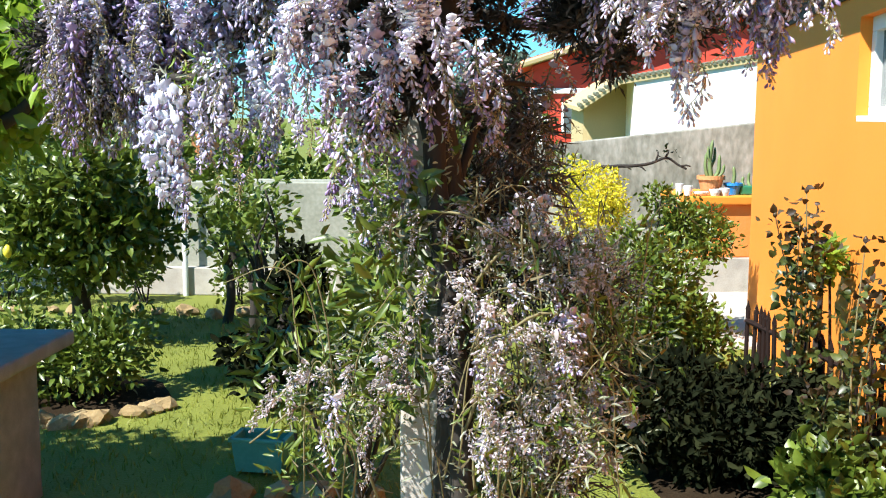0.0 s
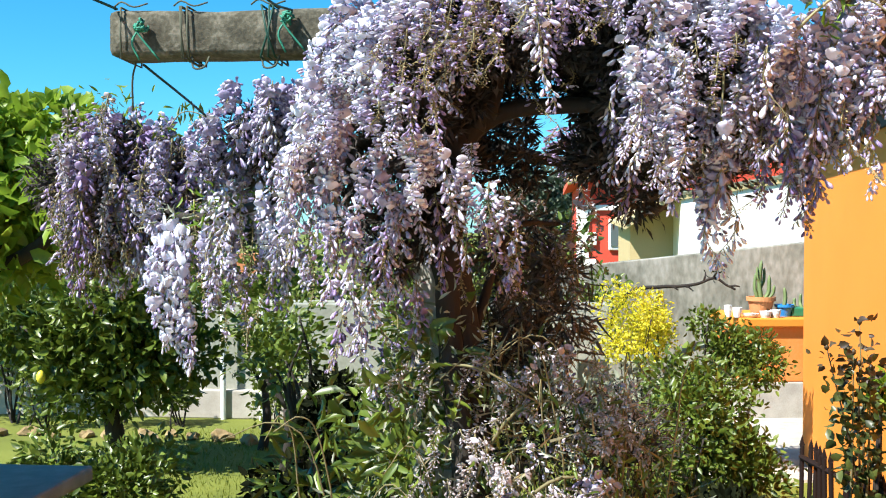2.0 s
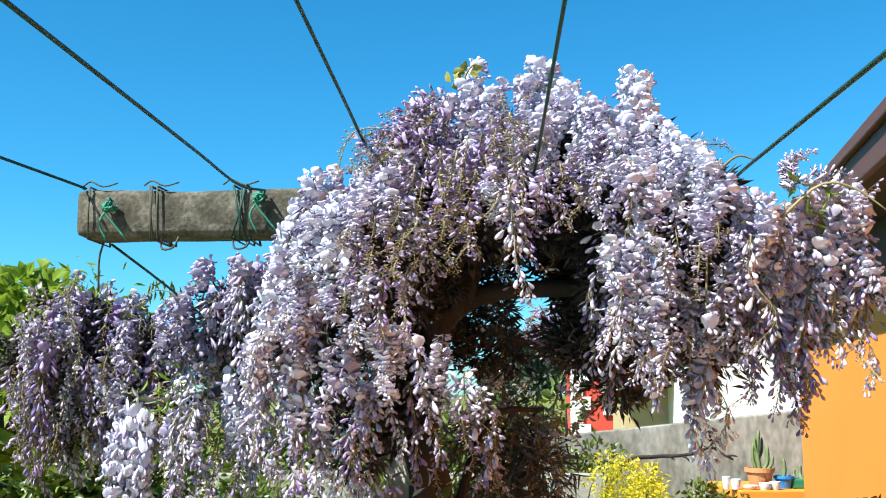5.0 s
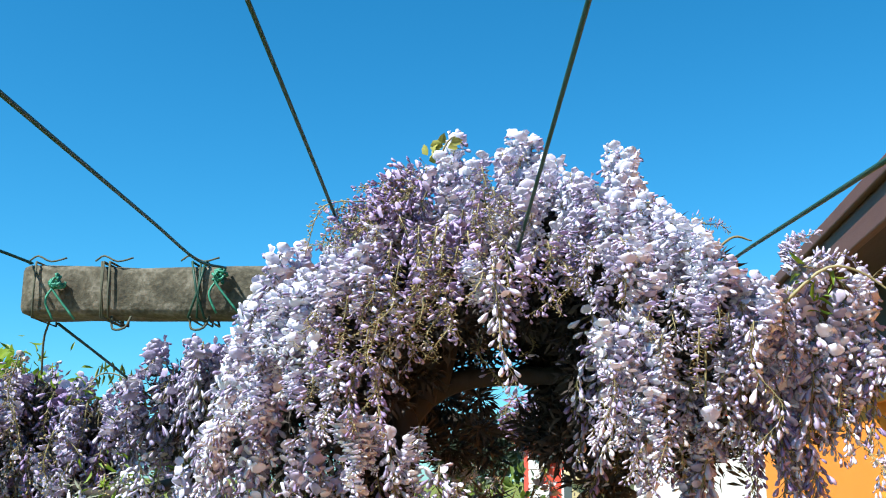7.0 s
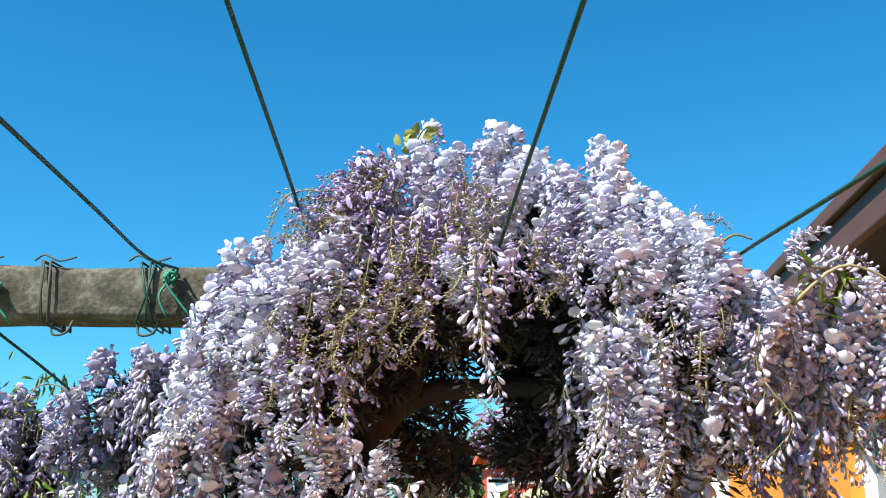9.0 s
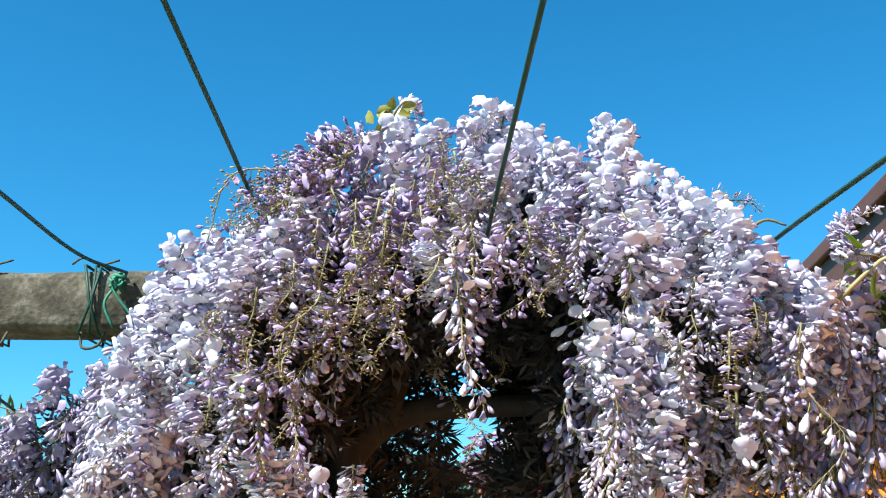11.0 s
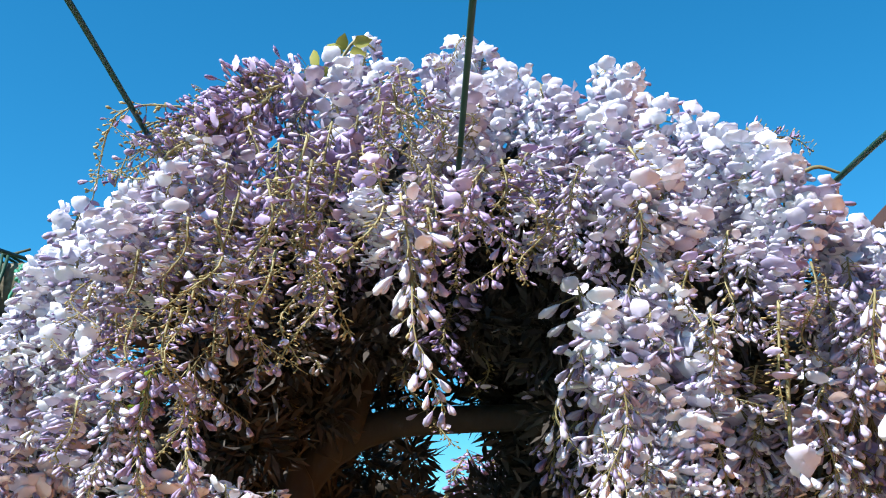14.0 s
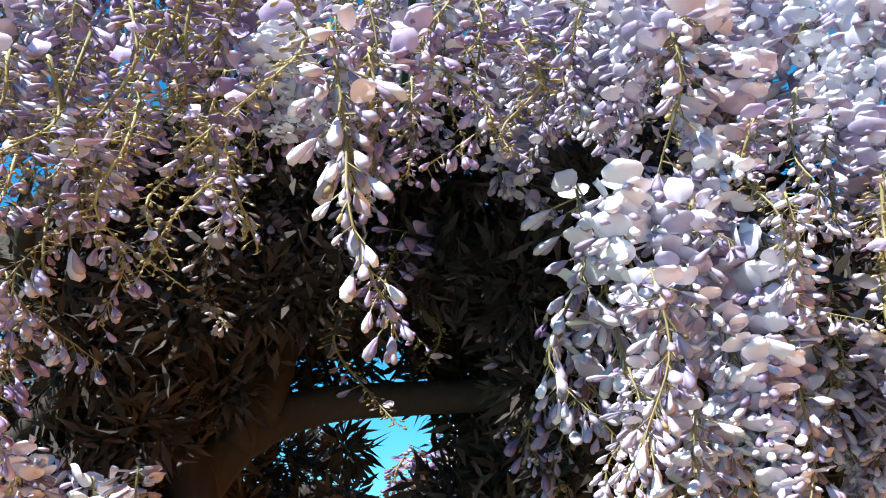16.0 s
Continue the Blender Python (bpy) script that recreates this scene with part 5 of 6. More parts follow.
hang([(0.02, 2.42, 1.02), (0.15, 2.42, 1.0), (0.26, 2.44, 0.92)], 12, (0, 1, 1, 10), 0.62, (0.05, 0.05, 0.06), 30)
# shaded inside and back of the dome
hang([(-0.15, 2.5, 2.2), (0.1, 2.5, 2.26), (0.3, 2.5, 2.24), (0.5, 2.45, 2.14)], 26, (4, 4, 1, 0, 3, 3), 0.62, (0.03, 0.05, 0.02), 8)
hang([(-0.2, 2.42, 2.2), (0.0, 2.42, 2.27), (0.15, 2.4, 2.28), (0.3, 2.4, 2.27), (0.45, 2.35, 2.18)], 20, (4, 4, 1, 0, 4, 3), 0.5, (0.03, 0.04, 0.015), 8)
hang([(0.28, 2.35, 2.02), (0.36, 2.4, 1.98), (0.46, 2.35, 1.96)], 10, (0, 1, 4, 2, 0, 9), 0.9, (0.03, 0.06, 0.04), 6)
hang([(-0.12, 2.4, 2.08), (0.1, 2.45, 2.12), (0.22, 2.45, 2.1)], 7, (0, 1, 4, 2, 0, 6), 0.6, (0.04, 0.05, 0.03), 6)
hang([(0.13, 2.9, 1.98), (0.19, 2.95, 1.99), (0.22, 2.95, 1.97)], 8, (0, 1, 4, 0, 0, 6), 0.55, (0.015, 0.04, 0.02), 6)
hang([(0.16, 3.1, 2.0), (0.24, 3.1, 2.02), (0.3, 3.0, 2.0)], 8, (0, 4, 5, 0), 0.6, (0.02, 0.04, 0.02), 8)
hang([(-0.02, 2.85, 1.78), (0.12, 2.85, 1.74), (0.17, 2.85, 1.68)], 12, (0, 0, 3, 9, 0, 2), 0.9, (0.04, 0.1, 0.06), 12)
hang([(0.0, 2.9, 1.6), (0.12, 2.9, 1.5)], 7, (0, 0, 3, 9, 0, 1), 1.0, (0.05, 0.1, 0.05), 12)


def joined(name, pieces):
    """One mesh of transformed copies; all pieces carry the same four materials."""
    V, L, S, M, base = [], [], [], [], 0
    cache = {}
    for me, m in pieces:
        if me.name not in cache:
            co = np.empty(len(me.vertices) * 3)
            me.vertices.foreach_get("co", co)
            lo = np.empty(len(me.loops), np.int32)
            me.loops.foreach_get("vertex_index", lo)
            to = np.empty(len(me.polygons), np.int32)
            me.polygons.foreach_get("loop_total", to)
            mi = np.empty(len(me.polygons), np.int32)
            me.polygons.foreach_get("material_index", mi)
            cache[me.name] = (co.reshape(-1, 3), lo, to, mi)
        co, lo, to, mi = cache[me.name]
        A = np.array(m)
        V.append(co @ A[:3, :3].T + A[:3, 3])
        L.append(lo + base)
        S.append(to)
        M.append(mi)
        base += len(co)
    V, L, S, M = (np.concatenate(q) for q in (V, L, S, M))
    me = bpy.data.meshes.new(name)
    me.vertices.add(len(V))
    me.vertices.foreach_set("co", V.ravel())
    me.loops.add(len(L))
    me.loops.foreach_set("vertex_index", L)
    me.polygons.add(len(S))
    me.polygons.foreach_set("loop_start", np.concatenate([[0], np.cumsum(S)[:-1]]).astype(np.int32))
    me.polygons.foreach_set("material_index", M)
    me.polygons.foreach_set("use_smooth", np.ones(len(S), bool))
    me.update(calc_edges=True)
    return me


rest = {"lilac": [], "faded": [], "purple": []}
for k, (p, kind, ln, wd, rx, ry, rz) in enumerate(RACEMES):
    m = pose(*p, rx, ry, rz) @ Matrix.Diagonal((wd, wd, ln, 1))
    rest[kind if kind in rest else "lilac"].append((KINDS[kind][k % 5], m))
for key, label, mats in (("lilac", "shaded lilac racemes inside the crown", (PETAL, KEEL, RACHIS, SPENT)), ("faded", "faded grey-brown racemes low on the vine", (FADED, FADED, RACHIS, FADED)),
                         ("purple", "purple budded racemes inside the crown", (PURPLE, PURPLE, RACHIS, SPENT))):
    me = joined("raceme_mass", rest[key])
    for mt in mats:
        me.materials.append(mt)
    ob = new("raceme_mass", me)
    ob.parent = wisteria
    tagged(ob, label, kind="stuff")


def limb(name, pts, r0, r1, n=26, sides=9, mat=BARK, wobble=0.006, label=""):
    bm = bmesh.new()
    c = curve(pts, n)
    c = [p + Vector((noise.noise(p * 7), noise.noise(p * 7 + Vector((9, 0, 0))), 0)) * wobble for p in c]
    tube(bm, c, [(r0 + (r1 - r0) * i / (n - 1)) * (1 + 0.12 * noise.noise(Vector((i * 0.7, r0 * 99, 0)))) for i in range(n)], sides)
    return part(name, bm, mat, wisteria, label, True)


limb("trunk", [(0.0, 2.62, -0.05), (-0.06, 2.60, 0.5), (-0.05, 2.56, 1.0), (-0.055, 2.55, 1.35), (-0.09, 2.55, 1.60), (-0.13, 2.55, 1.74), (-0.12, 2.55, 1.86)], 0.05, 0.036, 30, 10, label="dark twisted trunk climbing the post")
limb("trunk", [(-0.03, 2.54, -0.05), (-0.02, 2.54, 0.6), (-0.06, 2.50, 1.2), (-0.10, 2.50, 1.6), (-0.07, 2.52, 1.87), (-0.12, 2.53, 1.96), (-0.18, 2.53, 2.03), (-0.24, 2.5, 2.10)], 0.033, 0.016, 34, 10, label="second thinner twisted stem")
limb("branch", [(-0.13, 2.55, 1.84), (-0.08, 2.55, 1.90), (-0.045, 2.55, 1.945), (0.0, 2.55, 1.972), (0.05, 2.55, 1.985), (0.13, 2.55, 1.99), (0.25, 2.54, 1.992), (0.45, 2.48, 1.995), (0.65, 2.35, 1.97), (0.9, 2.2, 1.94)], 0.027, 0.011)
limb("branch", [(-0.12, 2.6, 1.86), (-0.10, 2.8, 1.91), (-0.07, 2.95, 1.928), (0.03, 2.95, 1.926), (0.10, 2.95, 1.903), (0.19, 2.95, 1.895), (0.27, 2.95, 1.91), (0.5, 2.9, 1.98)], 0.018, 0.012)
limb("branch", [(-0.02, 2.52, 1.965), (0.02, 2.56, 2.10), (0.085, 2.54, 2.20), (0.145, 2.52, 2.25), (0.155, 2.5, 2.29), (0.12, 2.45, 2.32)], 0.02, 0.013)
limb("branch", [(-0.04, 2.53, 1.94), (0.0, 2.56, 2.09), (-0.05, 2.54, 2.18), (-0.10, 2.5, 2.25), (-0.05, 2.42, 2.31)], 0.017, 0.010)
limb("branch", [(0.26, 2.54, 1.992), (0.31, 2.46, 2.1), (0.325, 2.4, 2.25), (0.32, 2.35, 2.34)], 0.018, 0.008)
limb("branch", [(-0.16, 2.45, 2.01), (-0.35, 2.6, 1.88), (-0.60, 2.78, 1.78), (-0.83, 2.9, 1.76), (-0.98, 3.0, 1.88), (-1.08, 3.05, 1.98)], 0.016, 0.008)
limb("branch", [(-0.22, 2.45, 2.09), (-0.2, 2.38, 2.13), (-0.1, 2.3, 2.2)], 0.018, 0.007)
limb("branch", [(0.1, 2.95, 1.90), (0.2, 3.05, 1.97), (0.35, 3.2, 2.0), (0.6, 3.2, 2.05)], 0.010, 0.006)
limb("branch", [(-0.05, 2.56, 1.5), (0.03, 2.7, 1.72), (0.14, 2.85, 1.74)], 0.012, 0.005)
# arching young canes round the post
for pts in ([(-0.1, 2.6, 0.9), (-0.02, 2.45, 1.25), (0.12, 2.42, 1.38), (0.34, 2.5, 1.25)], [(-0.1, 2.6, 0.7), (0.05, 2.4, 1.15), (0.2, 2.4, 1.22), (0.36, 2.45, 1.0)],
            [(-0.2, 2.62, 0.6), (-0.28, 2.5, 0.9), (-0.38, 2.46, 1.0), (-0.52, 2.46, 0.9)], [(-0.12, 2.6, 1.2), (-0.2, 2.5, 1.4), (-0.05, 2.4, 1.45), (0.1, 2.4, 1.38)],
            [(-0.05, 2.62, 0.1), (0.02, 2.5, 0.6), (0.0, 2.45, 0.95), (0.15, 2.42, 1.05)], [(0.0, 2.62, 0.1), (0.05, 2.52, 0.6), (0.1, 2.46, 1.0), (0.22, 2.45, 1.12)],
            [(-0.25, 2.65, 0.1), (-0.33, 2.55, 0.5), (-0.28, 2.5, 0.85), (-0.4, 2.45, 1.0)], [(0.03, 2.6, 0.3), (0.1, 2.5, 0.75), (0.25, 2.46, 0.98), (0.33, 2.45, 0.8)]):
    limb("cane", pts, 0.0045, 0.002, 18, 6, CANE, 0.012)
for k in range(44):
    x, z = rng.uniform(-0.42, 0.36), rng.uniform(0.45, 1.25)
    d, h = rng.uniform(-0.13, 0.13), rng.uniform(0.12, 0.34)
    x += 0.2 if -0.3 < x < -0.08 else 0
    y = rng.uniform(2.38, 2.56)
    limb("cane", [(x, y + 0.05, z - 0.15), (x + d * 0.4, y, z + h * 0.6), (x + d, y - 0.03, z + h), (x + d * 1.9, y - 0.05, z + h * 0.8)], 0.0024, 0.0010, 12, 5, CANE, 0.012)
# bare flower stalk with one broad petal, in front of the dome
limb("bare_stalk", [(0.392, 2.02, 2.005), (0.392, 2.02, 1.97), (0.390, 2.02, 1.93), (0.388, 2.02, 1.892)], 0.0022, 0.0014, 10, 6, RACHIS, 0.0, "thick bare yellow-green stalk")
# yellow-green new shoots on the crown
for pts in ([(0.0, 2.25, 2.28), (0.0, 2.25, 2.34), (0.02, 2.25, 2.375), (0.04, 2.25, 2.36)], [(0.42, 2.13, 2.13), (0.46, 2.12, 2.165), (0.49, 2.12, 2.16)],
            [(0.50, 2.02, 2.04), (0.56, 2.0, 2.092), (0.61, 2.0, 2.087), (0.66, 2.0, 2.05)], [(-0.25, 2.2, 1.96), (-0.2, 2.15, 1.97), (-0.14, 2.12, 1.965)]):
    limb("shoot", pts, 0.003, 0.0012, 12, 5, RACHIS, 0.0)

# young leaves on the crown and broad single petals
tips = [((-1.05, 3.05, 2.04), 0.10, 40), ((-0.93, 3.06, 2.0), 0.07, 24), ((0.55, 2.03, 2.07), 0.04, 16), ((-0.72, 2.82, 1.78), 0.10, 60), ((-0.2, 2.22, 1.97), 0.03, 14)]
p1 = np.concatenate([np.array(c) + rng.normal(size=(n, 3)) * r * 0.5 for c, r, n in tips])
leaves("young_leaves", p1, rand_dirs(len(p1), 0.5), 0.028, LEAFBRIGHT, wisteria, LEAFLONG, 0.4, "yellow-green unfolding leaves")
curl = scatter_mesh("young_leaf", [(*LEAFROUND, np.eye(3)[None] * 0.022, np.zeros((1, 3)))], [OLIVE])
for k in range(12):
    ob = new("young_leaf", curl)
    ob.parent = wisteria
    ob.matrix_basis = pose(rng.normal() * 0.012, 2.25 + rng.normal() * 0.012, 2.348 + rng.normal() * 0.010, rng.uniform(-70, 70), rng.uniform(-70, 70), rng.uniform(0, 360))
for spots, label in (([(0.388, 2.02, 1.886), (0.396, 2.02, 1.882)], "two broad white petals on a bare stalk"), ([(-0.205, 2.06, 1.992), (-0.17, 2.05, 1.995)], "two broad white petals")):
    n = len(spots)
    R = turns(np.array([(0.2, -0.25, 1.0), (-0.5, -0.3, 0.9)]), np.array([(0.2, -1.0, 0.2), (-0.3, -1.0, 0.3)]), np.array([1.25, 1.0]))
    ob = new("broad_petal", scatter_mesh("broad_petal", [(*FLORETS["open"], R, np.array(spots))], [PALE, PALE, RACHIS, SPENT]))
    ob.parent = wisteria
    ob["label"] = label
# feathery young leaf on the slanting wire
bm = bmesh.new()
stalk = curve([(-0.87, 2.95, 1.99), (-0.84, 2.96, 2.03), (-0.79, 2.97, 2.025), (-0.74, 2.98, 1.98)], 14)
tube(bm, stalk, 0.0016, 5)
part("leaf_stalk", bm, RACHIS, wisteria, smooth=True)
leaflet = scatter_mesh("leaflet", [(*LEAFLONG, np.eye(3)[None] * 0.03, np.zeros((1, 3)))], [LEAFMID])
for i, p in enumerate(stalk[3:]):
    for side in (8, 172):
        ob = new("leaflet", leaflet)
        ob.parent = wisteria
        ob.matrix_basis = pose(*p, 20 * rng.normal(), side + 12 * rng.normal(), 20 * rng.normal())

# tangle of twigs and leaf stalks, near-black to stand in for the crown's inner shade
SHADETWIG = material("near-black twig with shade in its colour", [(0.018, 0.0145, 0.012), (0.040, 0.033, 0.028), (0.075, 0.062, 0.052)], 0.9, 20, 90, 0.0, 0.3, per_island=0.5)
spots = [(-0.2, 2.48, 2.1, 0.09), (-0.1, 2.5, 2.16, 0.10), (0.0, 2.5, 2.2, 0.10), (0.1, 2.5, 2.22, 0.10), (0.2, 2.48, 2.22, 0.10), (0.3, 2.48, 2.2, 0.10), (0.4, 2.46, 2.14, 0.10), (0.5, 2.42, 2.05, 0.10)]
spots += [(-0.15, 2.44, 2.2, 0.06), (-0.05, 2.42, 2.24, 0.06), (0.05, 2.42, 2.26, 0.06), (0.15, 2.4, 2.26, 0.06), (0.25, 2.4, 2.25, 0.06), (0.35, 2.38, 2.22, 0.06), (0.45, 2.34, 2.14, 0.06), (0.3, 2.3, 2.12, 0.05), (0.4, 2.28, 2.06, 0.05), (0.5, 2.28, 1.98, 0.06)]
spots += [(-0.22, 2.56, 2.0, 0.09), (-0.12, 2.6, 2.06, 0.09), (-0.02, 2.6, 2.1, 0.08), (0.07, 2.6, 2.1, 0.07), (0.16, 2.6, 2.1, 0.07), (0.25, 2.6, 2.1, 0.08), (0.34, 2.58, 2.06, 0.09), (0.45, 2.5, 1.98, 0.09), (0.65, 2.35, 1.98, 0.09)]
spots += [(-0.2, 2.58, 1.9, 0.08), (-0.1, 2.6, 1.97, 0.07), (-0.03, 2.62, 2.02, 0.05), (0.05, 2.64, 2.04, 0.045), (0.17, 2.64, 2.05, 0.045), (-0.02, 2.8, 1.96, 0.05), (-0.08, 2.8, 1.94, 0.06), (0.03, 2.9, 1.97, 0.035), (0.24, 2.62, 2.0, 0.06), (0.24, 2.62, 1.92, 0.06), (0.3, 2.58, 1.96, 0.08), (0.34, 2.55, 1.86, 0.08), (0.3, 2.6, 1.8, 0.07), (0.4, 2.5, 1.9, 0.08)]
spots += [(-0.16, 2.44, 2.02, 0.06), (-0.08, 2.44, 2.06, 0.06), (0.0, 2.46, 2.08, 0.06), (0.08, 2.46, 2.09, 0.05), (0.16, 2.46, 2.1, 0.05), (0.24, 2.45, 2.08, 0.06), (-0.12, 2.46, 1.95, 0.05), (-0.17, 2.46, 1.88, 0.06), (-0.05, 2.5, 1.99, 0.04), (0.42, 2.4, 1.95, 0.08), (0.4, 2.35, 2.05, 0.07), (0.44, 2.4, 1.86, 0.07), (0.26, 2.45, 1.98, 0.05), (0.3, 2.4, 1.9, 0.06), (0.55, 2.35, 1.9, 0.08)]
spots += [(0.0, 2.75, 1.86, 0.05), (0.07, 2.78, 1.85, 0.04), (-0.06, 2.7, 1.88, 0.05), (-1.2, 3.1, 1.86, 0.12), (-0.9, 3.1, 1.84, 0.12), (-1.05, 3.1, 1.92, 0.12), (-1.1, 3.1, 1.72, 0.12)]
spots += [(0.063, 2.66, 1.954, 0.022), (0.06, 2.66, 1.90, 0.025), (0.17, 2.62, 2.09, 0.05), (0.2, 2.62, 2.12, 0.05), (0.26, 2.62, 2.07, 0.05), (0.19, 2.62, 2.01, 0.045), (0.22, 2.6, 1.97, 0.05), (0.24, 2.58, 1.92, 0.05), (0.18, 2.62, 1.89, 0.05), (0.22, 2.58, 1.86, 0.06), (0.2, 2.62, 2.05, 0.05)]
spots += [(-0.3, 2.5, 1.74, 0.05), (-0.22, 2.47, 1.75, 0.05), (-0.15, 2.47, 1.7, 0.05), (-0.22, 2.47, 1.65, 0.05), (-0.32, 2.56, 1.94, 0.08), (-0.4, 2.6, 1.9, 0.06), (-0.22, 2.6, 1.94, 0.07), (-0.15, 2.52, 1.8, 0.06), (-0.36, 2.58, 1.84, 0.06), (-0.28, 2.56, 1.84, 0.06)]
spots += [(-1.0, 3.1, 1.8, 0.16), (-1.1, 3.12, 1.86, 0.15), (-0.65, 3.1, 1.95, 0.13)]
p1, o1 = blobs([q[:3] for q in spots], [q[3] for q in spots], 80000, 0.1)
leaves("shade_tangle", p1, o1, 0.027, SHADETWIG, wisteria, ([(0, 0, 0), (-0.11, 0.05, 0.45), (0.11, 0.05, 0.45), (0, -0.05, 1)], [(0, 2, 1), (1, 2, 3)], [0, 0]), 0.5, "near-black twig tangle, its colour standing in for the crown's inner shade")

GREYTWIG = material("weathered grey-brown twig", [(0.045, 0.043, 0.038), (0.09, 0.086, 0.076), (0.18, 0.17, 0.15)], 0.9, 20, 90, 0.0, 0.3, per_island=0.6)
p1, o1 = blobs([(0.06, 2.84, 1.70), (0.13, 2.86, 1.62), (0.04, 2.82, 1.56), (0.14, 2.86, 1.5), (0.06, 2.84, 1.42), (-0.02, 2.8, 1.66)], [0.09, 0.09, 0.10, 0.09, 0.10, 0.08], 2600, 0.2)
leaves("twig_mass", p1, o1 * 0.7 - np.array((0, 0, 0.5)), 0.05, GREYTWIG, wisteria, ([(-0.05, 0, 0), (0.05, 0, 0), (0.035, 0.05, 0.5), (-0.035, 0.05, 0.5), (0, 0.02, 1)], [(0, 1, 2, 3), (3, 2, 4)], [0, 0]), 0.5, "hanging grey-brown dry twigs")
STRAW = material("dry straw-coloured stalk", [(0.10, 0.085, 0.045), (0.22, 0.19, 0.10), (0.40, 0.35, 0.21)], 0.8, 10, 60, 0.0, 0.3, per_island=0.6)
blade_shape = ([(-0.05, 0, 0), (0.05, 0, 0), (0.035, 0.05, 0.5), (-0.035, 0.05, 0.5), (0, 0.02, 1)], [(0, 1, 2, 3), (3, 2, 4)], [0, 0])
p1, o1 = blobs([(-0.08, 2.52, 1.35), (0.1, 2.52, 1.3), (0.28, 2.54, 1.15), (0.05, 2.5, 1.1), (0.2, 2.5, 0.95), (0.02, 2.5, 0.8), (0.18, 2.5, 0.7), (-0.3, 2.55, 0.95), (-0.34, 2.58, 0.75), (-0.32, 2.58, 0.55), (0.08, 2.52, 0.5)],
               [0.16, 0.17, 0.16, 0.15, 0.15, 0.13, 0.14, 0.13, 0.12, 0.12, 0.13], 1000, 0.2)
leaves("straw_mass", p1, o1 * 0.6 + np.array((0, 0, 0.5)), 0.045, STRAW, wisteria, blade_shape, 0.5, "dry straw-coloured stalks and shed leaf stems")
# near-black twig backing; its colour supplies the dark of the gaps
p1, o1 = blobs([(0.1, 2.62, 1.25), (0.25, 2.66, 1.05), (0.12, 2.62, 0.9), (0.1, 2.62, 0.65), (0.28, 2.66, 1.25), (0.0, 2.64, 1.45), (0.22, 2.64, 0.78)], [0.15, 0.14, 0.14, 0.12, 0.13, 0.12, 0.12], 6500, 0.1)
leaves("twig_mass", p1, o1, 0.04, SHADETWIG, wisteria, blade_shape, 0.5, "near-black twigs, their colour darkening the gaps behind the weeping growth")

# leaves of the low growth and the few young ones above
p1, o1 = blobs([(-0.05, 2.5, 1.3), (0.15, 2.5, 1.25), (0.3, 2.52, 1.1), (-0.2, 2.5, 1.1), (-0.35, 2.5, 1.0), (0.1, 2.48, 0.95), (0.05, 2.5, 0.7), (0.25, 2.5, 0.85), (-0.4, 2.6, 0.75), (-0.38, 2.6, 0.55), (0.15, 2.5, 0.55)],
               [0.18, 0.2, 0.18, 0.18, 0.18, 0.18, 0.15, 0.16, 0.16, 0.13, 0.16], 1300, 0.3)
leaves("leaves", p1, o1, 0.034, LEAFDARK, wisteria, LEAFLONG, 0.4)
p1, o1 = blobs([(-0.17, 2.5, 1.2), (-0.17, 2.5, 1.0), (-0.15, 2.48, 1.38), (-0.68, 2.8, 1.77), (-0.8, 2.86, 1.75), (0.1, 2.5, 1.35), (-0.3, 2.5, 1.05), (0.2, 2.45, 1.0), (0.05, 2.45, 0.8), (0.3, 2.5, 1.2), (-0.12, 2.5, 1.5)], [0.14, 0.13, 0.13, 0.08, 0.08, 0.2, 0.18, 0.2, 0.2, 0.18, 0.15], 1700, 0.3)
leaves("leaves", p1, o1, 0.025, LEAFGREY, wisteria, LEAFLONG, 0.4, "faded grey-green leaflets")


p1, o1 = blobs([(-0.17, 2.5, 1.36), (-0.2, 2.5, 1.25), (-0.15, 2.5, 1.12), (-0.2, 2.5, 1.02), (-0.28, 2.55, 1.3), (-0.12, 2.5, 1.45)], [0.10, 0.10, 0.09, 0.08, 0.1, 0.1], 280, 0.2)
leaves("leaves", p1, o1, 0.055, LEAFDARK, wisteria, leaf_template(0.38), 0.4, "green leaves across the post")


# ---- shrubs and trees ----
def shrub(name, label, category, centre, spread, n_clumps, radius, n_leaves, leaf, mat, template=LEAF, stems=7, stem_r=0.012, base=None, group="", bark=BARK, low=0.1):
    t = thing(name, label, category, group)
    cs = clump_centres(n_clumps, centre, spread, low)
    rs = radius * rng.uniform(0.7, 1.25, n_clumps)
    base = Vector(base or (centre[0], centre[1], -0.03))
    for k in range(stems):
        c = Vector(cs[k % n_clumps])
        mid = base.lerp(c, 0.5) + Vector(rng.normal(size=3)) * 0.05
        bm = bmesh.new()
        tube(bm, curve([base + Vector((rng.normal() * 0.03, rng.normal() * 0.03, 0)), mid, c], 9), [stem_r * (1 - 0.07 * i) for i in range(9)], 6)
        part("stem", bm, bark, t, smooth=True)
    p, o = blobs(cs, rs, n_leaves)
    keep = p[:, 2] > 0.02
    leaves("foliage", p[keep], o[keep], leaf, mat, t, template)
    return t


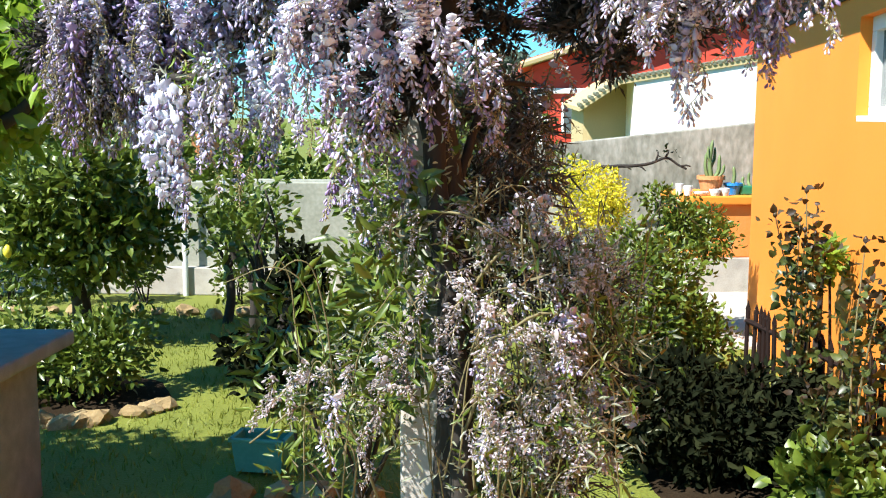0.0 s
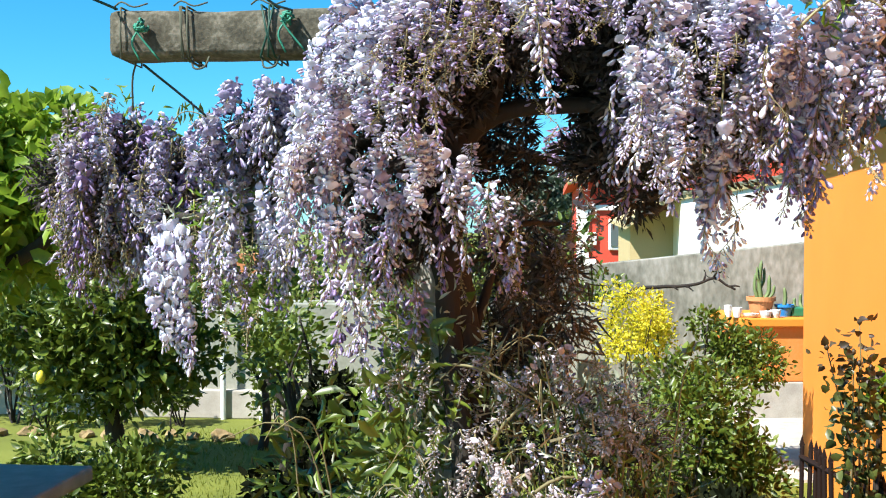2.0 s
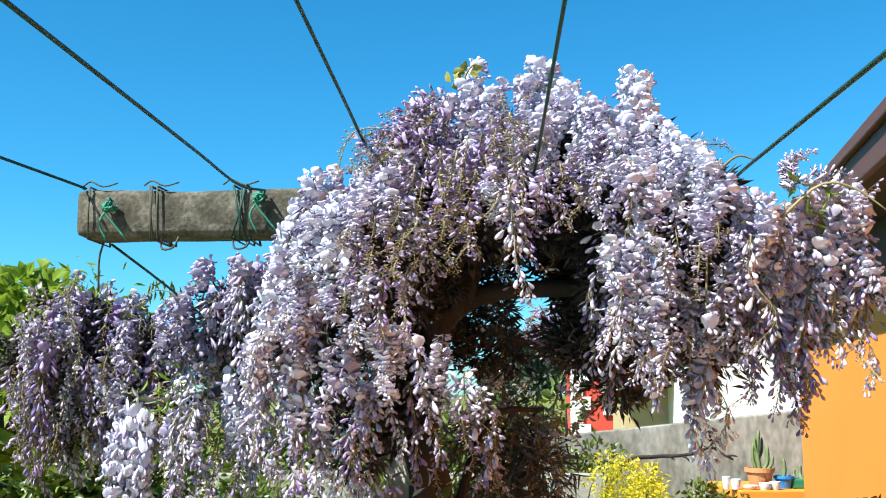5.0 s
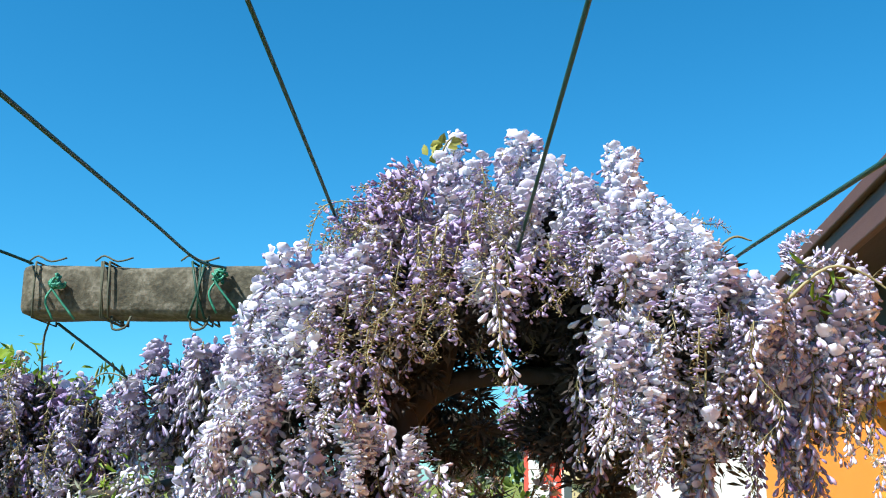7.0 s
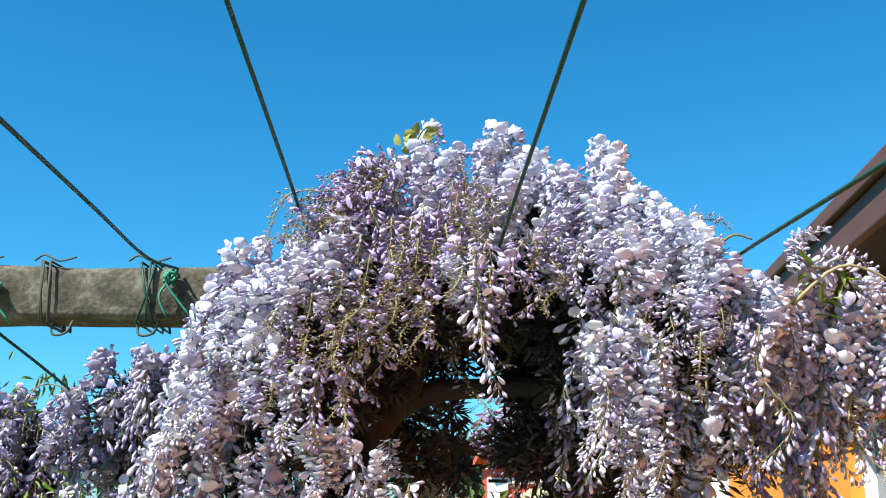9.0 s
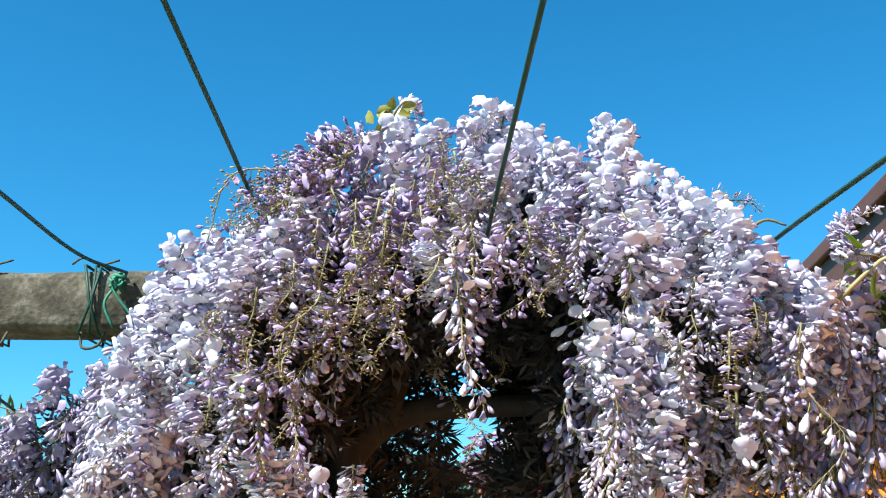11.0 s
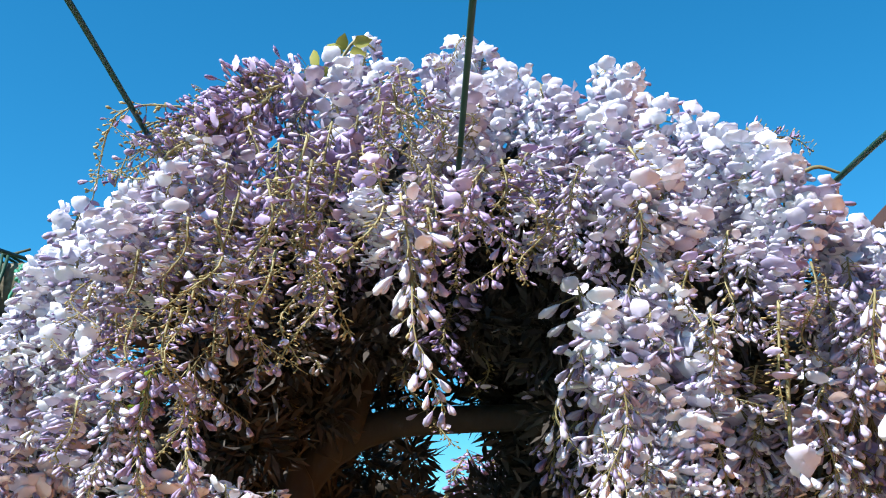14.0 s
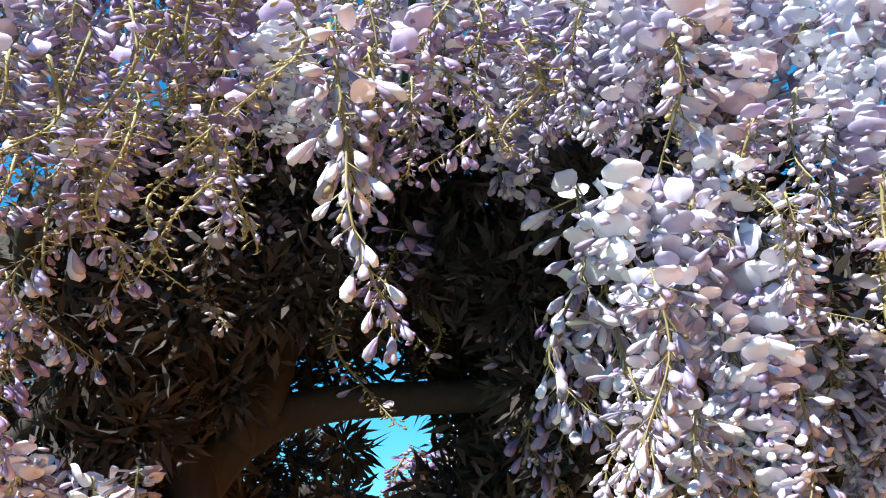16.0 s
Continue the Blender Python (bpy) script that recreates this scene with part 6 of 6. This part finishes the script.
def tree(name, label, base, fork, limbs, n_clumps, centre, spread, radius, n_leaves, leaf, mat, trunk_r=0.07, template=LEAF, low=0.5):
    t = thing(name, label, "tree")
    bm = bmesh.new()
    b, f = Vector(base), Vector(fork)
    tube(bm, curve([b - Vector((0, 0, 0.05)), b.lerp(f, 0.5) + Vector((0.03, 0, 0)), f], 10), [trunk_r * (1.25 - 0.05 * i) for i in range(10)], 9)
    part("trunk", bm, BARK, t, smooth=True)
    cs = clump_centres(n_clumps, centre, spread, low)
    for k in range(limbs):
        c = Vector(cs[k % n_clumps])
        bm = bmesh.new()
        mid = f.lerp(c, 0.45) + Vector((rng.normal() * 0.06, rng.normal() * 0.06, 0.08))
        tube(bm, curve([f, mid, c], 9), [trunk_r * 0.55 * (1 - 0.09 * i) for i in range(9)], 6)
        part("limb", bm, BARK, t, smooth=True)
    p, o = blobs(cs, radius * rng.uniform(0.7, 1.25, n_clumps), n_leaves)
    leaves("crown", p, o, leaf, mat, t, template)
    return t


citrus = tree("citrus_tree", "small dark green lemon tree with short trunk", (-3.05, 7.7, 0), (-3.05, 7.65, 0.42), 9, 34, (-2.95, 7.5, 1.0), (0.86, 0.6, 0.50), 0.25, 8200, 0.08, LEAFDARK, 0.07)
for p in ((-3.62, 6.95, 0.66), (-3.2, 6.9, 0.75)):
    bm = bmesh.new()
    lathe(bm, [(0.004, -0.045), (0.018, -0.036), (0.029, -0.012), (0.029, 0.012), (0.018, 0.034), (0.005, 0.046)], 12, p)
    part("lemon", bm, LEMON, citrus, "ripe yellow lemon", True)
shrub("low_bush", "low rounded dark green bush in a stone-edged bed", "bush", (-2.45, 6.0, 0.28), (0.42, 0.3, 0.22), 16, 0.17, 3200, 0.055, LEAFDARK, low=0.12)
loquat = tree("loquat_tree", "tall bright green leafy tree with a crooked dark limb", (-2.9, 3.9, 0), (-2.65, 3.85, 1.3), 10, 46, (-2.08, 3.65, 1.86), (0.70, 0.55, 0.30), 0.19, 8000, 0.075, LEAFBRIGHT, 0.06, LEAF, 1.62)
bm = bmesh.new()
tube(bm, curve([(-2.65, 3.85, 1.3), (-2.1, 3.7, 1.42), (-1.74, 3.62, 1.57), (-1.5, 3.6, 1.72), (-1.46, 3.6, 1.95)], 20), [0.04 - 0.0013 * i for i in range(20)], 8)
part("limb", bm, BARK, loquat, smooth=True)
# crown carried on out of view, to cast the shadow on lawn and table
p1, o1 = blobs(clump_centres(60, (-3.3, 3.55, 2.1), (1.1, 0.75, 0.35), 1.6), np.full(60, 0.2), 13000)
leaves("crown", p1, o1, 0.075, LEAFBRIGHT, loquat)
# unseen detached clumps, added to throw the shadow band across the lawn
p1, o1 = blobs(clump_centres(16, (-2.85, 5.65, 2.05), (0.42, 0.26, 0.18), 1.85), np.full(16, 0.17), 3600)
leaves("crown", p1, o1, 0.085, LEAFBRIGHT, loquat)
p1, o1 = blobs([(-1.66, 3.6, 2.06), (-1.52, 3.6, 2.08), (-1.45, 3.62, 2.02), (-1.55, 3.62, 1.95), (-1.64, 3.6, 1.88), (-1.42, 3.6, 2.10), (-1.7, 3.6, 1.97)], [0.10, 0.08, 0.06, 0.08, 0.09, 0.04, 0.1], 900)
leaves("crown", p1, o1, 0.062, LEAFBRIGHT, loquat)
# dark small trees before the back wall
for i, (x, y, h, s) in enumerate(((-1.42, 6.6, 0.95, 0.3), (-1.75, 7.6, 0.95, 0.26), (-0.75, 7.4, 1.0, 0.38), (-2.1, 8.3, 0.9, 0.28), (-0.1, 7.0, 0.95, 0.35))):
    tree("fruit_tree", "slim dark stemmed shrub tree with sparse leaves", (x, y, 0), (x + 0.03, y, 0.45), 6, 9, (x, y, h), (s, s * 0.8, 0.32), 0.15, 380 + 90 * (i % 3), 0.065, LEAFDARK if i % 2 == 0 else LEAFMID, 0.035)
for x, y, h in ((-3.6, 9.1, 0.5), (-3.1, 9.2, 0.4), (-2.2, 9.2, 0.5), (-1.6, 9.1, 0.55), (-1.1, 9.0, 0.6), (-0.5, 8.6, 0.6), (-4.2, 8.9, 0.6)):
    shrub("border_shrub", "small leafy shrub along the garden wall", "shrub", (x, y, h * 0.6), (0.2, 0.15, h * 0.4), 7, 0.13, 420, 0.06, LEAFMID, stems=5, stem_r=0.01, group="border shrubs", low=0.08)
for x, y, h in ((-0.2, 10.9, 1.5), (0.45, 10.8, 1.35), (-4.6, 9.2, 1.5), (-5.4, 9.2, 1.7)):
    shrub("hedge_shrub", "tall dark green hedge shrub at the garden's end", "shrub", (x, y, h * 0.6), (0.42, 0.25, h * 0.42), 14, 0.2, 1100, 0.07, LEAFDARK, stems=6, group="hedge shrubs", low=0.2)
shrub("fern_clump", "upright green stems with long leaves beside the post", "shrub", (-0.5, 4.2, 0.7), (0.36, 0.35, 0.42), 12, 0.17, 800, 0.09, LEAFDARK, LEAFLONG, stems=10, low=0.15)
shrub("leafy_shrub", "tall leafy shrub with long green leaves behind the post", "shrub", (-0.4, 5.6, 1.05), (0.42, 0.35, 0.4), 11, 0.17, 600, 0.09, LEAFDARK, LEAFLONG, stems=9, low=0.3)
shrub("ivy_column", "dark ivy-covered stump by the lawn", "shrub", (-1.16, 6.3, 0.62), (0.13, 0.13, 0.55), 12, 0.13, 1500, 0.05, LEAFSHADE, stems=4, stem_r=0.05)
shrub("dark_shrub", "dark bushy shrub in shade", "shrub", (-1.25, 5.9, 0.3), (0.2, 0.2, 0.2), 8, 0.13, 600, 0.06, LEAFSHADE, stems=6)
shrub("forsythia", "yellow flowering forsythia bush before the cement wall", "bush", (0.80, 8.2, 1.0), (0.36, 0.25, 0.42), 26, 0.12, 4400, 0.028, YELLOW, LEAF, stems=10, stem_r=0.008, low=0.45)
shrub("green_shrub", "round light green shrub beside the yellow bush", "shrub", (1.40, 7.9, 0.78), (0.36, 0.25, 0.36), 15, 0.15, 3400, 0.042, LEAFROSE, stems=7)
shrub("bed_shrub", "mixed green shrub in the flower bed", "shrub", (0.95, 6.4, 0.55), (0.38, 0.35, 0.36), 14, 0.2, 3200, 0.046, LEAFROSE, stems=7)
shrub("bed_shrub", "small grey-green shrub in the flower bed", "shrub", (0.62, 6.9, 0.5), (0.28, 0.25, 0.3), 9, 0.16, 900, 0.05, LEAFGREY, stems=6)
shrub("bed_shrub", "leafy green shrub before the low fence", "shrub", (1.24, 6.4, 0.40), (0.2, 0.25, 0.27), 12, 0.15, 2400, 0.045, LEAFROSE, stems=7)
# no shadow falls on this bush; its darkness is in the leaf colour
shrub("shady_bush", "dark bush in the rose bed, shade put into its leaf colour", "bush", (0.93, 4.95, 0.33), (0.34, 0.35, 0.28), 26, 0.15, 7000, 0.05, LEAFSHADE, stems=9)
for x, y, h, w in ((-6.0, 13.0, 1.9, 0.8), (-4.6, 13.4, 1.7, 0.8), (-3.0, 12.8, 1.5, 0.8), (-1.8, 13.2, 1.6, 0.8), (-0.7, 12.6, 1.7, 0.7), (0.3, 13.2, 1.7, 0.7)):
    shrub("hedge_shrub", "leafy trees beyond the garden wall", "shrub", (x, y, h * 0.62), (w, 0.4, h * 0.42), 16, 0.32, 1100, 0.12, LEAFDARK, stems=6, stem_r=0.03, group="trees beyond the wall", low=0.3)
# shade beneath the roses, put into the leaf colour of these two
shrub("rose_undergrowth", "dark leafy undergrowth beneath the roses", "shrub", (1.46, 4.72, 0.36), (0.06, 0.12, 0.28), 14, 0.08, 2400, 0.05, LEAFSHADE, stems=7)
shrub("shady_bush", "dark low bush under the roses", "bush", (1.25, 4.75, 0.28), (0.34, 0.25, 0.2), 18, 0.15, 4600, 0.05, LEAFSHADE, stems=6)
shrub("broadleaf_bush", "low bush with broad light green leaves", "bush", (1.42, 4.0, 0.25), (0.32, 0.25, 0.17), 16, 0.14, 1500, 0.062, LEAFROSE, LEAFROUND, stems=8)


def rose(x, y, h, n, label):
    """An upright rose: thorny canes with leaves in threes and a bud on top."""
    t = thing("rose_bush", label, "rose bush", "roses")
    P, O, P2, O2 = [], [], [], []
    for k in range(n):
        top = Vector((x + rng.normal() * 0.07, y + rng.normal() * 0.08, h * rng.uniform(0.65, 0.92) if k else h))
        if k == 0:
            top.x, top.y = x, y
        pts = curve([(x + rng.normal() * 0.04, y + rng.normal() * 0.04, -0.02), (0.5 * (x + top.x) + rng.normal() * 0.04, y, h * 0.5), top], 24)
        bm = bmesh.new()
        tube(bm, pts, [0.008 - 0.00025 * i for i in range(24)], 6)
        part("cane", bm, LEAFRED if k % 2 else CANE, t, smooth=True)
        for i in range(4, 24):
            for j in range(5):
                a = i * 2.4 + j * 0.9 - 0.7
                d = np.array((math.cos(a), math.sin(a), 0.25))
                q = np.array(pts[i][:]) + d * (0.02 + 0.035 * (j == 1) + 0.02)
                (P2 if i > 20 else P).append(q)
                (O2 if i > 20 else O).append(d)
        bm = bmesh.new()
        lathe(bm, [(0.003, -0.012), (0.010, -0.004), (0.011, 0.004), (0.004, 0.016)], 8, top)
        part("bud", bm, LEAFRED, t, smooth=True)
    leaves("foliage", np.array(P), np.array(O), 0.046, ROSELEAF, t, LEAFROUND)
    leaves("young_foliage", np.array(P2), np.array(O2), 0.040, LEAFRED, t, LEAFROUND)


rose(1.44, 4.9, 1.335, 5, "tall upright rose bush with reddish young shoots")
rose(1.45, 4.15, 1.2, 3, "rose bush with reddish leaves beside the orange wall")
rose(1.44, 4.3, 0.70, 3, "short rose bush among the shrubs")
shrub("young_shrub", "small yellow-green leafy shrub beside the roses", "shrub", (1.64, 5.2, 0.96), (0.05, 0.06, 0.12), 7, 0.07, 260, 0.05, LEAFBRIGHT, stems=4, low=0.4)

for x, y, h, s in ((0.1, 34, 3.6, 1.0), (1.1, 36, 3.9, 1.1), (-1.2, 38, 3.0, 1.0), (-13, 32, 4.4, 1.8), (-16, 33, 4.8, 2.0), (2.4, 38, 3.2, 1.0), (-9.5, 34, 3.0, 1.2)):
    tree("far_tree", "dark evergreen tree behind the houses", (x, y, 0), (x, y, h * 0.45), 5, 14, (x, y, h * 0.72), (s, s * 0.6, h * 0.3), 0.5, 1300, 0.26, LEAFFAR, 0.14, LEAF, 0.8)


# ---- stones, table, planter, fence, pots ----
def stone(x, y, r, label="tawny field stone edging the bed", z=0.0):
    bm = bmesh.new()
    bmesh.ops.create_icosphere(bm, subdivisions=2, radius=1)
    o = Vector((x * 7, y * 5, r * 30))
    for v in bm.verts:
        k = 1 + 0.62 * noise.noise(v.co * 1.2 + o) + 0.2 * noise.noise(v.co * 2.6 + o) + 0.16 * abs(noise.noise(v.co * 4.5 + o)) + 0.08 * noise.noise(v.co * 9 + o)
        v.co = Vector((v.co.x * r * k * 1.15, v.co.y * r * k, v.co.z * r * k * 0.72))
    ob = link_mesh("stone", bm, STONE)
    ob.matrix_world = pose(x, y, z + r * 0.35, 0, 0, rng.uniform(0, 360))
    return tagged(ob, label, "stone", "bed edging stones")


for k in range(15):
    a = math.radians(198 + k * 10 + rng.normal() * 2)
    stone(-2.5 + (0.72 + rng.normal() * 0.02) * math.cos(a), 6.02 + (0.56 + rng.normal() * 0.03) * math.sin(a), rng.uniform(0.04, 0.085))
for x, y, r in ((-0.72, 4.5, 0.085), (-0.88, 4.5, 0.06), (-1.08, 4.4, 0.10), (0.72, 5.5, 0.07), (0.70, 5.8, 0.06), (-0.5, 4.5, 0.07)):
    stone(x, y, r)
for k in range(16):
    stone(-4.4 + k * 0.24 + rng.normal() * 0.04, 8.62 + rng.normal() * 0.05, 0.05 + 0.035 * rng.uniform(), "small pale stone along the wall bed")

table = thing("stone_table", "grey granite garden table on stone legs", "table")
bm = bmesh.new()
rough_block(bm, (1.2, 0.8, 0.065), (-2.40, 4.17, 0.6875), 10, 0.004, 0.012)
part("tabletop", bm, GRANITE, table, smooth=True)
for x in (-2.0, -2.8):
    bm = bmesh.new()
    rough_block(bm, (0.16, 0.5, 0.665), (x, 4.2, 0.325), 6, 0.004, 0.012)
    part("leg", bm, GRANITE, table, smooth=True)

planter = thing("planter_box", "faded teal plastic planter box on the soil", "planter", at=(-1.03, 4.82, 0.02), rz=-6)
bm = bmesh.new()
v = []
for z, k in ((0.0, 0.86), (0.15, 1.0), (0.15, 0.9), (0.03, 0.78)):
    v.append([bm.verts.new((0.125 * k * sx, 0.08 * k * sy, z)) for sx, sy in ((-1, -1), (1, -1), (1, 1), (-1, 1))])
for a, b in zip(v, v[1:]):
    for i in range(4):
        bm.faces.new((a[i], a[(i + 1) % 4], b[(i + 1) % 4], b[i]))
bm.faces.new(v[0][::-1])
bm.faces.new(v[-1])
part("tub", bm, TEAL, planter)
bm = bmesh.new()
for sx, sy, cx, cy in ((0.272, 0.024, 0, -0.082), (0.272, 0.024, 0, 0.082), (0.024, 0.188, -0.125, 0), (0.024, 0.188, 0.125, 0)):
    box(bm, (sx, sy, 0.02), (cx, cy, 0.153), 0.005)
part("rim", bm, TEAL, planter)


def fence():
    """A low dark garden fence of pickets with a rail, stepping down a slope, and a scrolled end post."""
    f = thing("garden_fence", "low dark brown picket fence with scrolled iron post", "fence")
    runs = (((1.40, 5.73), (1.62, 4.39), 19),)
    for (x0, y0), (x1, y1), n in runs:
        yaw = math.degrees(math.atan2(y1 - y0, x1 - x0))
        for k in range(n):
            q = k / (n - 1)
            h = 0.64
            bm = bmesh.new()
            box(bm, (0.028, 0.016, h), (0, 0, h / 2), 0.004)
            bmesh.ops.create_cone(bm, cap_ends=True, segments=4, radius1=0.015, radius2=0.001, depth=0.05, matrix=pose(0, 0, h + 0.024, 0, 0, 45))
            p = part("picket", bm, IRON, f)
            p.matrix_basis = pose(x0 + (x1 - x0) * q, y0 + (y1 - y0) * q, 0, rng.normal() * 1.2, rng.normal() * 1.2, yaw)
        for z in (0.14, 0.58):
            bm = bmesh.new()
            tube(bm, [(x0, y0, z), (x1, y1, z)], 0.014, 6)
            part("rail", bm, IRON, f)
    bm = bmesh.new()
    spiral = [(1.594 + 0.035 * (1 - i / 30) * math.cos(i * 0.42), 4.387, 0.799 + 0.045 * (1 - i / 30) * math.sin(i * 0.42)) for i in range(24)]
    tube(bm, [(1.629, 4.387, 0.0), (1.629, 4.387, 0.5)] + spiral, 0.011, 6)
    part("scroll_post", bm, IRON, f, "iron post with a scrolled top", True)


fence()
LEDGE = 0.936


def pot(name, label, x, y, r, h, mat):
    t = thing(name, label, "plant pot", at=(x, y, LEDGE))
    bm = bmesh.new()
    lathe(bm, [(r * 0.66, 0), (r * 0.93, h * 0.78), (r * 1.06, h * 0.79), (r * 1.06, h), (r * 0.92, h), (r * 0.9, h * 0.86), (0.002, h * 0.86)], 24)
    part("pot", bm, mat, t, smooth=False)
    return t, h * 0.88


def cactus_arm(t, pts, r):
    bm = bmesh.new()
    c = curve(pts, 12)
    n = 14
    rings = []
    for i, p in enumerate(c):
        q = i / 11
        rr = r * (1 - 0.25 * q) * (math.sqrt(max(0.02, 1 - max(0, (q - 0.8) / 0.2) ** 2)))
        rings.append([bm.verts.new(p + Vector((math.cos(2 * math.pi * k / n), math.sin(2 * math.pi * k / n), 0)) * rr * (1.12 if k % 2 else 0.85)) for k in range(n)])
    for a, b in zip(rings, rings[1:]):
        for k in range(n):
            bm.faces.new((a[k], a[(k + 1) % n], b[(k + 1) % n], b[k]))
    bm.faces.new(rings[-1])
    part("cactus_arm", bm, CACTUS, t, smooth=True)


t, z = pot("cactus_pot", "terracotta pot with tall branching cactus", 2.09, 10.2, 0.125, 0.18, TERRACOTTA)
for pts, rad in (([(0, 0, z), (-0.015, 0, z + 0.16), (0.005, 0, z + 0.36)], 0.022), ([(-0.03, 0, z), (-0.055, 0, z + 0.1), (-0.05, 0, z + 0.24)], 0.017), ([(0.03, 0, z), (0.07, 0, z + 0.07), (0.075, 0, z + 0.22)], 0.02),
                 ([(0.0, 0.02, z + 0.1), (0.03, 0.03, z + 0.17), (0.035, 0.03, z + 0.29)], 0.015), ([(-0.005, -0.01, z + 0.14), (-0.035, -0.02, z + 0.2), (-0.04, -0.02, z + 0.30)], 0.013), ([(0.05, -0.03, z), (0.10, -0.03, z + 0.05), (0.115, -0.03, z + 0.13)], 0.016)):
    cactus_arm(t, pts, rad)
t, z = pot("blue_pot", "small blue plastic pot", 2.30, 10.2, 0.085, 0.11, BLUE)
cactus_arm(t, [(0, 0, z), (0.01, 0, z + 0.08), (0.0, 0, z + 0.17)], 0.018)
tray = thing("plant_tray", "green plastic tray with small succulents", "plant tray", at=(2.51, 10.25, LEDGE))
bm = bmesh.new()
box(bm, (0.3, 0.2, 0.085), (0, 0, 0.0425), 0.012)
part("trough", bm, GREENPLASTIC, tray)
for k in range(5):
    cactus_arm(tray, [(-0.11 + 0.055 * k, rng.normal() * 0.03, 0.08), (-0.11 + 0.055 * k, 0, 0.12), (-0.105 + 0.055 * k, 0, 0.17 + 0.04 * (k % 2))], 0.016)
for x, y, rad, h in ((1.77, 10.06, 0.035, 0.11), (1.85, 10.04, 0.045, 0.09), (1.97, 10.05, 0.075, 0.035), (2.10, 10.03, 0.055, 0.06), (2.19, 10.05, 0.05, 0.07)):
    bm = bmesh.new()
    lathe(bm, [(0.002, 0.0), (rad * 0.7, 0.0), (rad * 0.92, h * 0.5), (rad, h), (rad * 0.9, h), (rad * 0.8, h * 0.4), (0.002, h * 0.25)], 16, (x, y, LEDGE))
    tagged(link_mesh("white_dish", bm, OFFWHITE, smooth=False), "small white dish on the orange ledge", "dish", "dishes on the ledge")
# bare branch before the cement wall
espalier = thing("bare_branch", "bare dark twisted branch against the cement wall", "branch")
bm = bmesh.new()
tube(bm, curve([(0.7, 11.0, -0.02), (0.72, 11.0, 0.6), (0.95, 11.05, 1.08), (1.26, 11.1, 1.15), (1.46, 11.1, 1.16), (1.64, 11.1, 1.185), (1.81, 11.1, 1.245), (1.93, 11.1, 1.175), (2.02, 11.1, 1.13)], 40), [0.026 - 0.0004 * i for i in range(40)], 7)
part("main_branch", bm, BARK, espalier, smooth=True)
for a, b in (((1.5, 11.1, 1.165), (1.6, 11.08, 1.11)), ((1.7, 11.1, 1.205), (1.72, 11.08, 1.31)), ((1.8, 11.1, 1.245), (1.83, 11.08, 1.33)), ((1.36, 11.1, 1.155), (1.45, 11.08, 1.12)), ((1.95, 11.1, 1.16), (2.06, 11.08, 1.16))):
    bm = bmesh.new()
    tube(bm, [a, Vector(a).lerp(Vector(b), 0.5) + Vector((0.01, 0, 0.01)), b], [0.012, 0.010, 0.006], 6)
    part("twig", bm, BARK, espalier, smooth=True)
p1 = np.array((1.80, 11.08, 1.28)) + rng.normal(size=(14, 3)) * np.array((0.06, 0.03, 0.04))
leaves("last_leaves", p1, rand_dirs(14), 0.05, LEAFSHADE, espalier)

# grass blades
N = 26000
gx, gy = rng.uniform(-3.4, 1.4, N), rng.uniform(3.2, 9.0, N)
keep = np.ones(N, bool)
for cx, cy, rx, ry in ((-2.55, 6.05, 0.8, 0.55), (-0.35, 3.0, 0.75, 0.45), (1.35, 5.2, 0.75, 1.4)):
    keep &= ((gx - cx) / rx) ** 2 + ((gy - cy) / ry) ** 2 > 1
gx, gy = gx[keep], gy[keep]
up = np.stack([rng.normal(size=len(gx)) * 0.4, rng.normal(size=len(gx)) * 0.4, np.ones(len(gx))], 1)
R = turns(up, rand_dirs(len(gx)), rng.uniform(0.03, 0.065, len(gx)))
blade = ([(-0.07, 0, 0), (0.07, 0, 0), (0.05, 0.1, 0.55), (-0.05, 0.1, 0.55), (0, 0.3, 1)], [(0, 1, 2, 3), (3, 2, 4)], [0, 0])
me = scatter_mesh("grass_blades", [(*blade, R, np.stack([gx, gy, np.full(len(gx), -0.012)], 1))], [BLADE])
tagged(new("grass_blades", me), "short green lawn grass blades", "grass", kind="stuff")
